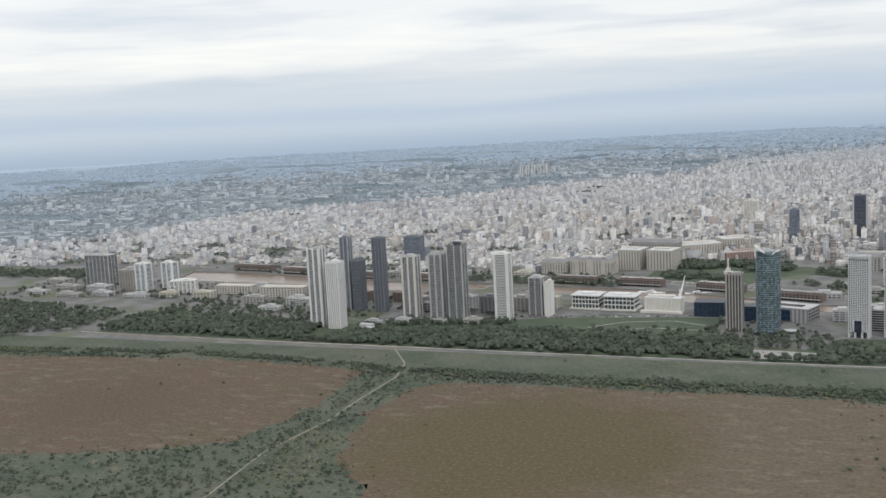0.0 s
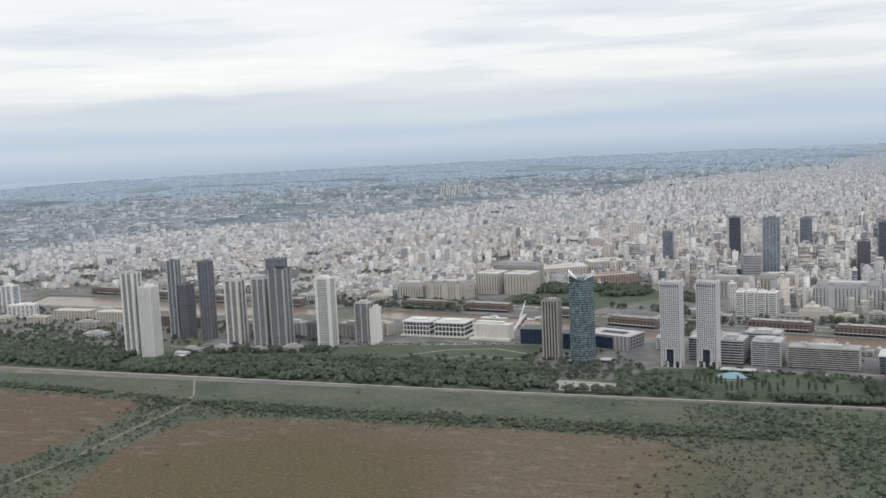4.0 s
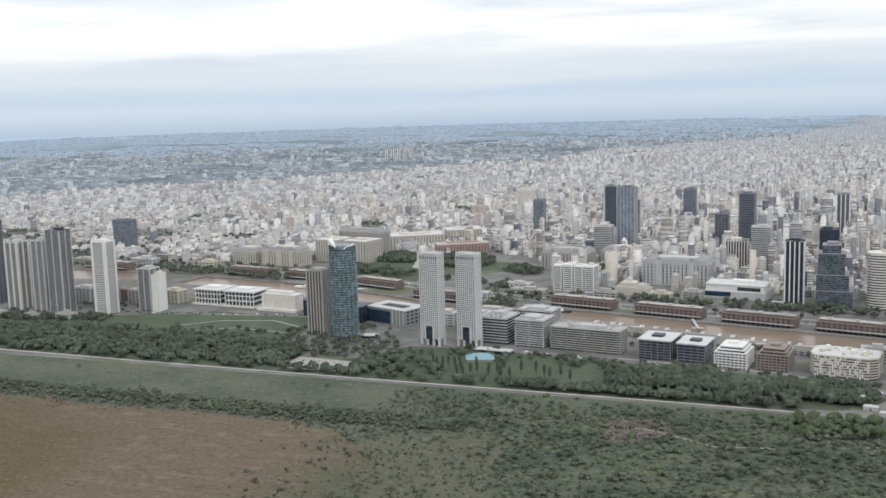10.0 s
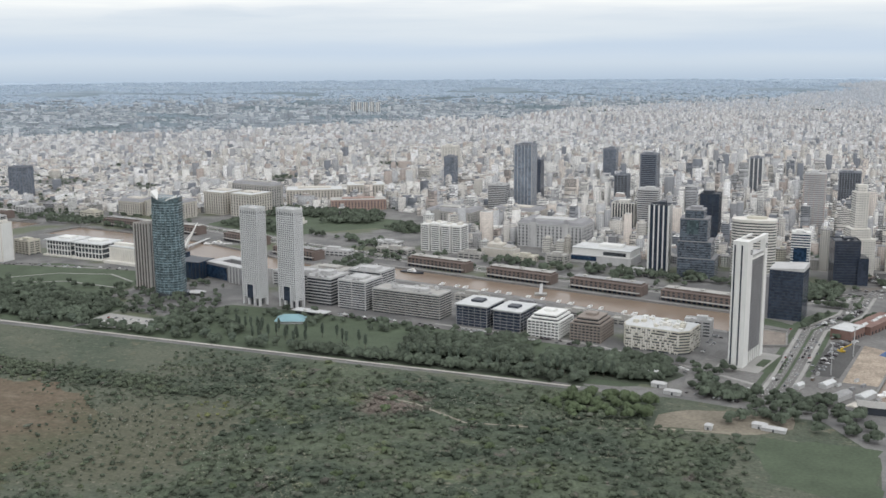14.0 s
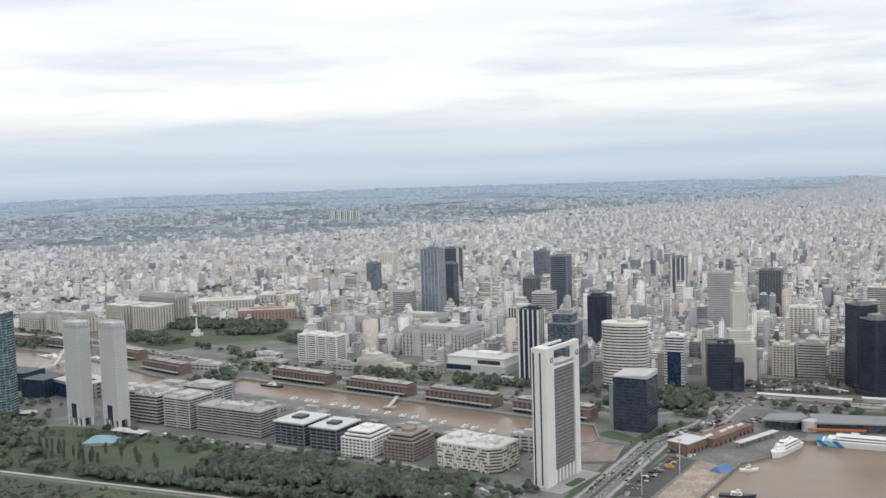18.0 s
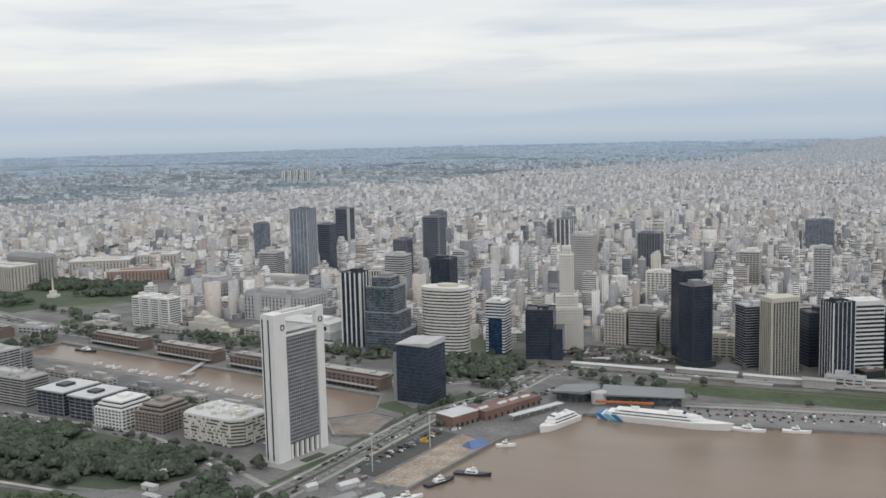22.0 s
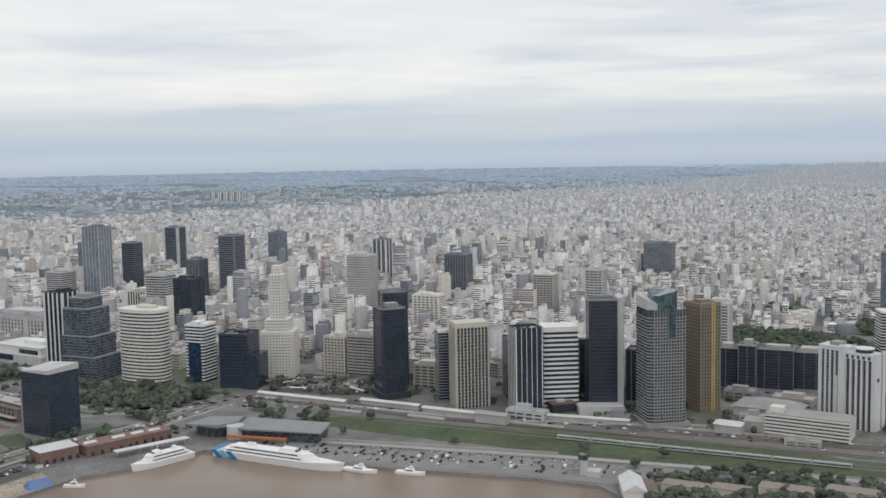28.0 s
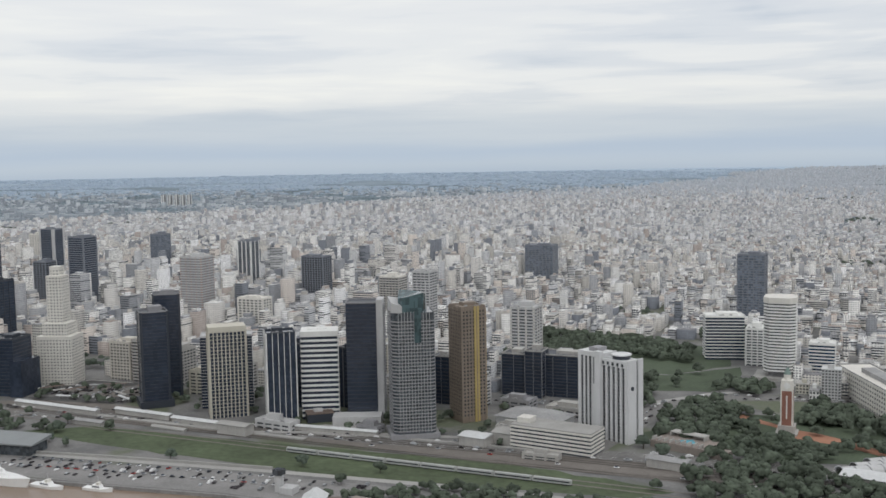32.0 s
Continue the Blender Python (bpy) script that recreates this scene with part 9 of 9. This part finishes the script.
rnd = random.Random(11)
PITCH, STREET = 96.0, 11.0
lots = []
far_trees = []
suburb_trees = []
sheds = []
by = 2060.0
while by < 9200:
    bx = -8200.0 + rnd.uniform(0, 96)
    while bx < 1900:
        cx, cy = bx + PITCH / 2, by + PITCH / 2
        rad = math.hypot(cx - 700, cy - 600)
        seen = cx > -1.12 * cy - 150 and cx < 1800 + 0.02 * cy and rad < 8450
        if seen and cy > along(FRONT, cx) - PITCH * 0.7:
            dense = cx - along(EDGE, cy)
            core = math.exp(-((cx - 500) / 1200.0) ** 2 - ((cy - 2700) / 900.0) ** 2)
            n1 = noise.noise(Vector((cx * 0.0011, cy * 0.0011, 5)))
            if dense > -120 + n1 * 500:
                patchy = 0.55 * min(1.0, max(0.0, (-500 - cx) / 700)) * min(1.0, max(0.0, (3100 - cy) / 500))
                green = rnd.random() < 0.02 + 0.25 * patchy
                if green:
                    for k in range(22):
                        far_trees.append((bx + rnd.uniform(12, 84), by + rnd.uniform(12, 84), rnd.uniform(0.9, 1.4)))
                else:
                    fine = 1.0 if rad < 2400 else max(0.52, 1.0 - 0.48 * (rad - 2400) / 4000)
                    rows = min(8, round(4.4 / fine))
                    for r in range(rows):
                        dd = (PITCH - STREET) / rows
                        y0 = by + STREET + r * dd
                        if rnd.random() < patchy:
                            for k in range(3):
                                far_trees.append((bx + rnd.uniform(8, 88), y0 + rnd.uniform(0, dd), rnd.uniform(0.7, 1.2)))
                            continue
                        x = bx + STREET
                        while x < bx + PITCH - 6 * fine:
                            w = rnd.uniform(7, 15) * fine
                            if rnd.random() < 0.13:
                                w *= rnd.uniform(1.6, 2.4)
                            w = min(w, bx + PITCH - x)
                            if w < 6 * fine:
                                break
                            u = rnd.random()
                            mean = 13.0 + 9 * core + 5 * max(-1, n1 * 2)
                            h = (mean * rnd.uniform(0.3, 0.85) if u < 0.60 else mean * rnd.uniform(0.85, 1.5) if u < 0.93 else mean * rnd.uniform(1.6, 2.7)) * fine ** 0.8
                            deep = dd * rnd.uniform(0.66, 0.97)
                            lots.append((x + w / 2, y0 + deep / 2 + (dd - deep) * rnd.random(), w * rnd.uniform(0.88, 1.0), deep, h))
                            if rnd.random() < 0.05:
                                far_trees.append((x + w / 2, y0 - 4, rnd.uniform(0.6, 0.95)))
                            x += w
            else:
                u = rnd.random()
                wood = noise.noise(Vector((cx * 0.0016, cy * 0.0030, 9)))
                for k in range(3 if wood < 0.1 else 7):
                    suburb_trees.append((bx + rnd.uniform(0, 96), by + rnd.uniform(0, 96), rnd.uniform(0.7, 1.3)))
                if wood < 0.25:
                    if u < 0.22:
                        for k in range(2):
                            sheds.append((cx + rnd.uniform(-10, 10), by + 26 + 44 * k, rnd.uniform(40, 80), rnd.uniform(18, 34), rnd.uniform(7, 11)))
                    else:
                        for k in range(13):
                            sheds.append((bx + rnd.uniform(6, 90), by + rnd.uniform(6, 90), rnd.uniform(9, 22), rnd.uniform(8, 16), rnd.uniform(3.5, 7) if rnd.random() < 0.955 or rad > 6300 else rnd.uniform(12, 30)))
        bx += PITCH
    by += PITCH


def free(x, y, w, d):
    if y - d / 2 < along(FRONT, x):
        return False
    if y > 3250 and x > -1500:
        return True
    for a, b, c, e in TAKEN:
        if a < x + w / 2 and x - w / 2 < b and c < y + d / 2 and y - d / 2 < e:
            return False
    return not any(inside(p, x, y) for p in PARKS)


lots = [l for l in lots if free(l[0], l[1], l[2], l[3])]
front_lots = sorted((l for l in lots if l[0] > -900), key=lambda l: l[1] - along(FRONT, l[0]))[:98]
front_set = set(front_lots)
rest = [l for l in lots if l not in front_set]


def boxes(rows):
    """Open-bottomed boxes: x, y, z, w, d, h."""
    a = np.array(rows, dtype=np.float64)
    x0, x1, y0, y1 = a[:, 0] - a[:, 3] / 2, a[:, 0] + a[:, 3] / 2, a[:, 1] - a[:, 4] / 2, a[:, 1] + a[:, 4] / 2
    z0, z1 = a[:, 2], a[:, 2] + a[:, 5]
    v = np.stack([np.stack(c, 1) for c in ((x0, y0, z0), (x1, y0, z0), (x1, y1, z0), (x0, y1, z0), (x0, y0, z1), (x1, y0, z1), (x1, y1, z1), (x0, y1, z1))], 1)
    q = np.array([(4, 5, 6, 7), (0, 1, 5, 4), (1, 2, 6, 5), (2, 3, 7, 6), (3, 0, 4, 7)])
    return v.reshape(-1, 3), (np.arange(len(a))[:, None, None] * 8 + q[None]).reshape(-1, 4)


def district(name, rows, material, label):
    v, q = boxes(rows)
    tagged(new(name, np_mesh(name, v, q, [material])), label, "buildings", kind="stuff")


body, far_body, rim_body, strips = [], [], [], []
for x, y, w, d, h in rest:
    z = view_rise(x, y) - 2
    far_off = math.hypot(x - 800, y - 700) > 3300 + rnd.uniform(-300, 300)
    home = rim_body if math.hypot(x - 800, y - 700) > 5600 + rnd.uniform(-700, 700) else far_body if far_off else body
    home.append((x, y, z, w, d, h + 2))
    u = rnd.random()
    near = math.hypot(x - 900, y - 900) < 2300
    if u < (0.3 if far_off else 0.8):
        rw, rd = w * rnd.uniform(0.25, 0.55), d * rnd.uniform(0.2, 0.45)
        home.append((x + rnd.uniform(-0.2, 0.2) * w, y + rnd.uniform(-0.25, 0.25) * d, z + h + 2, rw, rd, rnd.uniform(2.2, 5.0)))
    if u < 0.35 and not far_off:
        s = rnd.uniform(0.5, 0.8)
        home.append((x, y + d * 0.08, z + h + 2, w * s, d * s, rnd.uniform(2.5, 6.0)))
    if near and rnd.random() < 0.4:
        n = max(2, int(h / 2.9))
        for i in range(n):
            strips.append((x, y, z + 2 + i * h / n + h / n * 0.42, w + 0.16, d + 0.16, h / n * 0.42))
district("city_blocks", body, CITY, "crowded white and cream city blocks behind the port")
district("outer_city_blocks", rim_body, HAZY_RIM, "small grey-blue city blocks close under the horizon")
district("far_city_blocks", far_body, HAZY_CITY, "pale crowded city blocks out to the horizon")
v, q = boxes(strips)
q = q.reshape(-1, 5, 4)
q = np.concatenate([q[:, 1, :], q[::5, 2, :], q[::7, 4, :]])
keep = np.random.default_rng(3).random(len(q)) < 0.85
tagged(new("city_windows", np_mesh("city_windows", v, q[keep], [G_GREY])), "rows of dark windows on city blocks", "windows", kind="stuff")
homes = [(x, y, view_rise(x, y) - 2, w, d, h + 2) for x, y, w, d, h in sheds if free(x, y, w, d)]
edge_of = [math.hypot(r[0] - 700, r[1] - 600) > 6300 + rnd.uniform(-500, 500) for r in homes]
district("suburb", [r for r, e in zip(homes, edge_of) if not e], HAZY_SUBURB, "low grey-blue suburb houses and long white sheds")
district("far_suburb", [r for r, e in zip(homes, edge_of) if e], HAZY_PLAIN, "blue-grey roofs of the suburbs at the horizon")
SUBURB_CROWNS = [crown_data(70 + s, 1, 1, 8.0, 7.0, 3.0, 1, 5) for s in range(3)]
FAR_CROWNS = [crown_data(60 + s, 4, 1, 6.5, 7.0, 1.6, 2, 5) for s in range(3)]
scatter("city_trees", [(x, y, view_rise(x, y), s) for x, y, s in far_trees if free(x, y, 6, 6)], FAR_CROWNS, LEAF, "street and yard trees between the city blocks", "trees")
scatter("suburb_trees", [(x, y, view_rise(x, y), s) for x, y, s in suburb_trees if free(x, y, 6, 6) and math.hypot(x - 700, y - 600) < 6600], SUBURB_CROWNS, HAZY_LEAF, "blue-green trees of the distant suburbs", "trees")

# the front rows of the city, house by house
ROOFS = [ROOF_GREY, ROOF_PALE, STONE, ROOF_GREY]
for k, (x, y, w, d, h) in enumerate(front_lots):
    r = random.Random(k)
    wall = r.choice(WALLS)
    t = thing("city_building", {"white_render": "white", "warm_white_render": "warm white", "cream_stucco": "cream", "grey_stone": "grey stone", "light_grey_concrete": "light grey", "grey_concrete": "grey", "beige_concrete": "beige"}[wall.name] + " city building of %d floors with a flat roof" % max(2, int(h / 2.9)), "building", x, y, view_rise(x, y), group="city front buildings")
    part("body", Geo().box(-w / 2, -d / 2, -1, w / 2, d / 2, h), wall, t)
    n = max(2, int(h / 2.9))
    fh = h / n
    g = Geo()
    bays = max(3, int(w / 3.0))
    for i in range(bays):
        a = -w / 2 + w * (i + 0.22) / bays
        g.box(a, -d / 2 - 0.08, 0, a + w / bays * 0.56, -d / 2 + 0.3, fh * 0.5)
    side = max(3, int(d / 3.4))
    for i in range(side):
        a = -d / 2 + d * (i + 0.25) / side
        g.box(w / 2 - 0.3, a, 0, w / 2 + 0.08, a + d / side * 0.5, fh * 0.5)
        g.box(-w / 2 - 0.08, a, 0, -w / 2 + 0.3, a + d / side * 0.5, fh * 0.5)
    one, rows_all = list(g.v), Geo()
    for i in range(n):
        lift_z, n0 = i * fh + fh * 0.35, len(rows_all.v)
        rows_all.v += [(a, b, c + lift_z) for a, b, c in one]
        rows_all.f += [tuple(n0 + q for q in face) for face in g.f]
    part("glazing", rows_all, G_DARK, t)["kind"] = "stuff"
    roof = part("roof", Geo().box(-w / 2 - 0.25, -d / 2 - 0.25, h, w / 2 + 0.25, d / 2 + 0.25, h + 0.9), r.choice(ROOFS), t)
    rw, rd = w * r.uniform(0.3, 0.5), d * r.uniform(0.2, 0.4)
    ox, oy = r.uniform(-0.2, 0.2) * w, r.uniform(-0.2, 0.25) * d
    part("roof_house", Geo().box(ox - rw / 2, oy - rd / 2, h + 0.9, ox + rw / 2, oy + rd / 2, h + r.uniform(3.4, 6)), wall, roof)


# ---- the plan brought to the scale of the walk ----
for ob in list(scene.objects):
    if ob.parent is None and ob.type in ("MESH", "EMPTY"):
        ob.matrix_basis = Matrix.Scale(SCALE, 4) @ ob.matrix_basis
